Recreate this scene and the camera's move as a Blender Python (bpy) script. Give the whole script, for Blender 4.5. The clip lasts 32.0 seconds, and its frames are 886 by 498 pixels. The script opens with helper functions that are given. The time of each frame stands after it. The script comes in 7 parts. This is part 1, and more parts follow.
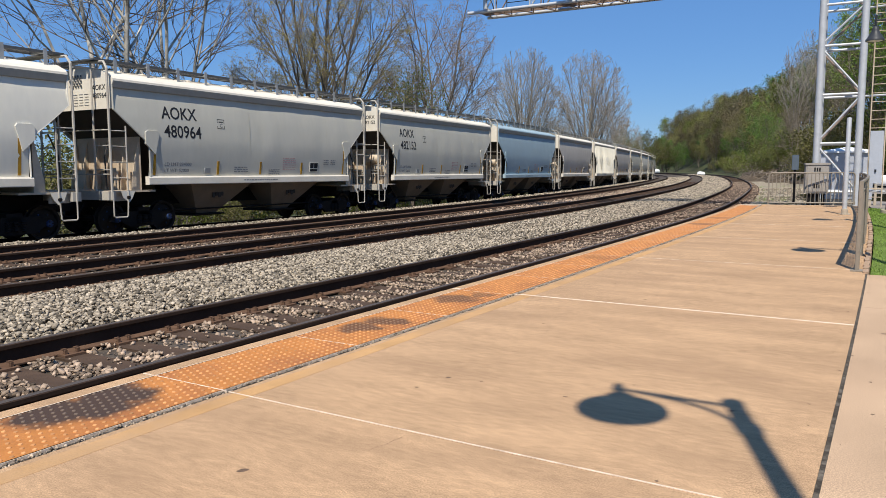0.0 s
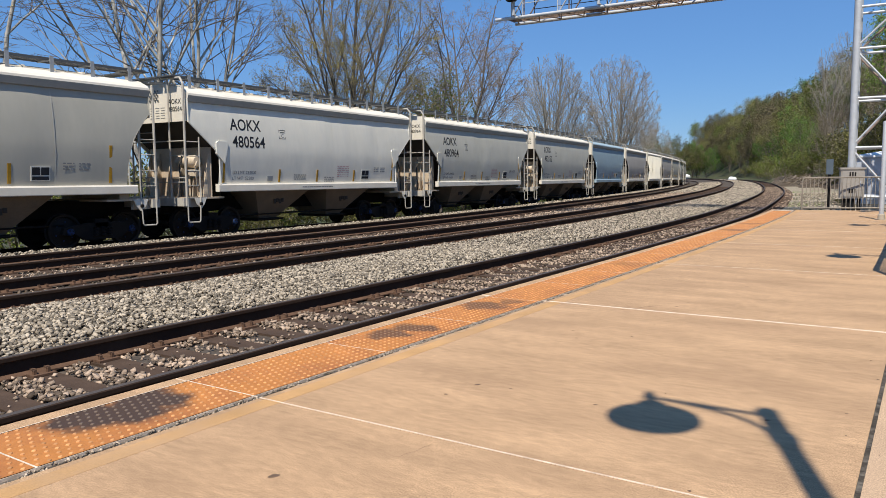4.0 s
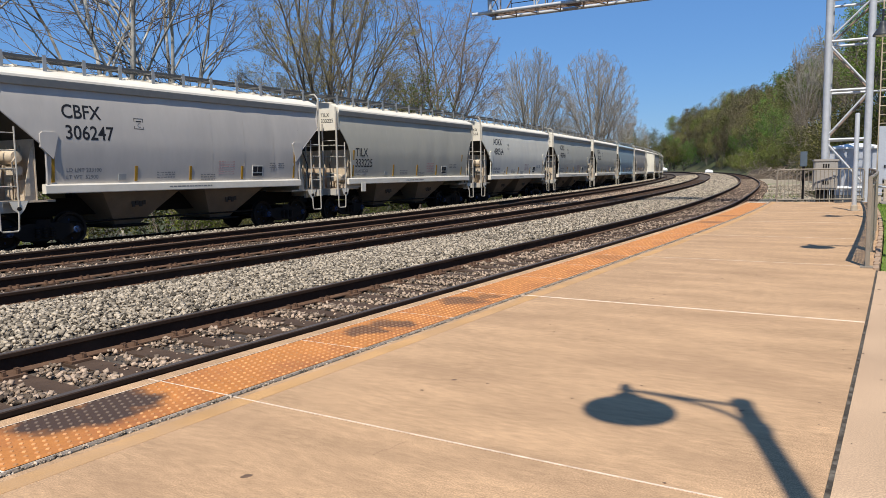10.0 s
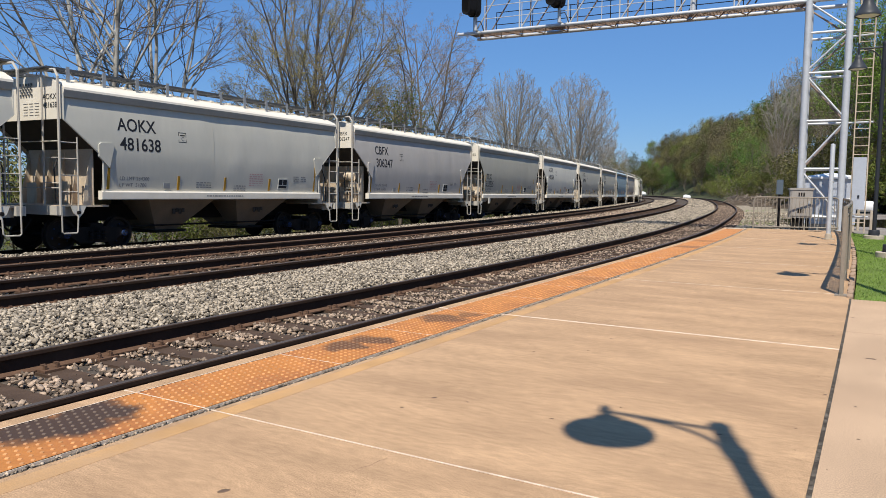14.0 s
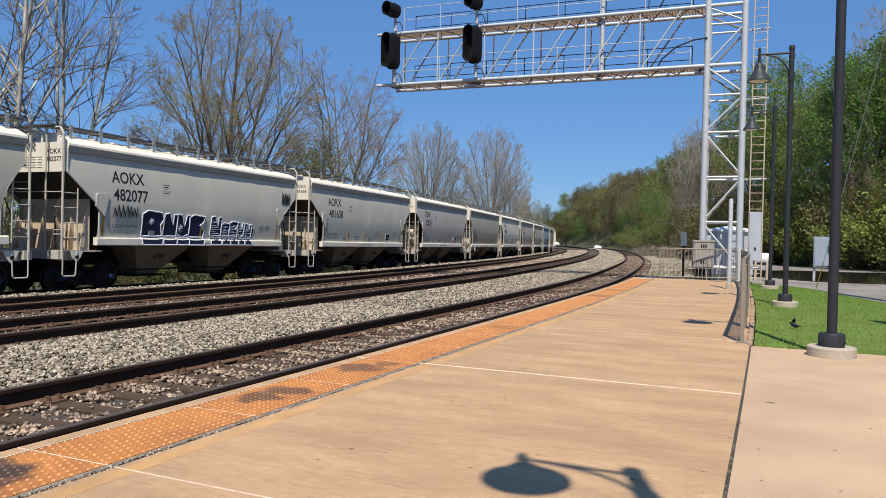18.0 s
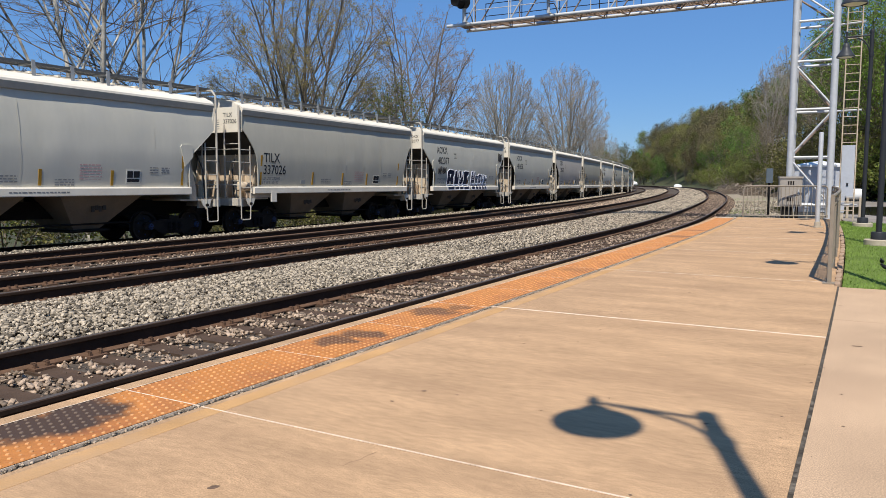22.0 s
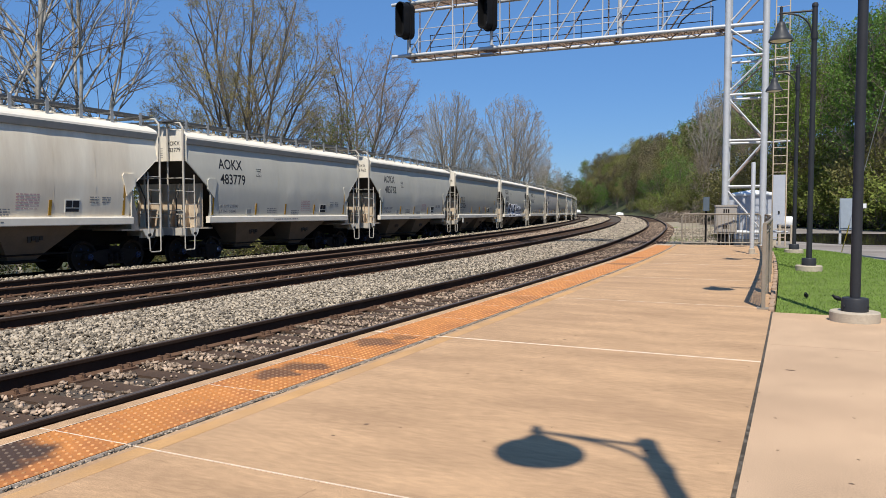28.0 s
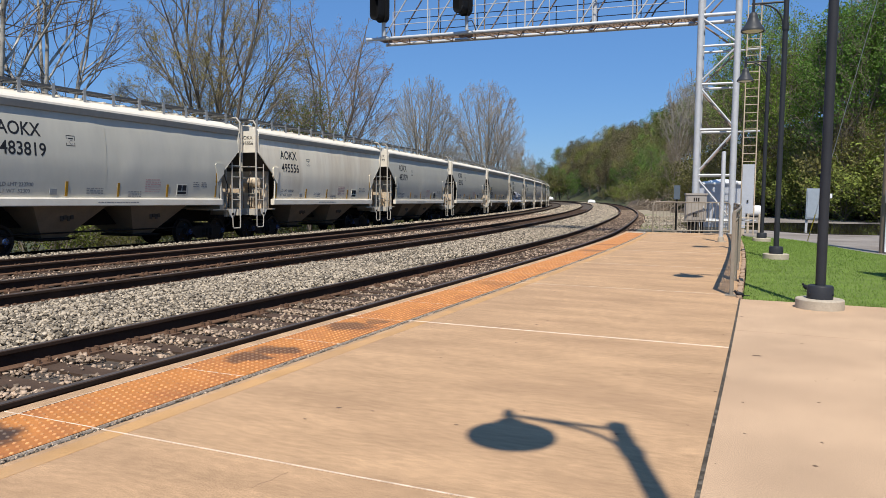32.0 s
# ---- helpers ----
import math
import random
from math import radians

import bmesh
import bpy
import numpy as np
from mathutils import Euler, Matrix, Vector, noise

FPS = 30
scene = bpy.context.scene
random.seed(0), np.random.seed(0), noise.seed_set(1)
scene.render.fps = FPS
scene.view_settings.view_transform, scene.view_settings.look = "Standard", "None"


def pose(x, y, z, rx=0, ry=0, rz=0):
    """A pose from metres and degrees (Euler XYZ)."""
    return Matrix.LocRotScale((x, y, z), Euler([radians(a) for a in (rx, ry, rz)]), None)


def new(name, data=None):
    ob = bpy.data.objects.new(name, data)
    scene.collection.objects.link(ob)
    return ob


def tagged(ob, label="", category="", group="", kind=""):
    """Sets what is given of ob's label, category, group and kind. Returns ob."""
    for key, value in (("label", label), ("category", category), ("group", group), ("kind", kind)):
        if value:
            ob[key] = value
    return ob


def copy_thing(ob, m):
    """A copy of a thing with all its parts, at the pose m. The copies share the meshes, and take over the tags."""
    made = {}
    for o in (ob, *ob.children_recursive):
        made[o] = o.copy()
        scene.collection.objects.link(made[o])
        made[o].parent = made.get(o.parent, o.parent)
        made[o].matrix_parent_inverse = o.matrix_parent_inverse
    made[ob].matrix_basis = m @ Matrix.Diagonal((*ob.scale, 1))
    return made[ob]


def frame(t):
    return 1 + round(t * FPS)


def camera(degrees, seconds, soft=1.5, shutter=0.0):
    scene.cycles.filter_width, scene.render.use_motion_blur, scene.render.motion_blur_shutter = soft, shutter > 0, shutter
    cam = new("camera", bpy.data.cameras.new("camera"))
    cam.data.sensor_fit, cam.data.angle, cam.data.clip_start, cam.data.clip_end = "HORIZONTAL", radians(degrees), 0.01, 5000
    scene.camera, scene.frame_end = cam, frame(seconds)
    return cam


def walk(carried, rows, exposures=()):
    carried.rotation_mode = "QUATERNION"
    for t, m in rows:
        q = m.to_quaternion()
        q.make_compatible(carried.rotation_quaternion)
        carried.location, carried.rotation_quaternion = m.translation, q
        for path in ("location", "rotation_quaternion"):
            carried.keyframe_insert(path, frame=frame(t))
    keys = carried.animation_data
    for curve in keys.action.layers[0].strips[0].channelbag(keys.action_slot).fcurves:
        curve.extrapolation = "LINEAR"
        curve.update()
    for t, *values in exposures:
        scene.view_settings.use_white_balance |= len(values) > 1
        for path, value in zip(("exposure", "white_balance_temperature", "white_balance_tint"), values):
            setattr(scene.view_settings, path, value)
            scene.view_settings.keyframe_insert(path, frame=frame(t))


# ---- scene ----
# Railway platform beside a curved line; a hopper train rolls away while the camera rests on a lamp post.

# ---------- camera ----------
PATH = [
    (0, -0.052, -0.018, 1.238, -6.17, 0.23, -0.29),
    (0.5, -0.044, -0.017, 1.235, -6.11, 0.79, -0.15),
    (1, -0.044, -0.021, 1.243, -5.58, 1.39, 0.35),
    (1.5, -0.044, -0.029, 1.245, -5.10, 1.98, 0.62),
    (2, -0.050, -0.031, 1.244, -5.02, 1.96, 0.69),
    (2.5, -0.052, -0.028, 1.243, -4.98, 1.53, 0.67),
    (3, -0.055, -0.022, 1.242, -5.15, 0.95, 0.70),
    (3.5, -0.055, -0.019, 1.240, -5.33, 0.50, 0.98),
    (4, -0.058, -0.020, 1.240, -5.65, 0.53, 1.85),
    (4.5, -0.057, -0.022, 1.239, -6.22, 0.73, 2.65),
    (6.5, -0.049, -0.006, 1.239, -6.50, 1.21, 1.54),
    (7, -0.044, 0.001, 1.238, -6.63, 1.11, 0.60),
    (7.5, -0.043, 0.003, 1.238, -6.61, 0.69, -0.39),
    (8, -0.042, 0.006, 1.235, -6.38, 0.74, -1.00),
    (8.5, -0.040, 0.010, 1.237, -6.12, 1.02, -1.00),
    (9, -0.034, -0.002, 1.240, -5.69, 0.96, -0.92),
    (9.5, -0.025, 0.006, 1.234, -5.50, 1.14, -0.23),
    (10, -0.028, 0.010, 1.234, -6.03, 1.03, 0.25),
    (10.5, -0.028, 0.011, 1.234, -6.17, 0.75, 0.01),
    (11, -0.025, 0.005, 1.236, -5.63, 0.65, -0.05),
    (11.5, -0.034, 0.003, 1.232, -5.19, 0.53, -0.48),
    (12, -0.029, 0.007, 1.229, -5.18, 1.15, -1.32),
    (12.5, -0.033, 0.004, 1.236, -5.01, 1.11, -1.91),
    (13, -0.045, 0.002, 1.234, -4.68, 0.26, -1.82),
    (13.5, -0.055, 0.005, 1.235, -4.66, -0.52, -1.74),
    (15.5, -0.058, -0.025, 1.233, -4.75, -0.23, 0.28),
    (16, -0.047, -0.016, 1.233, -3.77, -0.16, -1.82),
    (16.5, -0.052, -0.014, 1.234, -3.00, -0.09, -3.99),
    (17, -0.063, -0.021, 1.234, -1.84, -1.01, -6.31),
    (17.5, -0.050, -0.015, 1.239, -1.07, -1.34, -8.33),
    (18, -0.068, -0.019, 1.233, -0.79, -1.26, -7.61),
    (18.5, -0.056, -0.012, 1.228, -1.63, -0.13, -5.04),
    (19, -0.055, -0.003, 1.222, -3.43, 0.65, -3.75),
    (19.5, -0.049, -0.003, 1.226, -4.43, 0.66, -2.61),
    (20, -0.053, -0.000, 1.229, -4.78, 1.03, -1.21),
    (20.5, -0.052, 0.002, 1.235, -4.75, 1.80, -0.06),
    (21, -0.052, -0.006, 1.242, -4.18, 1.24, -0.20),
    (21.5, -0.037, -0.015, 1.251, -4.36, 0.64, -1.84),
    (22, -0.031, -0.011, 1.246, -5.28, -0.02, -1.87),
    (22.5, -0.032, -0.001, 1.243, -5.81, -0.39, -1.66),
    (23, -0.022, 0.001, 1.250, -6.16, -0.57, -2.91),
    (23.5, -0.018, 0.002, 1.248, -6.87, -0.24, -3.63),
    (24, -0.023, 0.008, 1.245, -6.88, -0.42, -3.06),
    (24.5, -0.023, 0.016, 1.244, -7.00, -0.44, -2.69),
    (26.5, -0.013, 0.006, 1.249, -5.95, 0.05, -4.99),
    (27, 0.000, 0.005, 1.254, -4.87, 0.13, -6.36),
    (27.5, 0.002, -0.005, 1.258, -3.92, 0.29, -6.80),
    (28, 0.000, 0.001, 1.256, -3.08, 0.10, -6.00),
    (28.5, -0.001, -0.008, 1.254, -2.77, -0.27, -5.89),
    (29, 0.001, 0.003, 1.251, -2.81, -0.34, -5.95),
    (29.5, -0.007, 0.006, 1.249, -3.40, -0.40, -5.94),
    (30, -0.008, 0.008, 1.247, -4.09, -0.49, -6.31),
    (30.5, -0.013, 0.002, 1.249, -4.55, -0.30, -7.04),
    (31, -0.008, 0.011, 1.245, -4.57, -0.52, -7.85),
    (31.5, -0.006, 0.013, 1.247, -4.32, -0.56, -8.17),
    (32, -0.008, 0.012, 1.246, -4.19, -0.58, -8.08),
]
cam = camera(61.9, 32.0, soft=0.5)
walk(cam, [(t, pose(x, y, z, 90 + p, r, yaw)) for t, x, y, z, p, r, yaw in PATH])

# ---------- world and sun ----------
SUN = Vector((-0.13, -0.645, 1.0)).normalized()
world = bpy.data.worlds.new("sky")
scene.world = world
world.use_nodes = True
_nt = world.node_tree
_sky = _nt.nodes.new("ShaderNodeTexSky")
_sky.sky_type = "NISHITA"
_sky.sun_disc = False
_sky.sun_elevation = math.asin(SUN.z)
_sky.sun_rotation = math.atan2(SUN.x, SUN.y)
_sky.altitude = 200.0
_sky.air_density = 1.0
_sky.dust_density = 0.1
_sky.ozone_density = 1.2
_hue = _nt.nodes.new("ShaderNodeHueSaturation")
_hue.inputs["Saturation"].default_value = 1.15
_tint = _nt.nodes.new("ShaderNodeVectorMath")
_tint.operation = "MULTIPLY"
_tint.inputs[1].default_value = (0.80, 1.04, 1.36)
_nt.links.new(_sky.outputs[0], _hue.inputs["Color"])
_nt.links.new(_hue.outputs[0], _tint.inputs[0])
_even = _nt.nodes.new("ShaderNodeMix")
_even.data_type = "RGBA"
_even.inputs["Factor"].default_value = 0.5
_even.inputs["B"].default_value = (1.9, 4.5, 9.9, 1)
_nt.links.new(_tint.outputs[0], _even.inputs["A"])
_nt.links.new(_even.outputs["Result"], _nt.nodes["Background"].inputs[0])
_nt.nodes["Background"].inputs[1].default_value = 0.076
sun_data = bpy.data.lights.new("sun", "SUN")
sun_data.energy = 5.8
sun_data.angle = radians(0.55)
sun_data.color = (1.0, 0.94, 0.84)
sun_lamp = new("sun", sun_data)
sun_lamp.rotation_euler = (-SUN).to_track_quat("-Z", "Y").to_euler()
scene.view_settings.exposure = 0.0


HEAD = -0.5551


# ---------- materials ----------
def material(name, tone, rough=0.8, metal=0.0, vary=0.25, scale=6.0, fine=60.0, bump=0.15, stretch=(1, 1, 1), dirt_shade=None, dirt_shade_amount=0.0, island=0.0, coords="Object", spec=0.22, swing=0.0, grit=0.6, speck=0.0, each=0.0):
    """A surface with a coarse and a fine variation of its tone, patches of dirt and painted shade, and fine relief."""
    m = bpy.data.materials.new(name)
    m.use_nodes = True
    nt = m.node_tree
    N, L = nt.nodes, nt.links
    b = N["Principled BSDF"]
    b.inputs["Roughness"].default_value = rough
    b.inputs["Metallic"].default_value = metal
    b.inputs["Specular IOR Level"].default_value = spec
    tc = N.new("ShaderNodeTexCoord")
    mp = N.new("ShaderNodeMapping")
    mp.vector_type = "TEXTURE"
    mp.inputs["Scale"].default_value = [1 / q for q in stretch]
    mp.inputs["Rotation"].default_value = (0, 0, swing)
    L.new(tc.outputs[coords], mp.inputs[0])
    n1, n2 = N.new("ShaderNodeTexNoise"), N.new("ShaderNodeTexNoise")
    for n, s, d in ((n1, scale, 5.0), (n2, fine, 3.0)):
        n.inputs["Scale"].default_value = s
        n.inputs["Detail"].default_value = d
        L.new(mp.outputs[0], n.inputs["Vector"])
    add = N.new("ShaderNodeMath")
    add.operation = "ADD"
    L.new(n1.outputs[0], add.inputs[0])
    half = N.new("ShaderNodeMath")
    half.operation = "MULTIPLY"
    half.inputs[1].default_value = grit
    L.new(n2.outputs[0], half.inputs[0])
    L.new(half.outputs[0], add.inputs[1])
    ramp = N.new("ShaderNodeMapRange")
    ramp.inputs[1].default_value, ramp.inputs[2].default_value = 0.5 * (1 + grit) - 0.3, 0.5 * (1 + grit) + 0.3
    ramp.inputs[3].default_value, ramp.inputs[4].default_value = 1 - vary, 1 + vary
    L.new(add.outputs[0], ramp.inputs[0])
    value = ramp.outputs[0]
    if island:
        geo = N.new("ShaderNodeNewGeometry")
        ir = N.new("ShaderNodeMapRange")
        ir.inputs[3].default_value, ir.inputs[4].default_value = 1 - island, 1 + island
        L.new(geo.outputs["Random Per Island"], ir.inputs[0])
        mul = N.new("ShaderNodeMath")
        mul.operation = "MULTIPLY"
        L.new(value, mul.inputs[0])
        L.new(ir.outputs[0], mul.inputs[1])
        value = mul.outputs[0]
    if each:
        info = N.new("ShaderNodeObjectInfo")
        er = N.new("ShaderNodeMapRange")
        er.inputs[3].default_value, er.inputs[4].default_value = 1 - each, 1 + each
        L.new(info.outputs["Random"], er.inputs[0])
        emul = N.new("ShaderNodeMath")
        emul.operation = "MULTIPLY"
        L.new(value, emul.inputs[0])
        L.new(er.outputs[0], emul.inputs[1])
        value = emul.outputs[0]
    if speck:
        sp = N.new("ShaderNodeTexNoise")
        sp.inputs["Scale"].default_value = 150.0
        sp.inputs["Detail"].default_value = 4.0
        sp.inputs["Roughness"].default_value = 0.75
        L.new(tc.outputs[coords], sp.inputs["Vector"])
        sr = N.new("ShaderNodeMapRange")
        sr.inputs[1].default_value, sr.inputs[2].default_value = 0.36, 0.64
        sr.inputs[3].default_value, sr.inputs[4].default_value = 1 - speck, 1 + speck
        L.new(sp.outputs[0], sr.inputs[0])
        smul = N.new("ShaderNodeMath")
        smul.operation = "MULTIPLY"
        L.new(value, smul.inputs[0])
        L.new(sr.outputs[0], smul.inputs[1])
        value = smul.outputs[0]
    mix = N.new("ShaderNodeVectorMath")
    mix.operation = "SCALE"
    mix.inputs[0].default_value = tone
    L.new(value, mix.inputs["Scale"])
    colour = mix.outputs[0]
    if dirt_shade:
        n3 = N.new("ShaderNodeTexNoise")
        n3.inputs["Scale"].default_value = scale * 0.45
        n3.inputs["Detail"].default_value = 8.0
        n3.inputs["Roughness"].default_value = 0.65
        L.new(mp.outputs[0], n3.inputs["Vector"])
        r3 = N.new("ShaderNodeMapRange")
        r3.inputs[1].default_value, r3.inputs[2].default_value = 0.46, 0.72
        r3.inputs[4].default_value = dirt_shade_amount
        L.new(n3.outputs[0], r3.inputs[0])
        mc = N.new("ShaderNodeMix")
        mc.data_type = "RGBA"
        L.new(r3.outputs[0], mc.inputs["Factor"])
        L.new(colour, mc.inputs["A"])
        mc.inputs["B"].default_value = (*dirt_shade, 1)
        colour = mc.outputs["Result"]
    L.new(colour, b.inputs["Base Color"])
    if bump:
        bp = N.new("ShaderNodeBump")
        bp.inputs["Strength"].default_value = bump
        bp.inputs["Distance"].default_value = 0.01
        L.new(n2.outputs[0], bp.inputs["Height"])
        L.new(bp.outputs[0], b.inputs["Normal"])
    m["tone"] = tone
    return m


def stained(m, spots, tone, soft=0.5, grit=0.35):
    """Adds burnt or oily patches with a ragged outline at places on the ground to a material."""
    nt = m.node_tree
    N, L = nt.nodes, nt.links
    b = N["Principled BSDF"]
    geo = N.new("ShaderNodeNewGeometry")
    ns = N.new("ShaderNodeTexNoise")
    ns.inputs["Scale"].default_value = 5.0
    ns.inputs["Detail"].default_value = 6.0
    L.new(geo.outputs["Position"], ns.inputs["Vector"])
    total = None
    for x, y, r, a in spots:
        d = N.new("ShaderNodeVectorMath")
        d.operation = "DISTANCE"
        d.inputs[1].default_value = (x, y, 0)
        L.new(geo.outputs["Position"], d.inputs[0])
        k = N.new("ShaderNodeMath")
        k.operation = "MULTIPLY_ADD"
        k.inputs[1].default_value = grit
        L.new(ns.outputs[0], k.inputs[0])
        L.new(d.outputs["Value"], k.inputs[2])
        f = N.new("ShaderNodeMapRange")
        f.interpolation_type = "SMOOTHSTEP"
        f.inputs[1].default_value, f.inputs[2].default_value = r + grit * 0.5, r * (1 - soft) + grit * 0.5
        f.inputs[4].default_value = a
        L.new(k.outputs[0], f.inputs[0])
        if total is None:
            total = f.outputs[0]
        else:
            mx = N.new("ShaderNodeMath")
            mx.operation = "MAXIMUM"
            L.new(total, mx.inputs[0])
            L.new(f.outputs[0], mx.inputs[1])
            total = mx.outputs[0]
    old = b.inputs["Base Color"].links[0].from_socket
    mc = N.new("ShaderNodeMix")
    mc.data_type = "RGBA"
    L.new(total, mc.inputs["Factor"])
    L.new(old, mc.inputs["A"])
    mc.inputs["B"].default_value = (*tone, 1)
    L.new(mc.outputs["Result"], b.inputs["Base Color"])
    return m


# ---------- the lines on the plan ----------
def plan_line(start, heading, nodes, bends, s0=-90.0, s1=420.0, ds=0.25):
    """A line on the plan from its bends along its length: places s, x, y and headings."""
    s = np.arange(s0, s1, ds)
    k = np.interp(s, nodes, bends)
    i0 = int(round(-s0 / ds))
    psi = np.cumsum(k) * ds
    psi = psi - psi[i0] + heading
    x, y = np.cumsum(-np.sin(psi)) * ds, np.cumsum(np.cos(psi)) * ds
    return s, x - x[i0] + start[0], y - y[i0] + start[1], psi


ACROSS = (-math.cos(HEAD), -math.sin(HEAD))
MAIN = plan_line((ACROSS[0] * 5.3128, ACROSS[1] * 5.3128), HEAD, [-30, 10, 25, 40, 60, 90, 120, 200, 420],
                 [-0.00018, 0.00146, 0.00615, 0.00093, 0.0022, 0.0007, 0.0012, 0.004, 0.004])
TRAIN = plan_line((ACROSS[0] * 18.1332, ACROSS[1] * 18.1332), -0.55342, [-20, 15, 35, 60, 90, 130, 260],
                  [0.00128, 0.00193, 0.00393, 0.00165, 0.00053, 0.00181, 0.00181])


def on(line, s, o=0.0):
    """x, y and heading at s along a line, o metres to its left."""
    psi = float(np.interp(s, line[0], line[3]))
    return float(np.interp(s, line[0], line[1])) - math.cos(psi) * o, float(np.interp(s, line[0], line[2])) - math.sin(psi) * o, psi


def so_of(x, y, line=MAIN):
    """s and the distance to the left of a line for arrays of places."""
    x, y = np.asarray(x, float).ravel(), np.asarray(y, float).ravel()
    ls, lx, ly, lp = (a[::8] for a in line)
    S, O = np.empty(len(x)), np.empty(len(x))
    for a in range(0, len(x), 4000):
        q = slice(a, a + 4000)
        i = np.argmin((x[q, None] - lx) ** 2 + (y[q, None] - ly) ** 2, axis=1)
        S[q] = ls[i]
        O[q] = (x[q] - lx[i]) * -np.cos(lp[i]) + (y[q] - ly[i]) * -np.sin(lp[i])
    return S, O


RAIL_Z = -0.146
Z2, Z3 = -0.146, -0.346
O2, O3 = 4.716, 10.02


def train_z(s):
    return -0.526 - 0.0049 * s


# ---------- shapes ----------
class Geo:
    """Collects the faces of one part."""

    def __init__(self):
        self.v, self.f, self.m = [], [], []

    def add(self, verts, faces, m=0):
        k = len(self.v)
        self.v += [tuple(p) for p in verts]
        self.f += [tuple(i + k for i in f) for f in faces]
        self.m += [m] * len(faces)
        return self

    def box(self, x0, x1, y0, y1, z0, z1, m=0, at=None, cut=0.0):
        c = min(cut, (x1 - x0) / 2.01, (y1 - y0) / 2.01)
        if c > 0:
            ring = [(x0 + c, y0), (x1 - c, y0), (x1, y0 + c), (x1, y1 - c), (x1 - c, y1), (x0 + c, y1), (x0, y1 - c), (x0, y0 + c)]
        else:
            ring = [(x0, y0), (x1, y0), (x1, y1), (x0, y1)]
        return self.prism(ring, z0, z1, m, at)

    def prism(self, ring, z0, z1, m=0, at=None):
        """A polygon in x, y (anticlockwise) from z0 to z1, placed by a matrix."""
        n = len(ring)
        p = [Vector((x, y, z0)) for x, y in ring] + [Vector((x, y, z1)) for x, y in ring]
        if at is not None:
            p = [at @ q for q in p]
        return self.add(p, [tuple(range(n - 1, -1, -1)), tuple(range(n, 2 * n))] + [(i, (i + 1) % n, (i + 1) % n + n, i + n) for i in range(n)], m)

    def tube(self, pts, r, n=8, m=0, caps=True):
        pts = [Vector(p) for p in pts]
        rs = r if isinstance(r, (list, tuple)) else [r] * len(pts)
        verts, faces, ref = [], [], None
        for i, p in enumerate(pts):
            d = (pts[min(i + 1, len(pts) - 1)] - pts[max(i - 1, 0)]).normalized()
            if ref is None:
                ref = Vector((0, 0, 1)) if abs(d.z) < 0.9 else Vector((1, 0, 0))
            a = (ref - d * ref.dot(d)).normalized()
            ref = a
            b = d.cross(a)
            verts += [p + (a * math.cos(2 * math.pi * j / n) + b * math.sin(2 * math.pi * j / n)) * rs[i] for j in range(n)]
        for i in range(len(pts) - 1):
            faces += [(i * n + j, i * n + (j + 1) % n, (i + 1) * n + (j + 1) % n, (i + 1) * n + j) for j in range(n)]
        if caps:
            faces += [tuple(range(n - 1, -1, -1)), tuple(range((len(pts) - 1) * n, len(pts) * n))]
        return self.add(verts, faces, m)

    def lathe(self, profile, n=16, m=0, at=None):
        """A profile of (radius, z) turned about z."""
        verts, faces = [], []
        for r, z in profile:
            for j in range(n):
                q = Vector((r * math.cos(2 * math.pi * j / n), r * math.sin(2 * math.pi * j / n), z))
                verts.append(at @ q if at is not None else q)
        for i in range(len(profile) - 1):
            faces += [(i * n + j, i * n + (j + 1) % n, (i + 1) * n + (j + 1) % n, (i + 1) * n + j) for j in range(n)]
        return self.add(verts, faces, m)

    def sheet(self, grid, m=0):
        """A surface from rows of points."""
        r, c = len(grid), len(grid[0])
        return self.add([p for row in grid for p in row], [(i * c + j, i * c + j + 1, (i + 1) * c + j + 1, (i + 1) * c + j) for i in range(r - 1) for j in range(c - 1)], m)

    def mesh(self, name, mats, smooth=None):
        me = bpy.data.meshes.new(name)
        me.from_pydata(self.v, [], self.f)
        for m in mats if isinstance(mats, (list, tuple)) else [mats]:
            me.materials.append(m)
        if any(self.m):
            me.polygons.foreach_set("material_index", self.m)
        if smooth is not None:
            me.shade_smooth() if smooth >= 180 else me.shade_flat()
            if smooth < 180:
                me.polygons.foreach_set("use_smooth", [True] * len(me.polygons))
                me.set_sharp_from_angle(angle=radians(smooth))
        me.update()
        return me


def part(name, geo, mats, parent=None, label="", at=None, smooth=None):
    """One mesh object under a thing or a part; geo is a Geo or a ready mesh."""
    ob = new(name, geo if isinstance(geo, bpy.types.Mesh) else geo.mesh(name, mats, smooth))
    if parent is not None:
        ob.parent = parent
    if at is not None:
        ob.matrix_basis = at
    return tagged(ob, label)


def thing(name, label, category, at=None, group="", kind=""):
    ob = new(name)
    ob.empty_display_size = 0.2
    if at is not None:
        ob.matrix_basis = at
    return tagged(ob, label, category, group, kind)


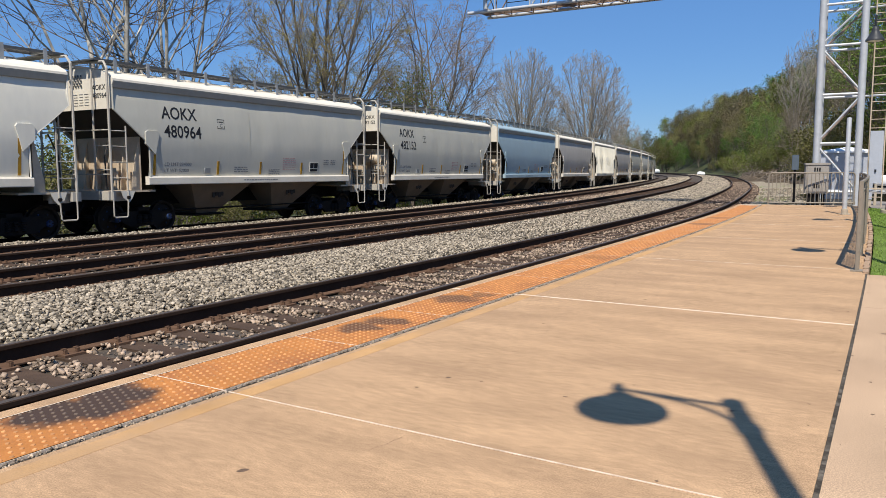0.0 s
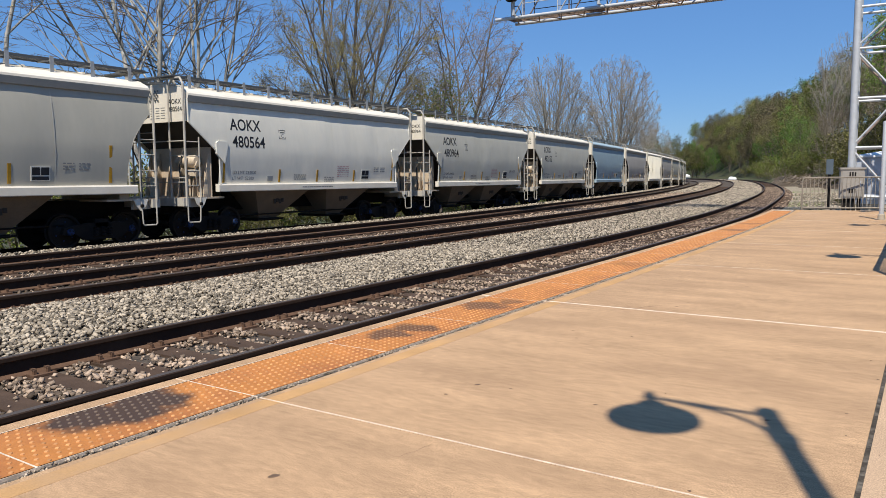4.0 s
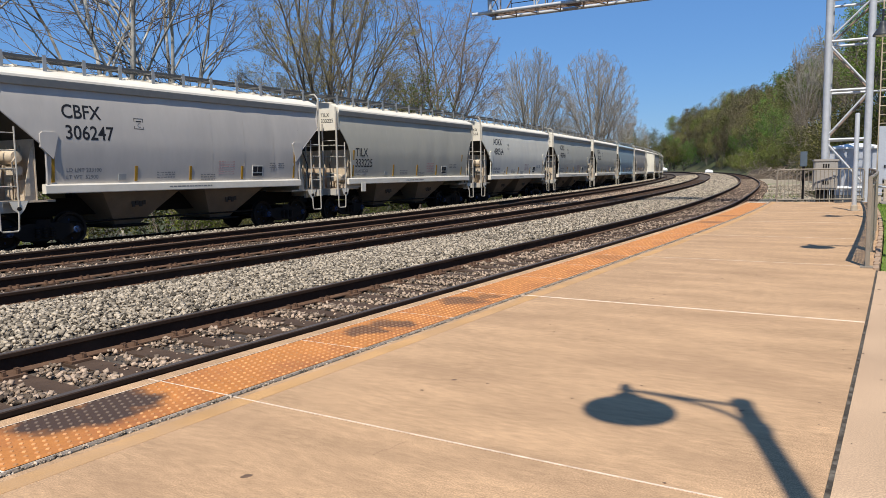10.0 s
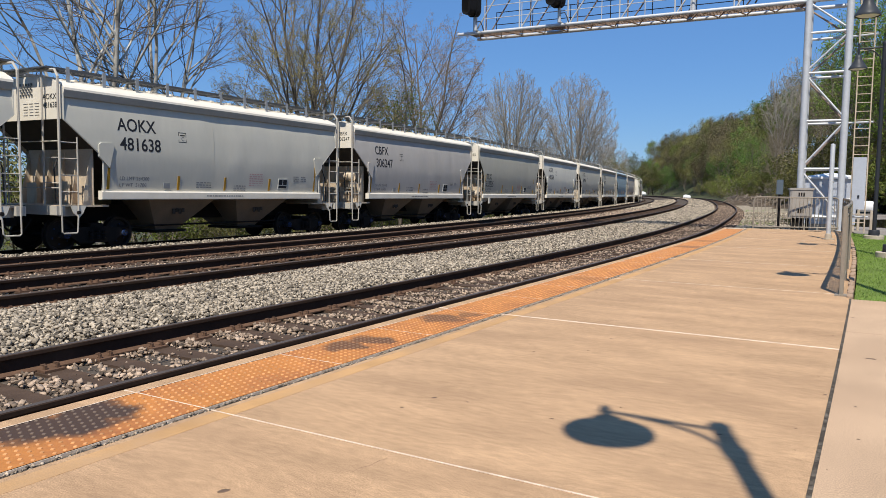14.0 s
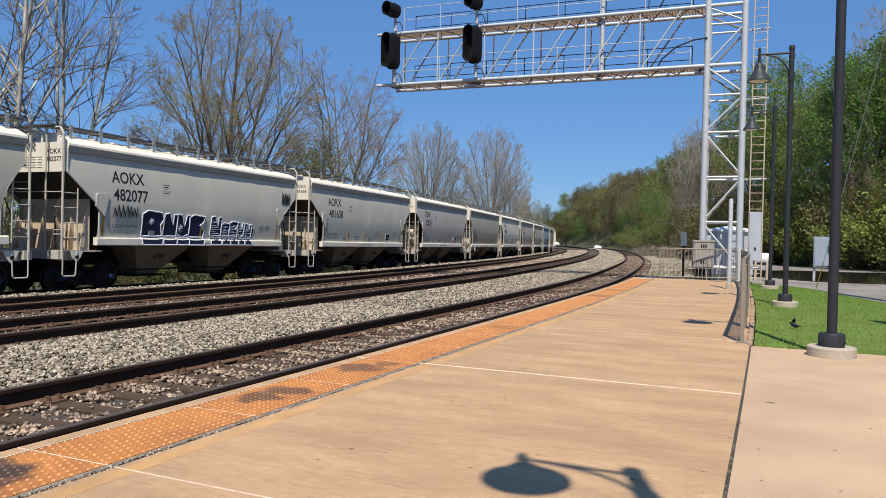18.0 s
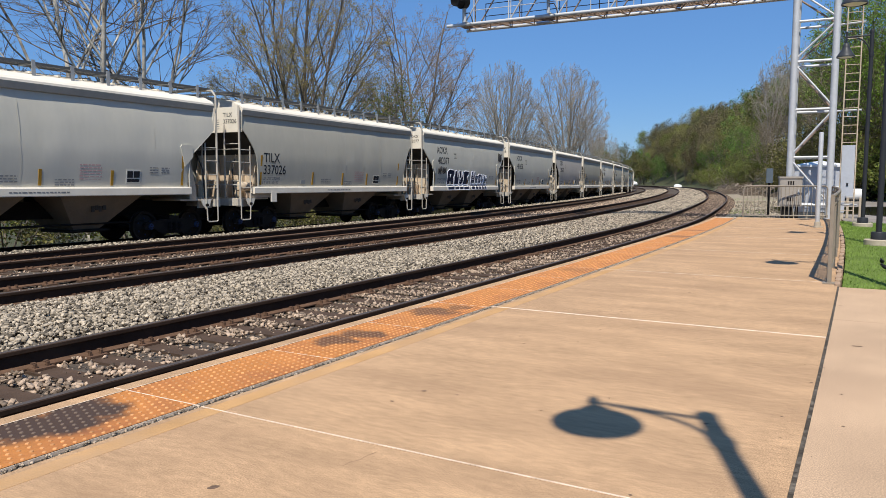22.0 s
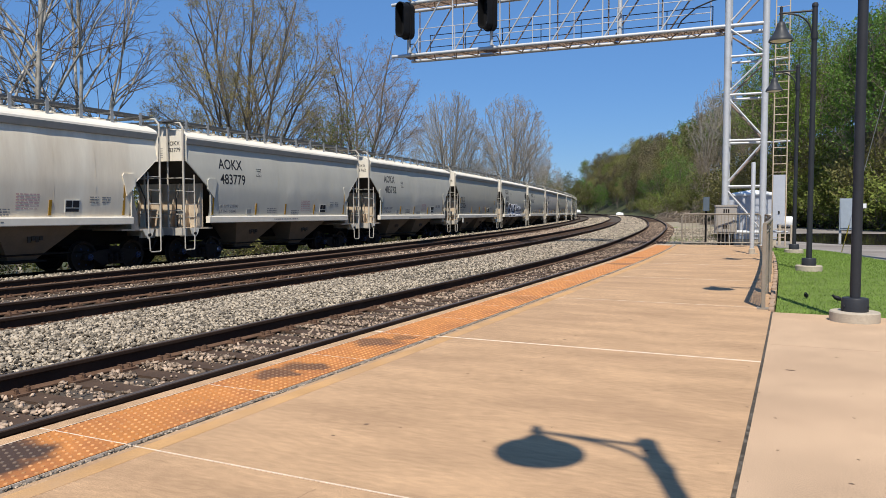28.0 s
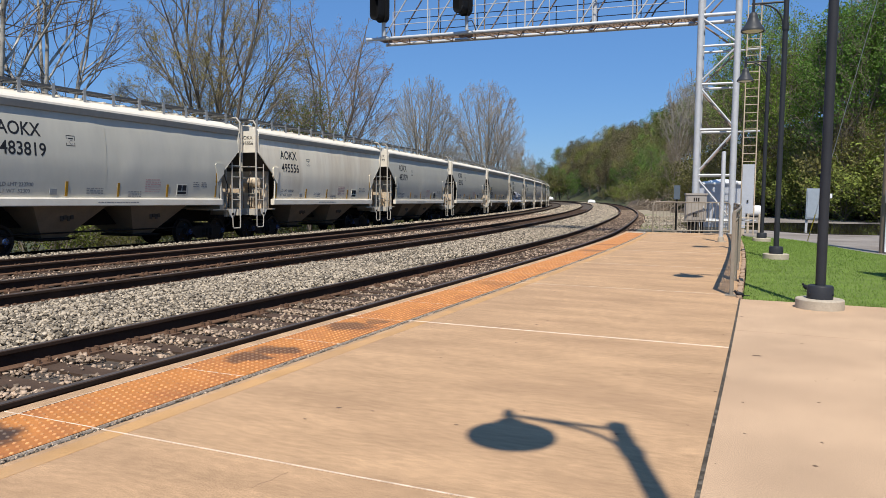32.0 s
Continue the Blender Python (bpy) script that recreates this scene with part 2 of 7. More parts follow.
def swept(line, s_list, o, z, profile, mats, name, faces_top=(), faces_foot=()):
    """A closed profile of (side, height) swept along a line."""
    g = Geo()
    n = len(profile)
    for s in s_list:
        zz = z(s) if callable(z) else z
        g.v += [(*on(line, s, o + a)[:2], zz + b) for a, b in profile]
    for i in range(len(s_list) - 1):
        for j in range(n):
            g.f.append((i * n + j, (i + 1) * n + j, (i + 1) * n + (j + 1) % n, i * n + (j + 1) % n))
            g.m.append(1 if j in faces_top else 2 if j in faces_foot else 0)
    g.f += [tuple(range(n)), tuple(range(len(s_list) * n - 1, (len(s_list) - 1) * n - 1, -1))]
    g.m += [0, 0]
    return g.mesh(name, mats)


def lift(s, o, z=0.0, line=MAIN, turn=0.0):
    """The pose of a thing on the plan, x along the line and y to its left."""
    x, y, psi = on(line, s, o)
    return pose(x, y, z, 0, 0, math.degrees(psi) + 90 + turn)


def lettering(text, size, mats, name="lettering", thick=0.0012, bold=0.0):
    cu = bpy.data.curves.new(name, "FONT")
    cu.body = text
    cu.size = size
    cu.extrude = thick
    cu.offset = bold
    cu.resolution_u = 3
    tmp = bpy.data.objects.new(name, cu)
    scene.collection.objects.link(tmp)
    me = bpy.data.meshes.new_from_object(tmp.evaluated_get(bpy.context.evaluated_depsgraph_get()))
    bpy.data.objects.remove(tmp)
    bpy.data.curves.remove(cu)
    me.materials.clear()
    me.materials.append(mats)
    return me


# tones
M_PLAT = material("platform_concrete", (0.435, 0.277, 0.155), 0.9, vary=0.2, scale=2.2, fine=22, bump=0.12, stretch=(0.5, 1.5, 1.0), dirt_shade=(0.305, 0.19, 0.108), dirt_shade_amount=0.7, swing=HEAD, grit=1.1, speck=0.5)
M_WALK = material("pale_concrete", (0.47, 0.322, 0.203), 0.9, vary=0.2, scale=1.2, fine=130, bump=0.12, dirt_shade=(0.385, 0.255, 0.16), dirt_shade_amount=0.6, grit=0.7, speck=0.42)
M_JOINT = material("white_joint", (0.74, 0.60, 0.46), 0.9, vary=0.25, scale=20, dirt_shade=(0.36, 0.24, 0.15), dirt_shade_amount=0.7)
M_GRIT = material("pale_joint_grit", (0.34, 0.27, 0.20), 0.9, vary=0.25, scale=15, fine=80, bump=0.3, island=0.75)
M_SPOT = material("dark_gum", (0.14, 0.09, 0.06), 0.8, vary=0.3, scale=30)
M_SEAM = material("dark_seam", (0.055, 0.045, 0.035), 0.95, vary=0.5, scale=30, dirt_shade=(0.25, 0.22, 0.18), dirt_shade_amount=0.7)
M_TILE = material("orange_tactile", (0.47, 0.185, 0.05), 0.75, vary=0.2, scale=3, fine=90, bump=0.12, dirt_shade=(0.27, 0.10, 0.042), dirt_shade_amount=1.0, coords="Object")
M_DOME = material("worn_dome", (0.55, 0.265, 0.105), 0.7, vary=0.2, scale=9, island=0.25)
M_PAINT = material("faded_yellow_line", (0.475, 0.275, 0.118), 0.9, vary=0.22, scale=2.5, fine=130, dirt_shade=(0.41, 0.262, 0.15), dirt_shade_amount=1.0, grit=0.8, speck=0.2)
M_RUST = material("rusty_rail", (0.034, 0.019, 0.012), 0.85, vary=0.3, scale=3, fine=40, bump=0.2, dirt_shade=(0.07, 0.045, 0.03), dirt_shade_amount=0.4)
M_HEAD = material("rail_head", (0.10, 0.08, 0.066), 0.55, metal=0.3, vary=0.2, scale=4, stretch=(1, 1, 1))
M_TIE = material("dark_sleeper", (0.07, 0.044, 0.029), 0.9, vary=0.3, scale=4, fine=50, bump=0.4, island=0.2)
M_PLATE = material("rusty_plate", (0.115, 0.065, 0.04), 0.9, vary=0.3, scale=12)
M_BED = material("ballast_bed", (0.085, 0.068, 0.053), 0.95, vary=0.55, scale=9, fine=30, bump=1.0, dirt_shade=(0.075, 0.055, 0.04), dirt_shade_amount=0.7)
M_STONE = material("ballast_stone", (0.295, 0.245, 0.182), 0.9, vary=0.25, scale=15, fine=80, bump=0.4, island=0.82)
M_STONE_R = material("rust_stained_stone", (0.285, 0.21, 0.15), 0.9, vary=0.3, scale=15, fine=80, bump=0.4, island=0.82)
M_GROUND = material("rough_ground", (0.055, 0.052, 0.028), 0.95, vary=0.35, scale=0.5, fine=6, bump=0.5, dirt_shade=(0.075, 0.11, 0.03), dirt_shade_amount=0.9)
M_GRASS = material("grass_sod", (0.12, 0.17, 0.035), 0.95, vary=0.3, scale=2, fine=40, bump=0.5)
M_BLADE = material("grass_blade", (0.155, 0.24, 0.042), 0.8, vary=0.25, scale=3, island=0.35)
M_EARTH = material("brown_earth", (0.105, 0.078, 0.052), 0.95, vary=0.4, scale=1.5, fine=9, bump=0.8, dirt_shade=(0.06, 0.05, 0.035), dirt_shade_amount=0.9)
M_ROOT = material("bare_root", (0.22, 0.18, 0.14), 0.9, vary=0.25, scale=4)
M_VERGE = material("stony_verge", (0.30, 0.255, 0.19), 0.95, vary=0.4, scale=2.5, fine=14, bump=0.8, dirt_shade=(0.17, 0.15, 0.085), dirt_shade_amount=0.8)
M_LOT = material("gravel_lot", (0.25, 0.225, 0.20), 0.95, vary=0.25, scale=0.8, fine=20, bump=0.5, dirt_shade=(0.13, 0.105, 0.085), dirt_shade_amount=0.8)
M_WATER = bpy.data.materials.new("puddle_water")
M_WATER.use_nodes = True
_b = M_WATER.node_tree.nodes["Principled BSDF"]
_b.inputs["Base Color"].default_value = (0.03, 0.028, 0.022, 1)
_b.inputs["Roughness"].default_value = 0.06

# burnt patches on the tiles
_spots = [(-1.82, 3.74, 0.27, 0.95), (-2.0, 3.66, 0.30, 0.95), (-1.83, 3.92, 0.29, 0.95), (-0.68, 5.66, 0.2, 0.75), (-0.48, 5.90, 0.22, 0.75), (0.10, 6.93, 0.27, 0.7), (0.38, 7.15, 0.16, 0.6), (5.8, 16.3, 0.4, 0.5), (6.9, 18.3, 0.35, 0.4), (2.2, 10.2, 0.3, 0.3)]
_spots = [(x - 0.02, y + 0.02, r * 1.06, a) for x, y, r, a in _spots]
stained(M_TILE, _spots, (0.045, 0.033, 0.028))
stained(M_DOME, _spots, (0.13, 0.10, 0.08))

# ---------- ground ----------
FOOT_Y = [-400, -10, 10, 25, 38, 50, 55, 61, 71, 92, 113, 171, 208, 264, 400, 1200]
FOOT_X = [60, 34, 34, 36, 38, 38, 38.3, 37.1, 37, 40.5, 47, 68, 80, 96, 120, 120]


def ground_z(x, y):
    S, O = so_of(x, y)
    x, y = np.asarray(x, float).ravel(), np.asarray(y, float).ravel()
    z = np.full(len(x), -0.62)
    z = np.where(O > 5, np.interp(O, [5, 9, 13, 16.5, 19, 26, 60], [-0.62, -0.9, -1.15, -1.3, -1.6, -2.6, -3.0]) - 0.004 * np.clip(S, 0, 150), z)
    z = np.where(O < -1.3, np.interp(-O, [1.3, 3, 6, 10, 40], [-0.62, -0.55, -0.42, -0.36, -0.36]), z)
    h = np.clip(x - np.interp(y, FOOT_Y, FOOT_X), 0, None)
    return z + 20.0 * (1 - np.exp(-h / 24.0)) * (h > 0)


def build_ground():
    def axis(lo, hi, step, far):
        a = list(np.arange(lo, hi + 0.1, step))
        d, q = step, a[-1]
        while q < far:
            d *= 1.35
            q += d
            a.append(q)
        d, q = step, a[0]
        while q > -far:
            d *= 1.35
            q -= d
            a.insert(0, q)
        return np.array(a)
    xs, ys = axis(-60, 130, 2.0, 2400), axis(-30, 290, 2.5, 2600)
    X, Y = np.meshgrid(xs, ys)
    Z = ground_z(X, Y)
    me = bpy.data.meshes.new("ground")
    n, c = len(ys), len(xs)
    me.from_pydata(np.column_stack([X.ravel(), Y.ravel(), Z]).tolist(), [], [(i * c + j, i * c + j + 1, (i + 1) * c + j + 1, (i + 1) * c + j) for i in range(n - 1) for j in range(c - 1)])
    me.materials.append(M_GROUND)
    me.shade_smooth()
    tagged(new("ground", me), "rough earth with weeds and sparse spring grass", "ground", kind="structure")


build_ground()


def bed_z(o):
    return float(np.interp(o, [-1.38, -1.2, 1.0, 1.35, 2.6, 3.5, 3.9, 5.6, 6.2, 7.8, 8.9, 9.2, 10.9, 11.5, 12.4, 13.2, 15.5, 17.0, 18.5],
                           [-0.40, -0.345, -0.345, -0.26, -0.27, -0.30, -0.345, -0.345, -0.36, -0.50, -0.55, -0.555, -0.54, -0.455, -0.46, -0.70, -0.735, -0.9, -1.6]))


def build_bed():
    g = Geo()
    offs = [-1.38, -1.2, -0.5, 0.5, 1.0, 1.35, 2.0, 2.6, 3.1, 3.5, 3.9, 4.7, 5.6, 6.2, 7.0, 7.8, 8.9, 9.2, 10.0, 10.9, 11.5, 11.9, 12.4, 13.2, 14.3, 15.5, 17.0, 18.5]
    ss = list(np.arange(-14, 40, 0.8)) + list(np.arange(40, 300, 3.0))
    g.sheet([[(*on(MAIN, s, o)[:2], bed_z(o) - (0.0049 * max(s, 0) if o > 13 else 0.0049 * max(s, 0) * max(0, (o - 9) / 4) if o > 9 else 0)) for o in offs] for s in ss])
    g.f = [f[::-1] for f in g.f]
    tagged(part("ballast_bed", g, M_BED, smooth=180), "grey crushed stone bed under the four tracks", "ballast", kind="structure")


build_bed()

# ---------- rails and sleepers ----------
RAIL = [(-0.07, 0), (-0.07, 0.012), (-0.012, 0.03), (-0.010, 0.125), (-0.036, 0.137), (-0.036, 0.166), (-0.026, 0.172),
        (0.026, 0.172), (0.036, 0.166), (0.036, 0.137), (0.010, 0.125), (0.012, 0.03), (0.07, 0.012), (0.07, 0)]
S_RAIL = [float(s) for s in list(np.arange(-16, 60, 1.0)) + list(np.arange(60, 330, 3.0))]


def build_track(line, o, z, label, s_ties, near_ties, tie_top, plates=True):
    base = thing("railway_track", label, "track", kind="structure")
    for d in (-0.752, 0.752):
        part("rail", swept(line, S_RAIL, o + d, (lambda s: z(s) - 0.172) if callable(z) else z - 0.172, RAIL, [M_RUST, M_HEAD, M_PLATE], "rail", (6,), (0, 1, 11, 12)), None, base)
    rng = random.Random(7)
    tie = Geo().box(-1.3, 1.3, -0.115, 0.115, -0.17, 0.0, cut=0.012).mesh("sleeper", M_TIE)
    plate = Geo()
    plate.box(-0.18, 0.18, -0.095, 0.095, 0.0, 0.018)
    for a in (-0.13, 0.13):
        for b in (-0.05, 0.06):
            plate.box(a - 0.012, a + 0.012, b - 0.012, b + 0.012, 0.018, 0.055)
            plate.box(a - 0.028 * (1 if a > 0 else -0.2), a + 0.028 * (1 if a < 0 else -0.2) + 0.012, b - 0.018, b + 0.018, 0.048, 0.062)
    plate = plate.mesh("tie_plate", M_PLATE)
    rest = Geo()
    for i, s in enumerate(s_ties):
        s += rng.uniform(-0.03, 0.03)
        zt = tie_top(s) if callable(tie_top) else tie_top
        m = lift(s, o, zt, line, 90 + rng.uniform(-1.5, 1.5))
        if near_ties[0] <= s <= near_ties[1]:
            t = part("sleeper", tie, None, base, at=m)
            if plates and s < 16:
                for d in (-0.752, 0.752):
                    part("tie_plate", plate, None, t, at=pose(d, 0, 0.002))
        else:
            rest.box(-1.3, 1.3, -0.115, 0.115, -0.17, 0.0, at=m)
    if rest.v:
        tagged(part("sleepers", rest, M_TIE, base), kind="stuff")
    return base


build_track(MAIN, 0.0, RAIL_Z, "curved main track with dark rusty rails on tarred sleepers", np.arange(-6, 150, 0.53), (-2, 32), -0.322)
build_track(MAIN, O2, Z2, "rusty second track in pale ballast", np.arange(-6, 90, 0.55), (2, 22), -0.326)
build_track(MAIN, O3, Z3, "rusty siding track in pale ballast", np.arange(-4, 70, 0.55), (4, 22), -0.526)
build_track(TRAIN, 1.5, train_z, "train track in deep shade under the hopper cars", np.arange(-10, 70, 0.55), (2, 14), lambda s: train_z(s) - 0.18, False)


# ---------- ballast stones ----------
def build_stones():
    rng = np.random.default_rng(3)
    cube = np.array([(-1, -1, -1), (1, -1, -1), (1, 1, -1), (-1, 1, -1), (-1, -1, 1), (1, -1, 1), (1, 1, 1), (-1, 1, 1)]) * 0.68
    cubf = np.array([(0, 2, 1), (0, 3, 2), (4, 5, 6), (4, 6, 7), (0, 1, 5), (0, 5, 4), (1, 2, 6), (1, 6, 5), (2, 3, 7), (2, 7, 6), (3, 0, 4), (3, 4, 7)])
    octa = np.array([(1, 0, 0), (-1, 0, 0), (0, 1, 0), (0, -1, 0), (0, 0, 1), (0, 0, -1)], float)
    octf = np.array([(0, 2, 4), (2, 1, 4), (1, 3, 4), (3, 0, 4), (2, 0, 5), (1, 2, 5), (3, 1, 5), (0, 3, 5)])

    def scatter(s0, s1, o0, o1, per_m2, size, shape, faces, sink, rise=0.0, keep=None):
        n = int((s1 - s0) * (o1 - o0) * per_m2)
        s = rng.uniform(s0, s1, n)
        o = rng.uniform(o0, o1, n)
        if keep is not None:
            ok = keep(s, o)
            s, o = s[ok], o[ok]
            n = len(s)
        psi = np.interp(s, MAIN[0], MAIN[3])
        x = np.interp(s, MAIN[0], MAIN[1]) - np.cos(psi) * o
        y = np.interp(s, MAIN[0], MAIN[2]) - np.sin(psi) * o
        z = np.array([bed_z(q) for q in o]) + rise * rng.random(n) - sink * size
        z = np.where(o > 13, z - 0.0049 * np.clip(s, 0, None), z)
        k = len(shape)
        v = shape[None] * rng.uniform(0.55, 1.25, (n, k, 1))
        v = v * (size * rng.uniform(0.6, 1.3, (n, 1, 1))) * rng.uniform([0.8, 0.6, 0.5], [1.4, 1.0, 0.85], (n, 3))[:, None, :]
        a, b = rng.uniform(0, 6.283, (2, n))
        ca, sa, cb, sb = np.cos(a), np.sin(a), np.cos(b * 0.15), np.sin(b * 0.15)
        vx = v[..., 0] * ca[:, None] - v[..., 1] * sa[:, None]
        vy = v[..., 0] * sa[:, None] + v[..., 1] * ca[:, None]
        vz = v[..., 2]
        vy, vz = vy * cb[:, None] - vz * sb[:, None], vy * sb[:, None] + vz * cb[:, None]
        V = np.stack([vx + x[:, None], vy + y[:, None], vz + z[:, None]], -1).reshape(-1, 3)
        F = (faces[None] + (np.arange(n) * k)[:, None, None]).reshape(-1, 3)
        return V, F

    def build(name, lots, mat, label):
        Vs, Fs, k = [], [], 0
        for V, F in lots:
            Vs.append(V)
            Fs.append(F + k)
            k += len(V)
        V, F = np.concatenate(Vs), np.concatenate(Fs)
        me = bpy.data.meshes.new(name)
        me.vertices.add(len(V))
        me.vertices.foreach_set("co", V.ravel())
        me.loops.add(len(F) * 3)
        me.loops.foreach_set("vertex_index", F.ravel())
        me.polygons.add(len(F))
        me.polygons.foreach_set("loop_start", np.arange(len(F)) * 3)
        me.update(calc_edges=True)
        me.materials.append(mat)
        tagged(new(name, me), label, "ballast", kind="stuff")

    cribs = lambda s, o: (np.abs(((s + 6) / 0.53 + 0.5) % 1 - 0.5) > 0.25) & (np.sin(s * 2.1 + 3 * np.sin(o * 2)) + np.sin(o * 5 + s) > -0.4)
    build("ballast_stones", [
        scatter(0.5, 14, 1.0, 3.9, 980, 0.025, cube, cubf, 0.2, 0.055),
        scatter(14, 34, 0.95, 3.9, 300, 0.038, octa, octf, 0.2, 0.05),
        scatter(27, 62, -4.6, -1.4, 26, 0.05, octa, octf, -1.0, 0.05),
        scatter(75, 190, 0.95, 3.9, 14, 0.12, octa, octf, 0.2, 0.04),
        scatter(70, 150, 5.7, 9.1, 12, 0.12, octa, octf, 0.3, 0.04),
        scatter(34, 75, 0.95, 3.9, 75, 0.065, octa, octf, 0.2, 0.04),
        scatter(2, 40, 11.0, 13.1, 170, 0.042, octa, octf, 0.2, 0.04),
        scatter(40, 110, 11.0, 13.1, 40, 0.08, octa, octf, 0.2, 0.04),
    ], M_STONE, "pale grey crushed limestone ballast between the tracks")
    build("joint_gravel", [scatter(-1, 14, -2.148, -2.10, 2600, 0.0095, octa, octf, -41.0, 0.012), scatter(14, 26, -2.148, -2.10, 900, 0.013, octa, octf, -30.0, 0.012)], M_GRIT, "pale grit in the open joint beside the tactile tiles")
    build("ballast_stones", [
        scatter(-1, 14, -0.66, 0.66, 700, 0.0235, cube, cubf, -0.6, 0.035, cribs),
        scatter(14, 34, -0.62, 0.62, 130, 0.036, octa, octf, -0.5, 0.03, cribs),
        scatter(-1, 34, -0.68, 0.68, 150, 0.036, octa, octf, 0.25, 0.02, lambda s, o: np.abs(((s + 6) / 0.53 + 0.5) % 1 - 0.5) > 0.25),
        scatter(-1, 16, -0.66, 0.66, 45, 0.02, octa, octf, -0.9, 0.02),
        scatter(3, 26, 5.7, 9.1, 60, 0.034, octa, octf, 0.3, 0.03),
        scatter(26, 70, 5.7, 9.1, 40, 0.065, octa, octf, 0.3, 0.03),
        scatter(34, 90, -0.68, 0.68, 60, 0.06, octa, octf, 0.25, 0.02),
        scatter(2, 30, 3.5, 5.7, 70, 0.032, octa, octf, 0.3, 0.02),
        scatter(4, 30, 8.9, 11.2, 55, 0.035, octa, octf, 0.3, 0.02),
        scatter(30, 110, -1.35, -0.82, 40, 0.06, octa, octf, 0.3, 0.03),
    ], M_STONE_R, "rust-stained crushed stone between the sleepers")


build_stones()

# ---------- platform ----------
S_END = 26.9
JOINTS = [-8.2, -4.5, -0.9, 2.76, 6.5, 10.1, 13.75, 17.4, 21.0, 24.6, S_END]


def strip(name, s0, s1, o0, o1, z0, z1, mats, parent, label="", step=0.7):
    """A slab between two offsets that follows the curve."""
    n = max(1, int(math.ceil((s1 - s0) / step)))
    g = Geo()
    for i in range(n + 1):
        s = s0 + (s1 - s0) * i / n
        a, b = on(MAIN, s, o0)[:2], on(MAIN, s, o1)[:2]
        g.v += [(*a, z0), (*b, z0), (*b, z1), (*a, z1)]
    for i in range(n):
        k = 4 * i
        g.f += [(k + 3, k + 7, k + 6, k + 2), (k + 2, k + 6, k + 5, k + 1), (k, k + 4, k + 7, k + 3), (k + 1, k + 5, k + 4, k)]
    g.f += [(0, 1, 2, 3)[::-1], (4 * n, 4 * n + 1, 4 * n + 2, 4 * n + 3)]
    g.f = [f[::-1] for f in g.f]
    g.m = [0] * len(g.f)
    return part(name, g, mats, parent, label)


platform = thing("platform", "tan weathered concrete station platform in broad slabs", "platform", kind="structure")
for a, b in zip(JOINTS, JOINTS[1:]):
    strip("slab", a + 0.005, b - 0.005, -5.07, -2.150, -0.45, 0.0, M_PLAT, platform)
    strip("edge_slab", a + 0.004, b - 0.004, -1.515, -1.39, -0.45, 0.0, M_PLAT, platform, "worn concrete platform edge")
    strip("yellow_line", a + 0.006, b - 0.006, -2.312, -2.195, -0.002, 0.0012, M_PAINT, platform, "faded yellow safety line")
    w = 0.0038 if b < 5 else 0.014 if b < 8 else 0.004
    strip("joint_filler", b - w, b + w, -5.07, -1.40, -0.2, 0.0025, M_JOINT, platform, "pale joint sealant")
strip("kerb_filler", JOINTS[0], S_END, -2.150, -2.098, -0.2, -0.011, M_SEAM, platform, "crumbling edge joint", 0.5)
strip("kerb_filler", JOINTS[0], S_END, -1.522, -1.506, -0.2, 0.004, M_JOINT, platform, "pale joint sealant", 0.5)
strip("kerb_filler", JOINTS[0], S_END, -2.102, -2.090, -0.2, 0.004, M_JOINT, platform, "pale joint sealant", 0.5)
strip("seam", JOINTS[0], 10.0, -5.092, -5.07, -0.2, -0.006, M_SEAM, platform, "dirty open expansion seam", 0.5)


def build_marks():
    """Old gum spots and a hairline crack in the concrete."""
    rng = random.Random(6)
    places = [(0.0, 4.29, 0.014), (3.28, 5.38, 0.022), (-0.87, 2.93, 0.017), (0.63, 3.9, 0.008), (2.4, 4.4, 0.009), (1.9, 6.9, 0.012), (3.0, 8.1, 0.014), (4.2, 7.2, 0.012), (0.2, 2.6, 0.008), (1.2, 5.6, 0.008), (2.2, 3.1, 0.01), (3.4, 3.6, 0.01), (5.3, 6.2, 0.016), (4.8, 4.9, 0.012), (6.0, 6.9, 0.012)]
    places += [(rng.uniform(-0.5, 4.5), rng.uniform(2.8, 9.5), rng.uniform(0.004, 0.009)) for _ in range(46)]
    for x, y, r in places:
        o = so_of([x], [y])[1][0]
        if o > -2.45:
            continue
        ring = [(r * (1 + 0.35 * rng.uniform(-1, 1)) * math.cos(a) * 1.3, r * (1 + 0.35 * rng.uniform(-1, 1)) * math.sin(a)) for a in np.linspace(0, 2 * math.pi, 9)[:-1]]
        part("gum_spot", Geo().prism(ring, 0.0003, 0.0012), M_SPOT, platform, at=pose(x, y, 0, 0, 0, rng.uniform(0, 360)))
    for pts in ([(-0.37, 3.14), (-0.335, 3.19), (-0.30, 3.21), (-0.262, 3.27), (-0.23, 3.30)], [(1.35, 6.75), (1.5, 6.8), (1.62, 6.9), (1.78, 6.94)]):
        part("crack", Geo().tube([(x, y, -0.0006) for x, y in pts], 0.0016, 4), M_SPOT, platform)


build_marks()


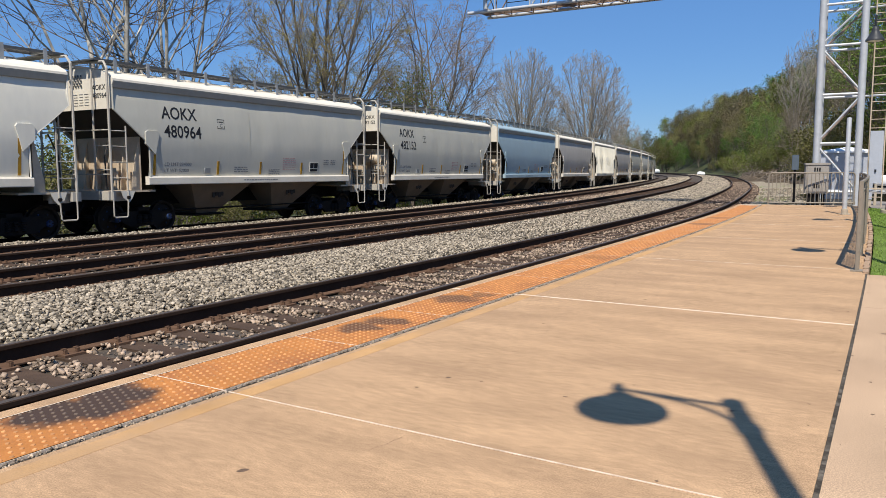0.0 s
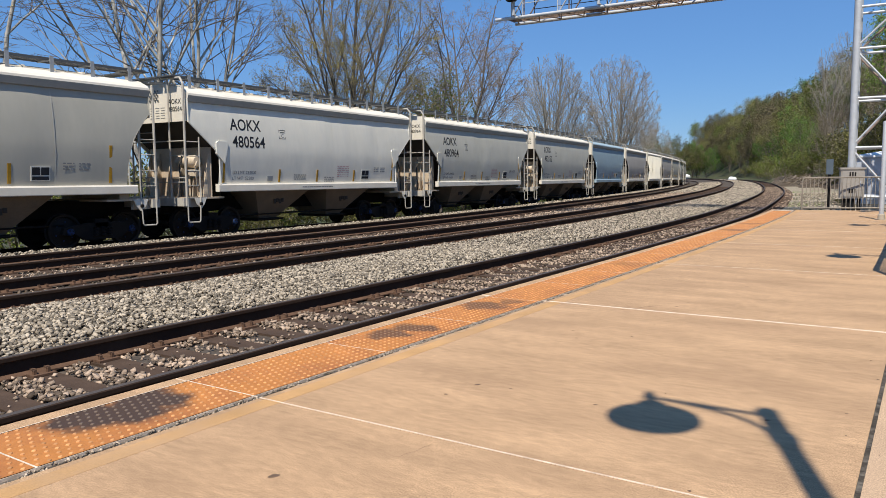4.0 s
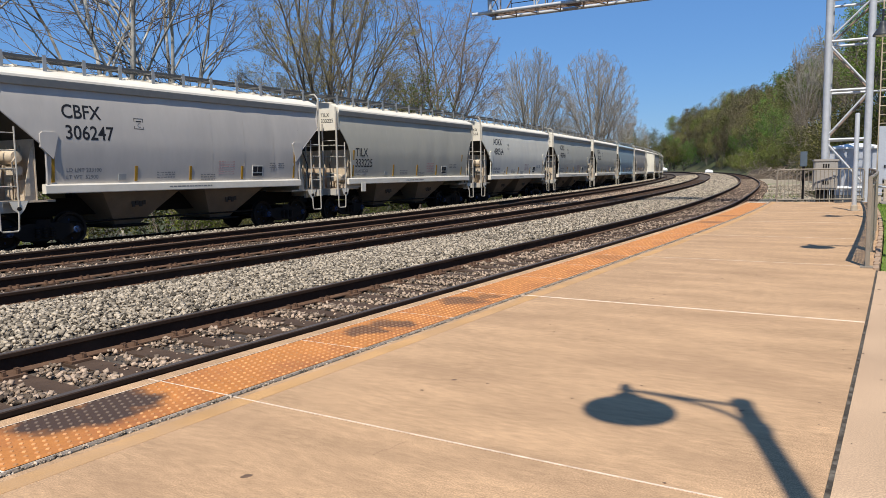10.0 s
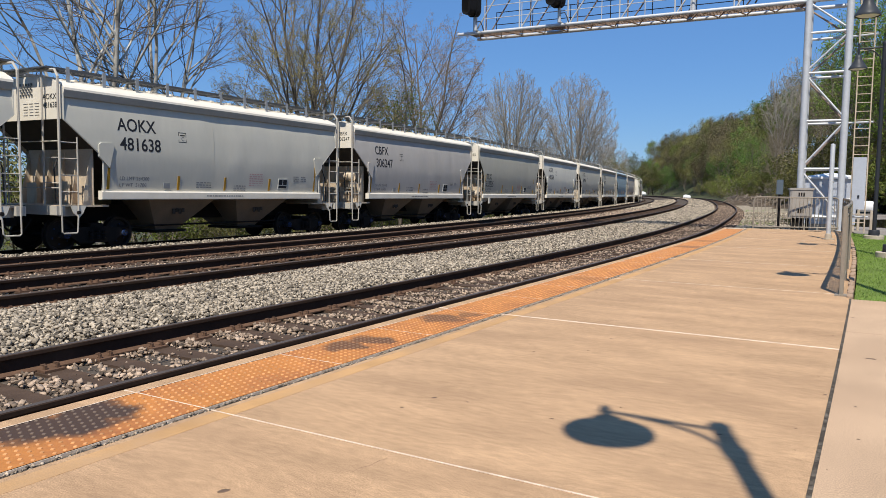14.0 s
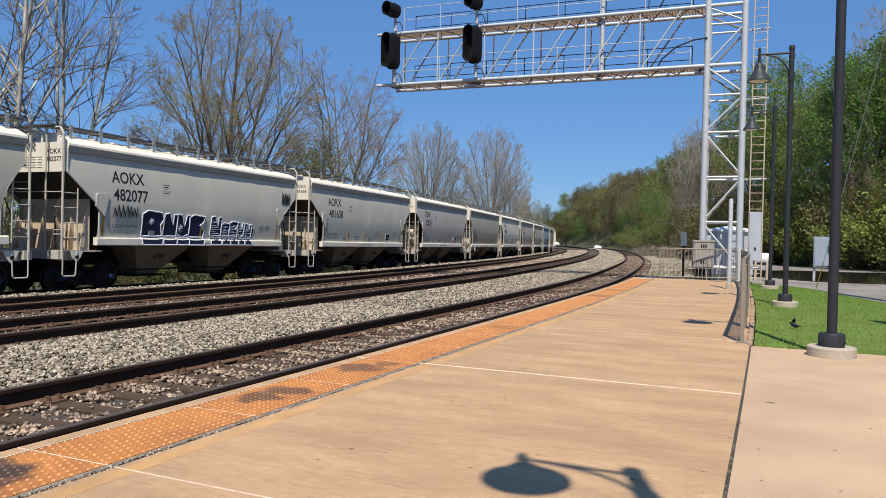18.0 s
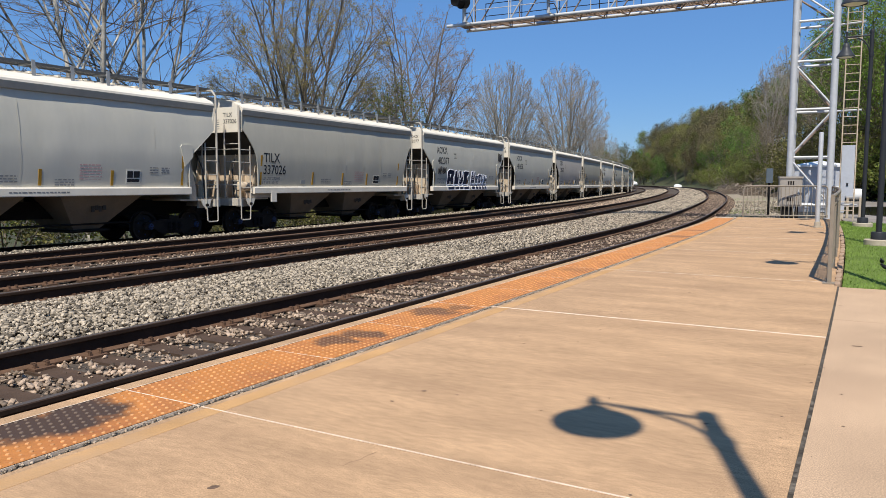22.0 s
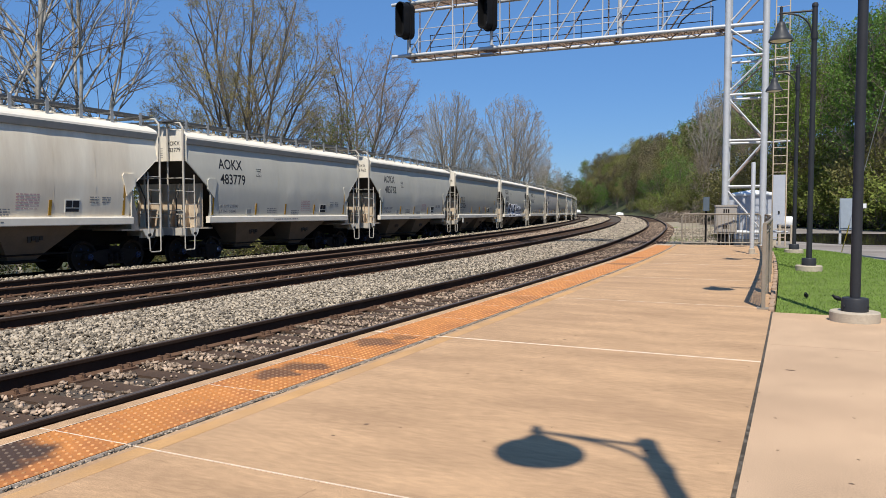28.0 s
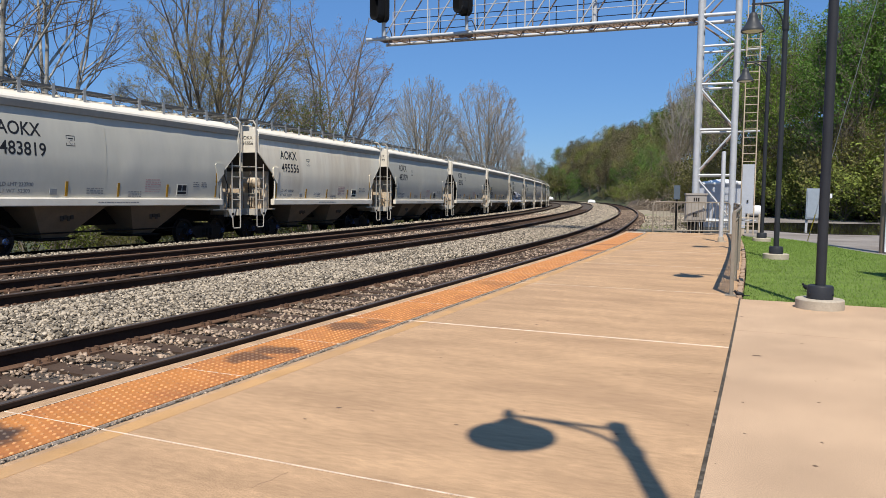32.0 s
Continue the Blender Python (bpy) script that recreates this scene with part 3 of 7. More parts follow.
def build_tiles():
    g = Geo()
    L_, W_ = 1.215, 0.585
    g.box(-L_ / 2, L_ / 2, -W_ / 2, W_ / 2, -0.1, 0.004)
    for i in range(24):
        for j in range(10):
            x, y = (i + 0.25 + 0.5 * (j % 2)) * L_ / 24 - L_ / 2, (j + 0.5) * W_ / 10 - W_ / 2
            g.lathe([(0.0115, 0.0035), (0.0098, 0.008), (0.007, 0.0098), (0.0, 0.0101)], 7, 1, pose(x, y, 0))
    me = g.mesh("tactile_tile", [M_TILE, M_DOME])
    flat = Geo().box(-L_ / 2, L_ / 2, -W_ / 2, W_ / 2, -0.1, 0.004)
    for i in range(24):
        for j in range(10):
            x, y = (i + 0.25 + 0.5 * (j % 2)) * L_ / 24 - L_ / 2, (j + 0.5) * W_ / 10 - W_ / 2
            flat.lathe([(0.013, 0.0035), (0.009, 0.0085), (0.0, 0.009)], 5, 1, pose(x, y, 0))
    fl = flat.mesh("tactile_tile", [M_TILE, M_DOME])
    s = -2.746
    i = 0
    while s + 0.6 < S_END:
        strip("joint_filler", s + 0.607, s + 0.616, -2.095, -1.52, -0.05, 0.0045, M_JOINT, platform)
        part("tactile_tile", me if s < 12 else fl, None, platform, "orange warning tile with truncated domes" if i == 0 else "", lift(s, -1.806, 0.0))
        s += 1.2235
        i += 1
    # the part of the strip behind the camera
    strip("strip_base", -8.2, -3.37, -2.09, -1.52, -0.1, 0.003, M_TILE, platform)


build_tiles()

# the walk beside the platform, and the lawn
walk_slab = thing("pavement", "pale tan concrete pavement beside the platform", "pavement", kind="structure")
for a, b in ((-7.0, -2.4), (-2.4, 2.6), (2.6, 7.4), (7.4, 9.72)):
    strip("slab", a + 0.003, b - 0.003, -12.0, -5.092, -0.45, 0.0, M_WALK, walk_slab)


def build_lawn():
    ring = [on(MAIN, s, -5.12)[:2] for s in np.arange(9.72, 26.5, 1.0)]
    far = [(14.75, 22.9), (14.6, 21.6), (13.7, 19.0), (12.85, 16.2), (12.3, 13.0), (12.2, 8.0), on(MAIN, 9.72, -12.0)[:2]]
    g = Geo()
    n = len(ring)
    rows = []
    fs = np.linspace(0, 1, n)
    cum = np.cumsum([0] + [math.dist(a, b) for a, b in zip(far, far[1:])])
    for i, p in enumerate(ring):
        u = (1 - fs[i]) * cum[-1]
        q = (float(np.interp(u, cum, [f[0] for f in far])), float(np.interp(u, cum, [f[1] for f in far])))
        rows.append([(p[0] + (q[0] - p[0]) * k / 10, p[1] + (q[1] - p[1]) * k / 10, -0.015 - 0.10 * (k / 10) * i / n) for k in range(11)])
    g.sheet(rows)
    part_ = part("lawn", g, M_GRASS, smooth=180)
    nz = sum(p.normal.z for p in part_.data.polygons)
    if nz < 0:
        part_.data.flip_normals()
    tagged(part_, "mown green lawn between platform and lot", "lawn", kind="structure")
    rng = np.random.default_rng(5)
    R = np.array(rows)
    N = 70000
    a = rng.random(N) ** 1.35 * (n - 1.001)
    b = rng.random(N) * 9.999
    i, j = a.astype(int), b.astype(int)
    fa, fb = (a - i)[:, None], (b - j)[:, None]
    P = (R[i, j] * (1 - fa) + R[i + 1, j] * fa) * (1 - fb) + (R[i, j + 1] * (1 - fa) + R[i + 1, j + 1] * fa) * fb
    ang = rng.uniform(0, 6.283, N)
    h = rng.uniform(0.012, 0.042, N)
    w = rng.uniform(0.002, 0.005, N)
    d = np.stack([np.cos(ang), np.sin(ang), 0 * ang], -1)
    lean = rng.uniform(-0.025, 0.025, (N, 2))
    top = P + np.column_stack([lean, h])
    V = np.stack([P - d * w[:, None], P + d * w[:, None], top], 1).reshape(-1, 3)
    me = bpy.data.meshes.new("grass")
    me.from_pydata(V.tolist(), [], np.arange(3 * N).reshape(-1, 3).tolist())
    me.materials.append(M_BLADE)
    tagged(new("grass", me), "short bright green lawn grass", "grass", kind="stuff")


build_lawn()


def build_verge():
    """Stony ground beside the main track past the platform's end, with weeds in it."""
    g = Geo()
    g.sheet([[(*on(MAIN, s, o)[:2], -0.36 - 0.05 * math.sin(s * 0.7 + o)) for o in (-7.0, -5.6, -4.2, -3.0, -2.0, -1.3)] for s in np.linspace(26.95, 92, 44)])
    g.f = [f[::-1] for f in g.f]
    tagged(part("gravel_verge", g, M_VERGE, smooth=180), "pale stony verge beside the main track", "gravel verge", kind="structure")
    rng = np.random.default_rng(11)
    V, F = [], []
    for k in range(4200):
        s, o = (rng.uniform(27, 74), -1.4 - 3.6 * rng.random() ** 1.6) if k < 1700 else (27 + 16 * rng.random() ** 1.5, -1.35 - 1.6 * rng.random())
        x, y, _ = on(MAIN, float(s), float(o))
        a = rng.uniform(0, 6.283)
        h, w = rng.uniform(0.03, 0.13), rng.uniform(0.005, 0.012)
        n = len(V)
        V += [(x - w * math.cos(a), y - w * math.sin(a), -0.42), (x + w * math.cos(a), y + w * math.sin(a), -0.42), (x + rng.uniform(-0.08, 0.08), y + rng.uniform(-0.08, 0.08), -0.38 + h)]
        F.append((n, n + 1, n + 2))
    me = bpy.data.meshes.new("weeds")
    me.from_pydata(V, [], F)
    me.materials.append(M_BLADE)
    tagged(new("weeds", me), "straggling green weeds along the track's verge", "weeds", kind="stuff")


build_verge()


def build_bank():
    """A washed-out earth bank with bare roots at the foot of the hill."""
    rng = random.Random(31)
    bank = thing("earth_bank", "washed-out brown earth bank with tangled bare roots", "bank", kind="structure")
    ys = np.linspace(70, 106, 32)
    rows = []
    for k, w in enumerate((-3.6, -2.8, -2.0, -1.2, -0.5, 0.2, 1.0, 2.0)):
        row = []
        for y in ys:
            x = float(np.interp(y, FOOT_Y, FOOT_X)) + w
            z = -0.6 + (0.0, 0.15, 0.45, 0.8, 1.1, 1.3, 1.4, 1.5)[k] * (0.75 + 0.35 * math.sin(y * 0.55) + 0.2 * math.sin(y * 1.7 + k))
            row.append((x + rng.uniform(-0.15, 0.15), float(y), z + rng.uniform(-0.12, 0.12)))
        rows.append(row)
    g = Geo()
    g.sheet(rows)
    part("earth", g, M_EARTH, bank, smooth=60)
    for k in range(70):
        y = rng.uniform(73, 103)
        x = float(np.interp(y, FOOT_Y, FOOT_X))
        p = Vector((x - 0.6, y, rng.uniform(0.5, 0.95)))
        pts = [p]
        for q in range(4):
            p = p + Vector((-rng.uniform(0.15, 0.6), rng.uniform(-0.8, 0.8), -rng.uniform(0.05, 0.35)))
            pts.append(p)
        part("root", Geo().tube(pts, [0.07, 0.055, 0.045, 0.03, 0.015], 5), M_ROOT, bank)


build_bank()


def build_lot():
    g = Geo()
    g.sheet([[(*on(MAIN, s, o)[:2], -0.17 - 0.002 * max(0, s - 12)) for o in np.linspace(-34, -5.6, 16)] for s in np.linspace(9.8, 70, 26)])
    g.f = [f[::-1] for f in g.f]
    tagged(part("gravel_lot", g, M_LOT, smooth=180), "grey gravel lot with worn wheel tracks", "gravel lot", kind="structure")
    g = Geo()
    ring = []
    for k in range(40):
        a = 2 * math.pi * k / 40
        r = 1 + 0.12 * math.sin(3 * a + 1) + 0.07 * math.sin(7 * a)
        ring.append((24.5 + 8.5 * r * math.cos(a) * 0.83 - 3.5 * r * math.sin(a) * 0.3, 34.0 + 6.8 * r * math.sin(a) + 5.5 * r * math.cos(a) * 0.3))
    g.prism(ring, -0.3, -0.185)
    tagged(part("puddle", g, M_WATER), "large dark puddle that mirrors the wooded hill", "puddle", kind="structure")


build_lot()

# ---------- the train ----------
M_GREY = material("light_grey_paint", (0.555, 0.53, 0.445), 0.5, vary=0.05, scale=0.8, fine=5, bump=0.0, stretch=(1.5, 1, 0.5), dirt_shade=(0.42, 0.41, 0.39), dirt_shade_amount=0.35)
M_WHITE = material("white_paint", (0.77, 0.73, 0.62), 0.5, vary=0.05, scale=0.9, fine=5, bump=0.0, stretch=(1.5, 1, 0.5), dirt_shade=(0.50, 0.49, 0.46), dirt_shade_amount=0.35)
M_MID = material("mid_grey_paint", (0.445, 0.42, 0.345), 0.5, vary=0.05, scale=0.9, fine=5, bump=0.0, stretch=(1.5, 1, 0.5), dirt_shade=(0.29, 0.28, 0.27), dirt_shade_amount=0.3)
M_TAN = material("tan_grey_paint", (0.51, 0.47, 0.42), 0.5, vary=0.05, scale=0.9, fine=5, bump=0.0, stretch=(1.5, 1, 0.5), dirt_shade=(0.33, 0.31, 0.28), dirt_shade_amount=0.35)
M_BLUE = material("blue_grey_paint", (0.33, 0.43, 0.48), 0.5, vary=0.05, scale=0.9, fine=5, bump=0.0, stretch=(1.5, 1, 0.5), dirt_shade=(0.27, 0.34, 0.38), dirt_shade_amount=0.3)
M_STAIN = material("stained_white_paint", (0.86, 0.78, 0.62), 0.5, vary=0.06, scale=1.0, fine=6, bump=0.0, stretch=(1.6, 1, 0.25), dirt_shade=(0.55, 0.43, 0.29), dirt_shade_amount=0.6)
M_ROOF = material("dusty_white_roof", (0.72, 0.665, 0.56), 0.6, vary=0.07, scale=1.2, fine=8, bump=0.0, dirt_shade=(0.55, 0.47, 0.36), dirt_shade_amount=0.4)
# the band's shade below the roof edge is painted in as grey
M_FASCIA = material("shade_grey_fascia", (0.44, 0.42, 0.36), 0.6, vary=0.08, scale=2, fine=8, bump=0.0)
M_CREAM = material("dusty_cream_steel", (0.55, 0.45, 0.33), 0.7, vary=0.12, scale=2.5, fine=20, bump=0.1, dirt_shade=(0.40, 0.27, 0.17), dirt_shade_amount=0.6)
# hopper bays: dust, and the under-car shade put into the brown
M_BELLY = material("dusty_shade_brown_steel", (0.21, 0.165, 0.12), 0.85, vary=0.15, scale=2, fine=20, bump=0.1, dirt_shade=(0.17, 0.14, 0.11), dirt_shade_amount=0.6)
# near-black: some dirt, with the shade below the overhanging end painted in
M_SLOPE = material("dirty_shaded_sheet", (0.06, 0.051, 0.043), 0.85, vary=0.15, scale=2, fine=20, bump=0.1, dirt_shade=(0.05, 0.045, 0.04), dirt_shade_amount=0.6)
M_RUNG = material("pale_ladder_steel", (0.46, 0.425, 0.36), 0.6, vary=0.1, scale=4, fine=20, bump=0.0, dirt_shade=(0.36, 0.30, 0.24), dirt_shade_amount=0.5)
M_GRATE = material("galvanised_grating", (0.13, 0.132, 0.13), 0.5, metal=0.5, vary=0.15, scale=5)
M_BRACKET = material("galvanised_bracket", (0.36, 0.37, 0.37), 0.5, metal=0.3, vary=0.12, scale=5)
M_TRUCK = material("grimy_cast_steel", (0.012, 0.010, 0.009), 0.85, vary=0.25, scale=3, fine=20, bump=0.2, dirt_shade=(0.03, 0.024, 0.02), dirt_shade_amount=0.5)
M_WHEEL = material("dark_wheel_steel", (0.025, 0.021, 0.019), 0.6, metal=0.3, vary=0.25, scale=5)
M_CAP = material("blue_bearing_cap", (0.02, 0.045, 0.12), 0.5, vary=0.2, scale=8, dirt_shade=(0.04, 0.04, 0.04), dirt_shade_amount=0.6)
M_INK = material("black_lettering", (0.022, 0.023, 0.027), 0.6, vary=0.2, scale=8, bump=0.0)
M_STENCIL = material("faded_stencil", (0.17, 0.17, 0.175), 0.7, vary=0.3, scale=10, bump=0.0)
M_RED = material("faded_red_print", (0.42, 0.27, 0.25), 0.7, vary=0.2, scale=8, bump=0.0)
M_YELLOW = material("yellow_reflector", (0.40, 0.22, 0.02), 0.6, vary=0.15, scale=8, bump=0.0, dirt_shade=(0.30, 0.17, 0.05), dirt_shade_amount=0.5)
M_NAVY = material("navy_spray_paint", (0.020, 0.026, 0.060), 0.6, vary=0.2, scale=4, bump=0.0)
M_SPRAY = material("white_spray_paint", (0.62, 0.64, 0.70), 0.6, vary=0.1, scale=4, bump=0.0)

LEN = 12.79


def side_y(z):
    """Half width of the car's side sheet at a height."""
    return float(np.interp(z, [1.60, 1.75, 2.1, 2.5, 2.78, 3.3, 3.75, 4.2], [1.485, 1.508, 1.555, 1.592, 1.60, 1.572, 1.522, 1.44]))


def lower_edge(x, kind):
    """The lower edge of the side sheet along the car."""
    a = abs(x)
    if kind == "round":
        return float(np.interp(a, [5.0, 5.03, 5.1, 5.2, 5.35, 5.55, 5.75], [1.65, 2.30, 2.65, 2.90, 3.13, 3.40, 3.62]))
    if a < 4.66:
        return 1.65
    return 2.56 + (a - 4.66) * 0.84


def build_car(kind, paint, roof_paint, end_paint, rng_seed, tank=True):
    """A two-bay covered hopper car, x ahead, its side towards -y, z from the rail head."""
    rng = random.Random(rng_seed)
    car = thing("hopper_car", "covered hopper car", "railcar")
    E_ = 5.75
    # body: both side sheets, slope sheets, end panels
    cols = sorted(set([round(-E_ + 2 * E_ * i / 46, 4) for i in range(47)] + [-4.66, 4.66, -4.655, 4.655, -5.0, 5.0, -5.03, 5.03, -5.1, 5.1]))
    dents = [(rng.uniform(-1.2, 4), rng.uniform(2.2, 3.6), rng.uniform(0.25, 0.6), rng.uniform(-0.016, -0.004)) for _ in range(10)]
    seams = [-4.7, -3.35, -2.0, -0.65, 0.7, 2.05, 3.4, 4.7] if kind != "round" else [-3.74, -2.39, -1.04, 0.31, 1.66, 3.01, 4.36]
    knee = 5.0 if kind == "round" else 4.66
    bands = [[c for c in cols if c < -knee] + [-knee], [-knee] + [c for c in cols if abs(c) < knee] + [knee], [knee] + [c for c in cols if c > knee]]
    for sgn in (-1, 1):
        for q, band in enumerate(bands):
            rows = []
            for k in range(15):
                row = []
                for x in band:
                    lo = 1.65 if q == 1 else lower_edge(max(abs(x), knee + 0.03), kind)
                    z = lo + (4.15 - lo) * k / 14
                    y = side_y(z)
                    for dx, dz, r, a in dents:
                        w_ = ((x - dx) ** 2 + 0.35 * (z - dz) ** 2) / (r * r)
                        y += a * math.exp(-w_ * 2)
                    bay = min(abs(x - c) for c in seams)
                    y += (0.008 if kind != "ribbed" and x > -1.5 else 0.0) * min(1.0, bay / 0.5)
                    row.append((x, sgn * y, z))
                rows.append(row if sgn < 0 else row[::-1])
            part("side_sheet", Geo().sheet(rows), paint, car, smooth=50)
    for sgn in (-1, 1):
        for e in (-1, 1):
            pts = [(e * x, sgn * (side_y(lower_edge(x, kind)) - 0.01), lower_edge(x, kind)) for x in ([4.66, 4.9, 5.2, 5.5, E_] if kind != "round" else [5.03, 5.1, 5.2, 5.35, 5.55, 5.75])]
            pts.insert(0, (pts[0][0], pts[0][1], 1.65))
            pts.append((e * E_, sgn * 1.53, 4.15))
            part("edge_trim", Geo().tube(pts, 0.022, 5), paint, car)
    if kind != "round":
        for sgn in (-1, 1):
            for e in (-1, 1):
                x0 = e * 4.60
                g = Geo()
                ring = [(x0 - 0.12 * e, 2.28), (x0 + 0.20 * e, 2.58), (x0 + 0.20 * e, 2.90), (x0 + 0.13 * e, 2.95), (x0 - 0.22 * e, 2.95), (x0 - 0.28 * e, 2.88)]
                if e > 0:
                    ring = ring[::-1]
                g.prism(ring, -0.05, 0.016, at=Matrix(((1, 0, 0, 0), (0, 0, sgn, sgn * 1.612), (0, 1, 0, 0), (0, 0, 0, 1))))
                part("jacking_plate", g, paint, car)
    # seams
    for x in seams:
        for sgn in (-1, 1):
            g = Geo()
            w = 0.05 if kind == "ribbed" else 0.016 if kind == "round" else 0.007
            lo = max(1.66, lower_edge(x, kind) + 0.02)
            zs = [lo + (4.12 - lo) * i / 6 for i in range(7)]
            for a, b in zip(zs, zs[1:]):
                d = 0.001 if kind != "ribbed" else 0.06
                g.add([(x - w, sgn * side_y(a), a), (x + w, sgn * side_y(a), a), (x + w, sgn * side_y(b), b), (x - w, sgn * side_y(b), b)] +
                      [(x - w, sgn * (side_y(a) + d), a), (x + w, sgn * (side_y(a) + d), a), (x + w, sgn * (side_y(b) + d), b), (x - w, sgn * (side_y(b) + d), b)],
                      [(4, 5, 6, 7), (0, 4, 7, 3), (1, 2, 6, 5), (3, 7, 6, 2)])
            part("weld_seam", g, M_FASCIA if kind == "round" else paint, car)
    if kind == "ribbed":
        for x in [(-5.3 + i * 0.66) for i in range(17)]:
            lo = lower_edge(x, kind)
            for y in (-1.66, 1.52):
                part("rib", Geo().box(x - 0.05, x + 0.05, y, y + 0.14, lo, 4.10), paint, car)
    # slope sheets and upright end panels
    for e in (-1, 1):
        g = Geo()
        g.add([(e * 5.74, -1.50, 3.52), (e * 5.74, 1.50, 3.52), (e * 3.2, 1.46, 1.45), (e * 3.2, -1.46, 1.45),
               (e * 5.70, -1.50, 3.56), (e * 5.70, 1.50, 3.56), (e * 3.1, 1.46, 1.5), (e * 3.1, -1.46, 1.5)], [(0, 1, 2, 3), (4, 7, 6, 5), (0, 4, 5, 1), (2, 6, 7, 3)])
        part("slope_sheet", g, M_SLOPE, car, "dirty sloping end sheet, its shade put into the colour")
        g = Geo()
        top = [(-1.53, 3.50), (1.53, 3.50), (1.53, 4.30), (1.2, 4.50), (0.6, 4.60), (-0.6, 4.60), (-1.2, 4.50), (-1.53, 4.30)]
        g.prism(top, 0, 0.03, at=Matrix(((0, 0, e, e * 5.735), (1, 0, 0, 0), (0, 1, 0, 0), (0, 0, 0, 1))))
        part("end_panel", g, end_paint, car)
        # upright bulkhead under the slope sheet, braced by fins on the end floor
        part("end_bulkhead", Geo().box(min(e * 4.82, e * 4.85), max(e * 4.82, e * 4.85), -1.40, 1.40, 1.27, 2.78), M_CREAM, car, "dusty cream upright end bulkhead")
        for y, w_ in ((-1.36, 0.28), (-0.80, 0.22), (-0.22, 0.26), (0.36, 0.22), (0.9, 0.22), (1.36, 0.28)):
            fin = [(e * 4.85, 1.27), (e * (4.85 + w_), 1.27), (e * (4.85 + w_ * 0.9), 1.62), (e * 4.92, 2.45), (e * 4.85, 2.7)]
            part("fin", Geo().prism(fin[::(1 if e < 0 else -1)], -0.014, 0.014, at=Matrix(((1, 0, 0, 0), (0, 0, 1, y), (0, 1, 0, 0), (0, 0, 0, 1)))), M_CREAM, car)
        for y0, y1, z1 in ((-1.27, -1.02, 1.78), (-0.68, -0.36, 1.9), (0.78, 1.24, 1.86)):
            part("kick_plate", Geo().box(min(e * 5.02, e * 5.045), max(e * 5.02, e * 5.045), y0, y1, 1.27, z1, cut=0.006), M_CREAM, car)
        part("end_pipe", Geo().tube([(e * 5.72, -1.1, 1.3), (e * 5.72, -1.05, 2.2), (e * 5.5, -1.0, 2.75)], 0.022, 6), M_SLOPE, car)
    # roof: fascia and crowned sheet
    g = Geo()
    prof = [(-1.43, 4.04), (-1.53, 4.07), (-1.585, 4.24), (-1.575, 4.30), (-1.50, 4.37), (-1.15, 4.52), (-0.6, 4.61), (0, 4.64), (0.6, 4.61), (1.15, 4.52), (1.50, 4.37), (1.575, 4.30), (1.585, 4.24), (1.53, 4.07), (1.43, 4.04)]
    xs = [-E_, E_]
    n = len(prof)
    for x in xs:
        g.v += [(x, y, z) for y, z in prof]
    for j in range(n - 1):
        g.f.append((j, j + 1, n + j + 1, n + j)[::-1])
        g.m.append(1 if j in (0, 1, n - 2, n - 3) else 0)
    g.f += [tuple(range(n)), tuple(range(2 * n - 1, n - 1, -1))]
    g.m += [0, 0]
    part("roof", g, [roof_paint, M_FASCIA], car, "pale dusty roof")
    g = Geo()
    for i in range(4):
        x0 = -5.0 + i * 2.52
        g.box(x0, x0 + 2.4, -0.32, 0.32, 4.60, 4.68, cut=0.06)
        for k in range(3):
            g.box(x0 + 0.4 + k * 0.8, x0 + 0.48 + k * 0.8, -0.38, 0.38, 4.66, 4.71)
    part("hatch_cover", g, roof_paint, car, "long trough hatch cover")
    # running boards on brackets
    for sgn in (-1, 1):
        g = Geo()
        y0, y1 = (-1.16, -0.62) if sgn < 0 else (0.62, 1.16)
        for k in range(5):
            yy = y0 + (y1 - y0) * k / 4
            g.box(-5.95, 5.95, yy - 0.012, yy + 0.012, 4.77 if k in (0, 4) else 4.80, 4.84)
        x = -5.95
        while x < 5.95:
            g.box(x, x + 0.03, y0, y1, 4.805, 4.835)
            x += 0.12
        part("running_board", g, M_GRATE, car, "dark galvanised roof walkway grating")
        for i in range(11):
            x = -5.4 + i * 1.08
            g = Geo()
            yb = sgn * 1.24
            g.box(x - 0.05, x + 0.05, min(yb, yb + sgn * 0.012), max(yb, yb + sgn * 0.012), 4.46, 4.88)
            g.box(x - 0.02, x + 0.02, min(sgn * 0.6, yb), max(sgn * 0.6, yb), 4.76, 4.80)
            g.tube([(x + 0.5, sgn * 1.0, 4.56), (x + 0.04, sgn * 1.22, 4.74)], 0.012, 4)
            part("walkway_bracket", g, M_BRACKET, car)
    for e in (-1, 1):
        g = Geo()
        x0 = e * 5.62
        for k in range(4):
            g.box(min(x0, x0 + e * 0.42), max(x0, x0 + e * 0.42), -1.2 + k * 0.62, -0.66 + k * 0.62, 4.78, 4.81)
        part("end_running_board", g, M_GRATE, car)
    # side sill
    for sgn in (-1, 1):
        g = Geo()
        X = 4.72 if kind != "round" else 5.25
        g.prism([(sgn * 1.44, 1.42), (sgn * 1.60, 1.42), (sgn * 1.61, 1.44), (sgn * 1.61, 1.62), (sgn * 1.58, 1.66), (sgn * 1.44, 1.66)][::(1 if sgn > 0 else -1)], -X, X,
                at=Matrix(((0, 0, 1, 0), (1, 0, 0, 0), (0, 1, 0, 0), (0, 0, 0, 1))))
        part("side_sill", g, roof_paint, car)
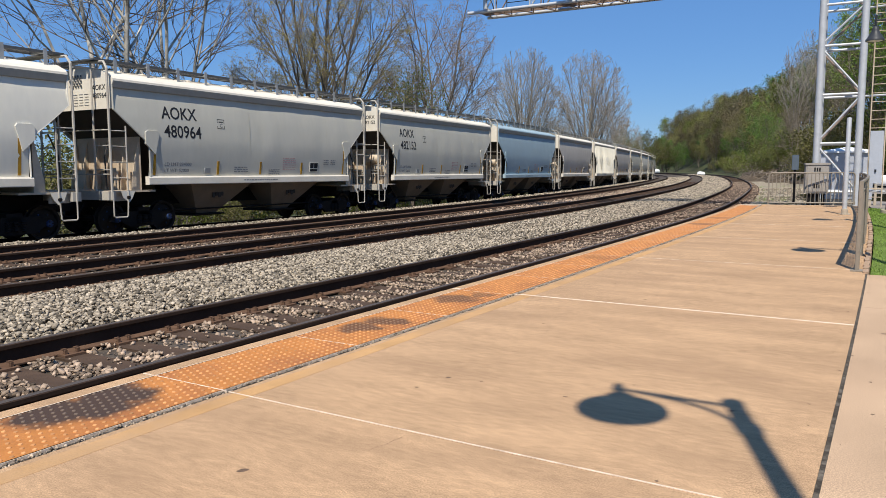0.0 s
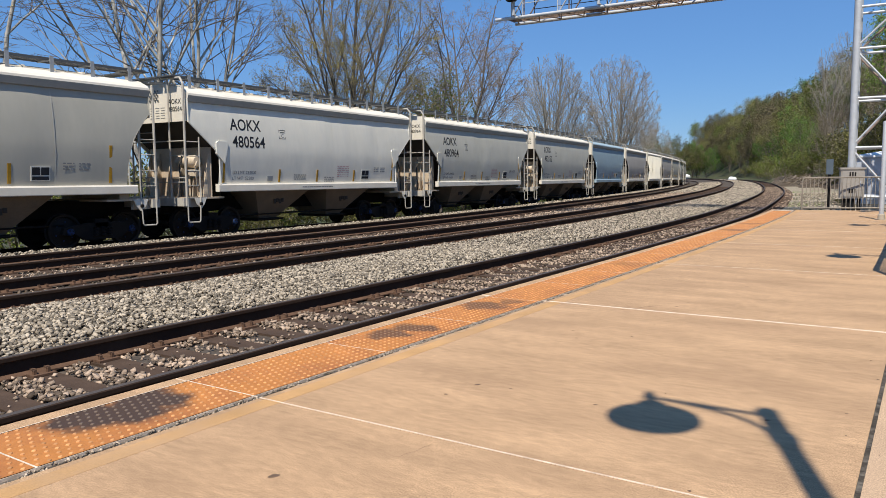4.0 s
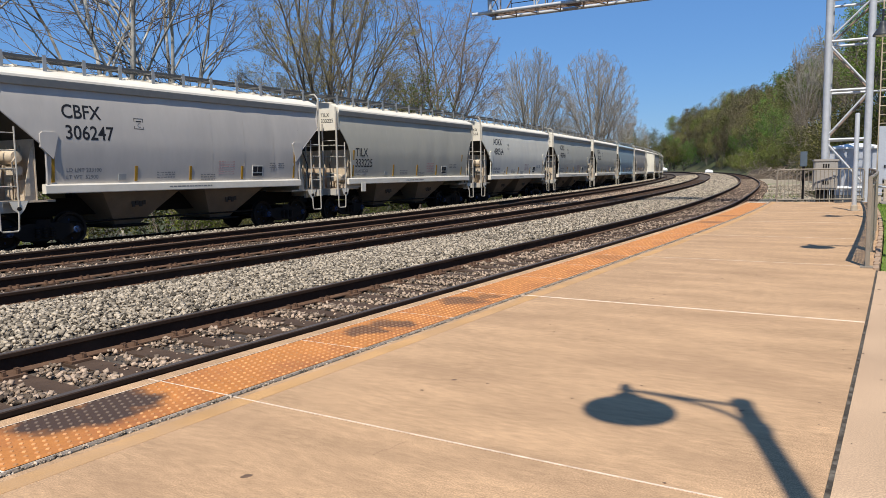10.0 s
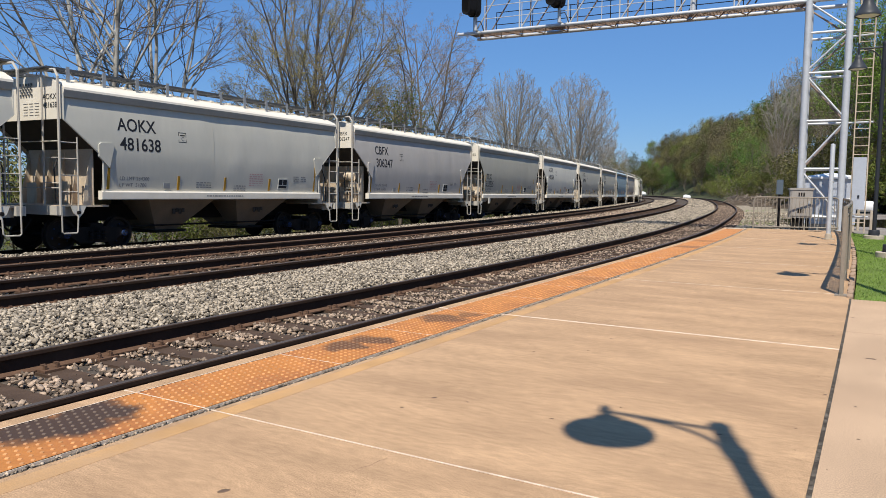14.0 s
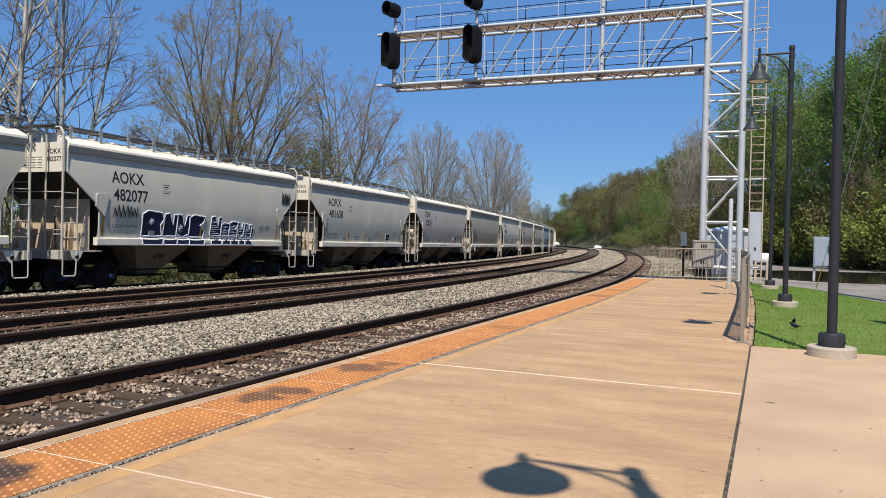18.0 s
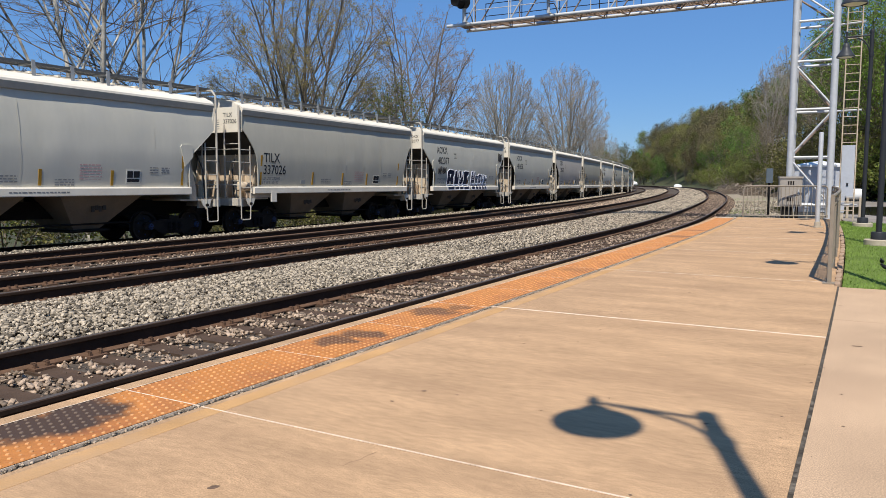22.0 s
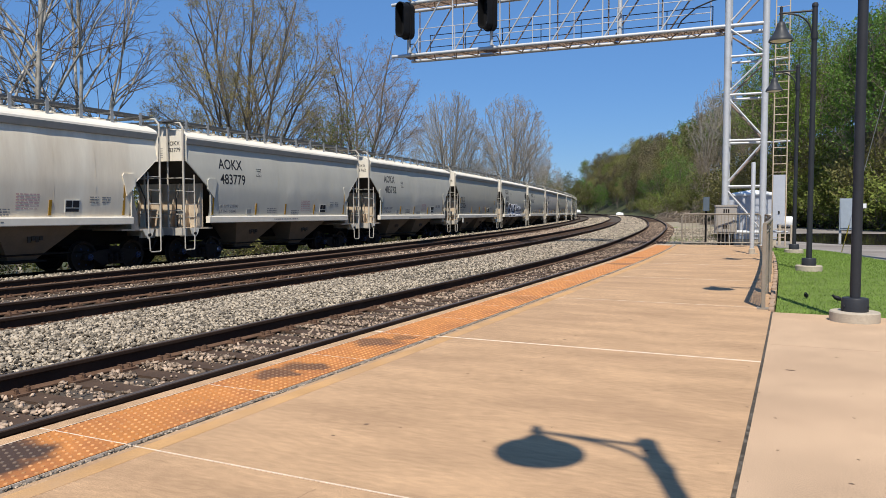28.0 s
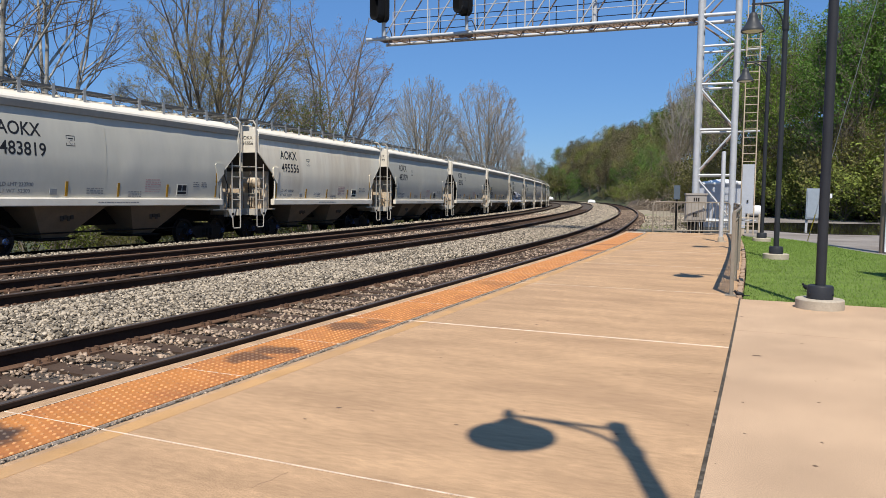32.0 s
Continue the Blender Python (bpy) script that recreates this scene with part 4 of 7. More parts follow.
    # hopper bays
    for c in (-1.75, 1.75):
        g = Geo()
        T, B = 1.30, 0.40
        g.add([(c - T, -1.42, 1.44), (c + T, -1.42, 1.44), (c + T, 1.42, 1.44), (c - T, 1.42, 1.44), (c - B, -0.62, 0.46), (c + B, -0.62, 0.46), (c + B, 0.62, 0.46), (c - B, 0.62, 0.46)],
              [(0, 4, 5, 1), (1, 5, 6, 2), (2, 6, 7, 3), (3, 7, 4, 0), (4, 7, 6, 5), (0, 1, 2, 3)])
        bay = part("hopper_bay", g, M_BELLY, car, "dusty sloping hopper bay, browned for the shade under the car")
        g = Geo().box(c - 0.52, c + 0.52, -0.7, 0.7, 0.38, 0.47, cut=0.02)
        g.tube([(c - 0.62, -0.78, 0.43), (c + 0.62, -0.78, 0.43)], 0.03, 6)
        part("outlet_gate", g, M_TRUCK, bay)
        g = Geo()
        for k in range(4):
            a = Vector((c - 0.22 + k * 0.12, -1.17 + 0.0 * k, 1.08 + (k % 2) * 0.05))
            g.box(a.x, a.x + 0.10, -1.18, -1.16, a.z - 0.11, a.z + 0.05)
        tagged(part("stencil", g, M_SLOPE, bay), kind="stuff")
    g = Geo()
    g.box(-6.0, 6.0, -0.2, 0.2, 0.78, 1.25)
    g.box(-3.1, -0.45, -0.16, 0.16, 1.2, 1.45)
    g.box(0.45, 3.1, -0.16, 0.16, 1.2, 1.45)
    g.tube([(-3.6, -0.75, 0.62), (3.6, -0.75, 0.62)], 0.03, 6)
    part("centre_sill", g, M_TRUCK, car)
    # ends: floor, end sill, ladders, steps, coupler
    for e in (-1, 1):
        def bx(g, a, b, y0, y1, z0, z1, cut=0.0):
            g.box(min(e * a, e * b), max(e * a, e * b), y0, y1, z0, z1, cut=cut)
        g = Geo()
        bx(g, 4.4, 5.95, -1.45, 1.45, 1.22, 1.27)
        part("end_floor", g, M_CREAM, car)
        g = Geo()
        bx(g, 5.75, 6.0, -1.52, 1.52, 1.02, 1.26, 0.01)
        for y in (-1.3, 1.3):
            bx(g, 5.25, 5.8, y - 0.04, y + 0.04, 0.98, 1.26)
        part("end_sill", g, M_RUNG, car)
        for y in (-1.535, 1.505):
            g = Geo()
            g.prism([(e * 5.15, 1.26), (e * 5.60, 1.26), (e * 5.52, 1.06), (e * 5.36, 0.94), (e * 5.25, 1.06)][::(1 if e < 0 else -1)], 0, 0.03, at=Matrix(((1, 0, 0, 0), (0, 0, 1, y), (0, 1, 0, 0), (0, 0, 0, 1))))
            g.lathe([(0.05, -0.012), (0.05, 0.045), (0, 0.045)], 10, 1, Matrix.Translation((e * 5.39, y, 1.08)) @ pose(0, 0, 0, 90, 0, 0))
            part("jacking_bracket", g, [roof_paint, M_TRUCK], car, "white jacking bracket")
        for sgn in (-1, 1):
            g = Geo()
            ztop = 4.74 if kind != "round" else 4.36
            # tall corner post, inner post, side post with rungs
            g.tube([(e * 5.88, sgn * 1.52, 1.02), (e * 5.88, sgn * 1.52, ztop - 0.18), (e * 5.86, sgn * 1.38, ztop), (e * 5.86, sgn * 0.5, ztop + 0.02)] if kind != "round" else [(e * 5.88, sgn * 1.52, 1.02), (e * 5.88, sgn * 1.52, ztop)], 0.036, 6)
            g.tube([(e * 5.88, sgn * 0.86, 1.25), (e * 5.88, sgn * 0.86, ztop if kind != "round" else 3.75)], 0.029, 6)
            g.tube([(e * 5.38, sgn * 1.53, 1.2), (e * 5.38, sgn * 1.53, 3.05)], 0.022, 6)
            for z in (1.62, 2.05, 2.48, 2.9):
                g.tube([(e * 5.88, sgn * 1.53, z), (e * 5.38, sgn * 1.53, z)], 0.014, 5)
            for z in (1.85, 2.5) + ((3.1,) if kind == "round" else ()):
                g.tube([(e * 5.88, sgn * 1.52, z), (e * 5.88, sgn * 0.86, z)], 0.014, 5)
            part("stirrup", Geo().tube([(e * 5.86, sgn * 1.54, 1.24), (e * 5.86, sgn * 1.54, 0.58), (e * 5.82, sgn * 1.54, 0.54), (e * 5.46, sgn * 1.54, 0.54), (e * 5.42, sgn * 1.54, 0.58), (e * 5.38, sgn * 1.54, 1.24)], 0.021, 6), M_RUNG, car)
            part("ladder", g, M_RUNG, car, "pale steel corner ladder")
        g = Geo()
        g.tube([(e * 5.9, -1.5, 2.92), (e * 5.9, 1.5, 2.92)], 0.016, 5)
        g.tube([(e * 5.9, -1.5, 1.72), (e * 5.9, 1.5, 1.72)], 0.016, 5)
        part("hand_rail", g, M_RUNG, car)
        g = Geo()
        bx(g, 5.9, 6.36, -0.12, 0.12, 0.76, 0.98, 0.03)
        bx(g, 6.2, 6.44, -0.18, 0.13, 0.70, 1.02, 0.05)
        g.tube([(e * 5.95, -0.4, 0.9), (e * 6.15, -0.42, 0.62), (e * 6.38, -0.3, 0.55)], 0.03, 6)
        part("coupler", g, M_TRUCK, car)
    if kind != "round" and tank:
        g = Geo()
        g.lathe([(0, -0.42), (0.14, -0.41), (0.19, -0.34), (0.19, 0.34), (0.14, 0.41), (0, 0.42)], 14, at=Matrix.Translation((-5.15, -0.75, 2.34)) @ pose(0, 0, 0, 90, 0, 0))
        part("air_reservoir", g, M_CREAM, car, "cream air reservoir", smooth=40)
        g = Geo()
        g.tube([(-5.2, -1.2, 2.34), (-5.35, -1.3, 2.2), (-5.3, -1.3, 1.6), (-5.2, -1.2, 1.3)], 0.02, 6)
        g.box(-5.35, -5.05, -1.25, -0.95, 1.9, 2.1, cut=0.03)
        part("brake_pipe", g, M_CREAM, car)
    elif kind == "round":
        g = Geo()
        g.lathe([(0, -0.36), (0.12, -0.35), (0.17, -0.28), (0.17, 0.28), (0.12, 0.35), (0, 0.36)], 14, at=Matrix.Translation((-5.25, -1.15, 1.66)) @ pose(0, 0, 0, 0, 90, 0))
        part("brake_cylinder", g, M_CREAM, car, "cream brake cylinder on the end floor", smooth=40)
        g = Geo().box(-4.42, -4.1, -1.62, -1.58, 1.12, 1.46, cut=0.02)
        part("jacking_plate", g, roof_paint, car)
        g = Geo().box(-5.3, -4.3, -1.5, -1.2, 1.28, 1.44)
        part("equipment_box", g, M_CREAM, car)
    g = Geo()
    for k in range(9):
        for j in range(5):
            if (k + j) % 2 == 0:
                g.box(-5.79, -5.775, -0.30 + k * 0.06, -0.25 + k * 0.06, 4.12 + j * 0.07, 4.18 + j * 0.07)
    part("mesh_step", g, M_GRATE, car)
    # trucks
    for c in (-4.5, 4.5):
        tr = new("truck")
        tr.parent = car
        tr.matrix_basis = pose(c, 0, 0)
        for sgn in (-1, 1):
            g = Geo()
            ring = [(-1.12, 0.40), (-1.05, 0.56), (-0.72, 0.62), (-0.42, 0.66), (0.42, 0.66), (0.72, 0.62), (1.05, 0.56), (1.12, 0.40), (0.78, 0.40), (0.50, 0.22), (-0.50, 0.22), (-0.78, 0.40)]
            g.prism(ring[::-1], -0.07, 0.07, at=Matrix(((1, 0, 0, 0), (0, 0, 1, sgn * 0.98), (0, 1, 0, 0), (0, 0, 0, 1))))
            part("side_frame", g, M_TRUCK, tr)
            g = Geo()
            for x in (-0.2, 0.0, 0.2):
                g.lathe([(0.075, 0.30 + 0.022 * q) if q % 2 else (0.055, 0.30 + 0.022 * q) for q in range(13)], 8, at=Matrix.Translation((x, sgn * 1.07, 0)))
            part("spring_nest", g, M_TRUCK, tr)
        part("bolster", Geo().box(-0.2, 0.2, -1.05, 1.05, 0.52, 0.76, cut=0.02), M_TRUCK, tr)
        for a in (-0.89, 0.89):
            g = Geo()
            for sgn in (-1, 1):
                turned = Matrix.Translation((0, sgn * 0.74, 0)) @ pose(0, 0, 0, 90 * sgn, 0, 0)
                g.lathe([(0, -0.02), (0.12, -0.03), (0.14, -0.01), (0.36, 0.02), (0.39, -0.05), (0.455, -0.06), (0.457, 0.06), (0.485, 0.065), (0.48, 0.085), (0.38, 0.085), (0.36, 0.04), (0.1, 0.05), (0, 0.05)], 24, 0, turned)
                for q in range(6):
                    g.lathe([(0.03, -0.02), (0.02, -0.035), (0, -0.035)], 6, 1, turned @ Matrix.Translation((0.25 * math.cos(q * 1.047), 0.25 * math.sin(q * 1.047), 0)))
                cap = Matrix.Translation((0, sgn * 0.94, 0)) @ pose(0, 0, 0, 90 * sgn, 0, 0)
                g.lathe([(0.10, 0.12), (0.105, -0.10), (0.085, -0.13), (0.085, -0.145), (0, -0.15)], 14, 1, cap)
                for q in range(3):
                    g.lathe([(0.02, -0.14), (0.018, -0.17), (0, -0.17)], 6, 0, cap @ Matrix.Translation((0.05 * math.cos(q * 2.094), 0.05 * math.sin(q * 2.094), 0)))
            g.tube([(0, -0.9, 0), (0, 0.9, 0)], 0.075, 10)
            part("wheelset", g, [M_WHEEL, M_CAP], tr, at=pose(a, 0, 0.457), smooth=40)
    # reflectors, data panels on the side that the platform sees
    FACE = Matrix(((1, 0, 0, 0), (0, 0, -1, 0), (0, 1, 0, 0), (0, 0, 0, 1)))

    def decal(name, x0, x1, z0, z1, mat, lift_=0.016, label=""):
        zm = (z0 + z1) / 2
        g = Geo()
        g.add([(x0, -side_y(z0) - lift_, z0), (x1, -side_y(z0) - lift_, z0), (x1, -side_y(z1) - lift_, z1), (x0, -side_y(z1) - lift_, z1),
               (x0, -side_y(z0) - lift_ + 0.02, z0), (x1, -side_y(z0) - lift_ + 0.02, z0), (x1, -side_y(z1) - lift_ + 0.02, z1), (x0, -side_y(z1) - lift_ + 0.02, z1)],
              [(0, 1, 2, 3), (0, 4, 5, 1), (1, 5, 6, 2), (2, 6, 7, 3), (3, 7, 4, 0)])
        return part(name, g, mat, car, label)
    ref = [(-4.47, 1.70, 2.62), (-2.05, 1.70, 2.12), (-0.15, 1.70, 2.12), (1.95, 1.70, 2.12), (4.42, 1.70, 2.6)]
    if kind == "round":
        ref = [(-4.86, 1.72, 2.75), (-1.9, 1.72, 2.2), (0.1, 1.72, 2.2), (1.9, 1.72, 2.2), (4.5, 1.72, 2.7)]
    for x, a, b in ref:
        decal("reflector", x - 0.042, x + 0.042, a, b, M_YELLOW, label="yellow reflective strip")
    decal("consolidated_plate", 2.40, 2.88, 1.78, 2.14, M_WHITE, 0.014)
    decal("data_panel", 2.43, 2.62, 1.92, 2.11, M_INK, 0.018)
    decal("data_panel", 2.65, 2.85, 1.92, 2.11, M_INK, 0.018)
    decal("data_panel", 2.43, 2.85, 1.80, 1.89, M_INK, 0.018)
    decal("card_holder", -2.62, -2.38, 1.74, 1.90, M_BRACKET, 0.03)
    g = Geo()
    r2 = random.Random(rng_seed + 5)
    for x0, w_, z0, rows in ((-1.35, 0.62, 1.92, 3), (0.25, 0.55, 1.84, 3), (3.2, 0.3, 2.2, 3), (3.62, 0.3, 2.2, 3), (-1.0, 1.6, 1.51, 1)):
        for k in range(rows):
            z = z0 - k * 0.07
            x = x0
            while x < x0 + w_:
                q = r2.uniform(0.05, 0.14)
                yy = -side_y(max(z, 1.75)) - 0.0095 if z > 1.66 else -1.614
                g.add([(x, yy, z), (min(x + q, x0 + w_), yy, z), (min(x + q, x0 + w_), yy, z + 0.032), (x, yy, z + 0.032)], [(0, 1, 2, 3)])
                x += q + 0.03
    tagged(part("stencil", g, M_STENCIL, car), kind="stuff")
    g = Geo()
    for k in range(6):
        x, z = 0.95, 2.24 - k * 0.075
        while x < 1.6:
            q = r2.uniform(0.06, 0.16)
            g.add([(x, -side_y(z) - 0.0095, z), (min(x + q, 1.62), -side_y(z) - 0.0095, z), (min(x + q, 1.62), -side_y(z) - 0.0095, z + 0.035), (x, -side_y(z) - 0.0095, z + 0.035)], [(0, 1, 2, 3)])
            x += q + 0.03
    tagged(part("warning_print", g, M_RED, car, "faded red warning lines"), kind="stuff")
    return car


def letter_car(car, mark, number, load, tare, kind):
    """Reporting marks and weights on the side, and on the end panel."""
    def put(text, size, x, z, name="lettering", bold=0.0, squeeze=1.0):
        me = lettering(text, size, M_INK if size > 0.2 else M_STENCIL, name, bold=bold)
        h = size * 0.72
        gap = 0.005 if 2.5 < z < 2.6 else 0.0015
        y0, y1 = side_y(z) + gap, side_y(z + h) + gap
        q = math.hypot(h, y0 - y1)
        u, n_ = Vector((0, (y0 - y1) / q, h / q)), Vector((0, -h / q, (y0 - y1) / q))
        part(name, me, None, car, at=Matrix(((squeeze, 0, 0, x), (0, u.y, n_.y, -y0), (0, u.z, n_.z, z), (0, 0, 0, 1))))
    if kind == "round":
        put(mark, 0.46, -4.74, 2.52, bold=0.004, squeeze=0.9)
        put(number, 0.46, -4.76, 2.10, bold=0.004, squeeze=0.9)
        put("LD LMT " + load, 0.14, -4.76, 1.90)
        put("LT WT  " + tare, 0.14, -4.76, 1.76)
    else:
        put(mark, 0.50, -4.17, 3.33, bold=0.007, squeeze=0.9)
        put(number, 0.50, -4.12, 2.80, bold=0.007, squeeze=0.93)
        put("LD LMT " + load, 0.15, -4.12, 1.96)
        put("LT WT  " + tare, 0.15, -4.12, 1.78)
        g = Geo()
        for a, b, c, d in ((-2.06, -1.76, 3.13, 3.15), (-2.06, -1.76, 3.41, 3.43), (-2.06, -2.04, 3.13, 3.43), (-1.78, -1.76, 3.13, 3.43), (-2.0, -1.82, 3.33, 3.36)):
            g.add([(a, -side_y(c) - 0.002, c), (b, -side_y(c) - 0.002, c), (b, -side_y(d) - 0.002, d), (a, -side_y(d) - 0.002, d)], [(0, 1, 2, 3)])
        part("plate_sign", g, M_INK, car)
        put("C", 0.17, -1.96, 3.18)
    for text, z in ((mark, 4.02), (number, 3.80)):
        me = lettering(text, 0.2, M_INK)
        part("lettering", me, None, car, at=Matrix(((0, 0, -1, -5.772), (-1, 0, 0, -0.72), (0, 1, 0, z), (0, 0, 0, 1))))
    g = Geo()
    for k in range(5):
        for j in range(3):
            g.box(-5.772, -5.766, -0.55 + j * 0.24, -0.37 + j * 0.24 - 0.03 * (k % 2), 3.62 + k * 0.075, 3.636 + k * 0.075)
    tagged(part("stencil", g, M_STENCIL, car), kind="stuff")


def spray(car):
    """Two rows of dark block-shaped spray paint with pale outlines along the foot of the side."""
    rng = random.Random(12)
    scratch = Geo()

    def on_side(x, z, out=0.0):
        return (x, -(side_y(z) if z > 1.66 else 1.612) - 0.012 - out, z)

    def shape(x0, w, z0, h, ring, mat=M_NAVY):
        pts = [(x0 + w * a, z0 + h * b) for a, b in ring]
        dense = []
        for (a, b), (c, d) in zip(pts, pts[1:] + pts[:1]):
            dense += [(a + (c - a) * k / 4, b + (d - b) * k / 4) for k in range(4)]
        tips = [on_side(a, b) for a, b in dense]
        mid = on_side(sum(a for a, b in dense) / len(dense), sum(b for a, b in dense) / len(dense))
        n = len(tips)
        g = Geo().add(tips + [mid], [(k, (k + 1) % n, n) for k in range(n)])
        part("spray_paint", g, mat, car, "dark navy spray-painted block shape")
        part("spray_outline", Geo().tube([on_side(a, b, 0.006) for a, b in dense + dense[:1]], 0.021, 4), M_SPRAY, car, "pale outline of the spray paint")

    block = [[(0.0, 0.0), (0.0, 0.95), (0.25, 1.12), (0.9, 1.05), (1.0, 0.75), (0.85, 0.5), (0.95, 0.0), (0.55, -0.02)],
             [(0.0, 0.0), (0.08, 1.0), (0.4, 1.06), (0.7, 0.55), (0.72, 1.0), (1.0, 1.0), (0.98, 0.0), (0.66, 0.0)],
             [(0.0, 0.15), (0.02, 1.05), (0.36, 1.0), (0.6, 0.5), (0.75, 1.02), (1.02, 1.0), (0.98, 0.12), (0.5, -0.03)],
             [(0.02, 0.0), (0.05, 0.4), (0.0, 0.9), (0.3, 1.05), (1.0, 0.98), (0.92, 0.7), (0.7, 0.55), (1.0, 0.3), (0.96, -0.02)]]
    for k, (x0, w) in enumerate(((-2.95, 0.95), (-2.02, 0.66), (-1.38, 0.62), (-0.80, 0.80))):
        shape(x0, w, 1.74, 0.72, block[k])
        shape(x0 - 0.02, w * 0.96, 1.45, 0.25, [(0.02, 0.0), (0.0, 0.9), (0.5, 1.05), (1.0, 0.95), (0.97, 0.0)])
    for k, (x0, w, h) in enumerate(((0.30, 0.62, 0.66), (0.92, 0.5, 0.42), (1.38, 0.5, 0.52), (1.86, 0.42, 0.5), (2.22, 0.5, 0.46))):
        shape(x0, w, 1.80, h, block[(k * 3 + 1) % 4])
        shape(x0 + 0.02, w * 0.94, 1.47, 0.27, [(0.0, 0.0), (0.02, 0.95), (0.5, 0.85), (1.0, 1.0), (0.96, 0.0)])
        for q in range(8):
            z = 1.86 + q * h * 0.115
            scratch.tube([on_side(x0 + rng.uniform(0.02, 0.1), z, 0.008), on_side(x0 + w * rng.uniform(0.5, 0.95), z + rng.uniform(-0.04, 0.05), 0.008)], 0.008, 3)
    for x0, z0, s in ((-2.55, 2.2, 0.1), (-1.22, 2.0, 0.14)):
        lines = Geo()
        for k in range(4):
            a = k * math.pi / 4
            lines.tube([on_side(x0 - s * math.cos(a), z0 - s * math.sin(a), 0.01), on_side(x0 + s * math.cos(a), z0 + s * math.sin(a), 0.01)], 0.012, 3)
        part("spray_star", lines, M_SPRAY, car, "pale sprayed star")
    tagged(part("spray_scratch", scratch, M_SPRAY, car, "pale scratch lines in the spray paint"), kind="stuff")
    tag = Geo()
    for x0, z0, w_, h in ((-4.15, 2.3, 1.0, 0.3), (4.7, 3.15, 0.55, 0.45)):
        pts = [(x0 + w_ * k / 13 + rng.uniform(-0.03, 0.03), -side_y(z0 + 0.2) - 0.028, z0 + (h if k % 2 else 0) + rng.uniform(-0.06, 0.06)) for k in range(14)]
        tag.tube(pts, 0.022, 4)
    part("spray_tag", tag, M_INK, car, "black sprayed scrawl")


CARS = {}


def build_train():
    protos = {
        "grey": (build_car("straight", M_GREY, M_ROOF, M_ROOF, 1, False), "straight"),
        "braked": (build_car("straight", M_GREY, M_ROOF, M_ROOF, 8), "straight"),
        "white": (build_car("straight", M_WHITE, M_ROOF, M_ROOF, 2), "straight"),
        "tan": (build_car("straight", M_TAN, M_ROOF, M_ROOF, 3), "straight"),
        "mid": (build_car("round", M_MID, M_ROOF, M_ROOF, 4), "round"),
        "stain": (build_car("straight", M_STAIN, M_ROOF, M_ROOF, 5), "straight"),
        "blue": (build_car("straight", M_BLUE, M_BLUE, M_ROOF, 6), "straight"),
        "ribbed": (build_car("ribbed", M_WHITE, M_ROOF, M_ROOF, 7), "ribbed"),
    }
    words = {"grey": "light grey two-bay covered hopper car rolling on the far track", "braked": "light grey hopper car with a cream air reservoir on its end", "white": "clean white two-bay covered hopper car in the rolling train",
             "tan": "tan-grey two-bay covered hopper car in the rolling train", "mid": "mid-grey hopper car with rounded end cut-outs, rolling",
             "stain": "white hopper car streaked with rust-brown stains, rolling", "blue": "pale blue-grey covered hopper car in the rolling train",
             "ribbed": "white hopper car with upright side ribs, far up the train"}
    order = [(11, "grey", None), (10, "grey", ("AOKX", "483819", "233700", "52300")), (9, "stain", ("AOKX", "495556", "233000", "53000")), (8, "grey", ("AOKX", "483779", "233700", "52300")),
             (7, "grey", ("AOKX", "483762", "233800", "52200")), (6, "mid", ("TILX", "337026", "232900", "53100")), (5, "grey", ("AOKX", "482077", "234300", "51700")),
             (4, "grey", ("AOKX", "481638", "234300", "51700")), (3, "tan", ("CBFX", "306247", "233100", "52900")), (2, "mid", ("TILX", "333225", "232600", "53400")),
             (1, "white", ("AOKX", "480564", "233800", "52200")), (0, "grey", ("AOKX", "480964", "234000", "52000")), (-1, "braked", ("AOKX", "482152", "234000", "52000")),
             (-2, "blue", None), (-3, "tan", None), (-4, "ribbed", None), (-5, "tan", None), (-6, "grey", None), (-7, "white", None), (-8, "grey", None), (-9, "grey", None)]
    used = set()
    for i, look_, marks in order:
        proto, kind = protos[look_]
        if look_ in used:
            car = copy_thing(PRISTINE[look_], Matrix())
        else:
            used.add(look_)
            PRISTINE[look_] = copy_thing(proto, Matrix())
            car = proto
        tagged(car, words[look_] if i != 5 else "light grey covered hopper car with navy spray paint", "railcar", "cars of the train")
        CARS[i] = car
        if marks:
            letter_car(car, *marks, kind)
        if i == 5:
            spray(car)
    for p in PRISTINE.values():
        for o in (*p.children_recursive, p):
            bpy.data.objects.remove(o)


PRISTINE = {}
build_train()


def run_of(t):
    """How far the train has rolled."""
    return float(np.polynomial.chebyshev.chebval((t - 16) / 16, [73.22098, 63.02105, 2.69164, 0.11761, -0.11939, 0.19126]))


def car_pose(i, t):
    s = run_of(t) - LEN * i + 5.85
    a, b = on(TRAIN, s - 4.5, 1.5), on(TRAIN, s + 4.5, 1.5)
    za, zb = train_z(s - 4.5), train_z(s + 4.5)
    yaw = math.degrees(math.atan2(b[1] - a[1], b[0] - a[0]))
    return pose((a[0] + b[0]) / 2, (a[1] + b[1]) / 2, (za + zb) / 2, 0, -math.degrees(math.atan2(zb - za, 9.0)), yaw)

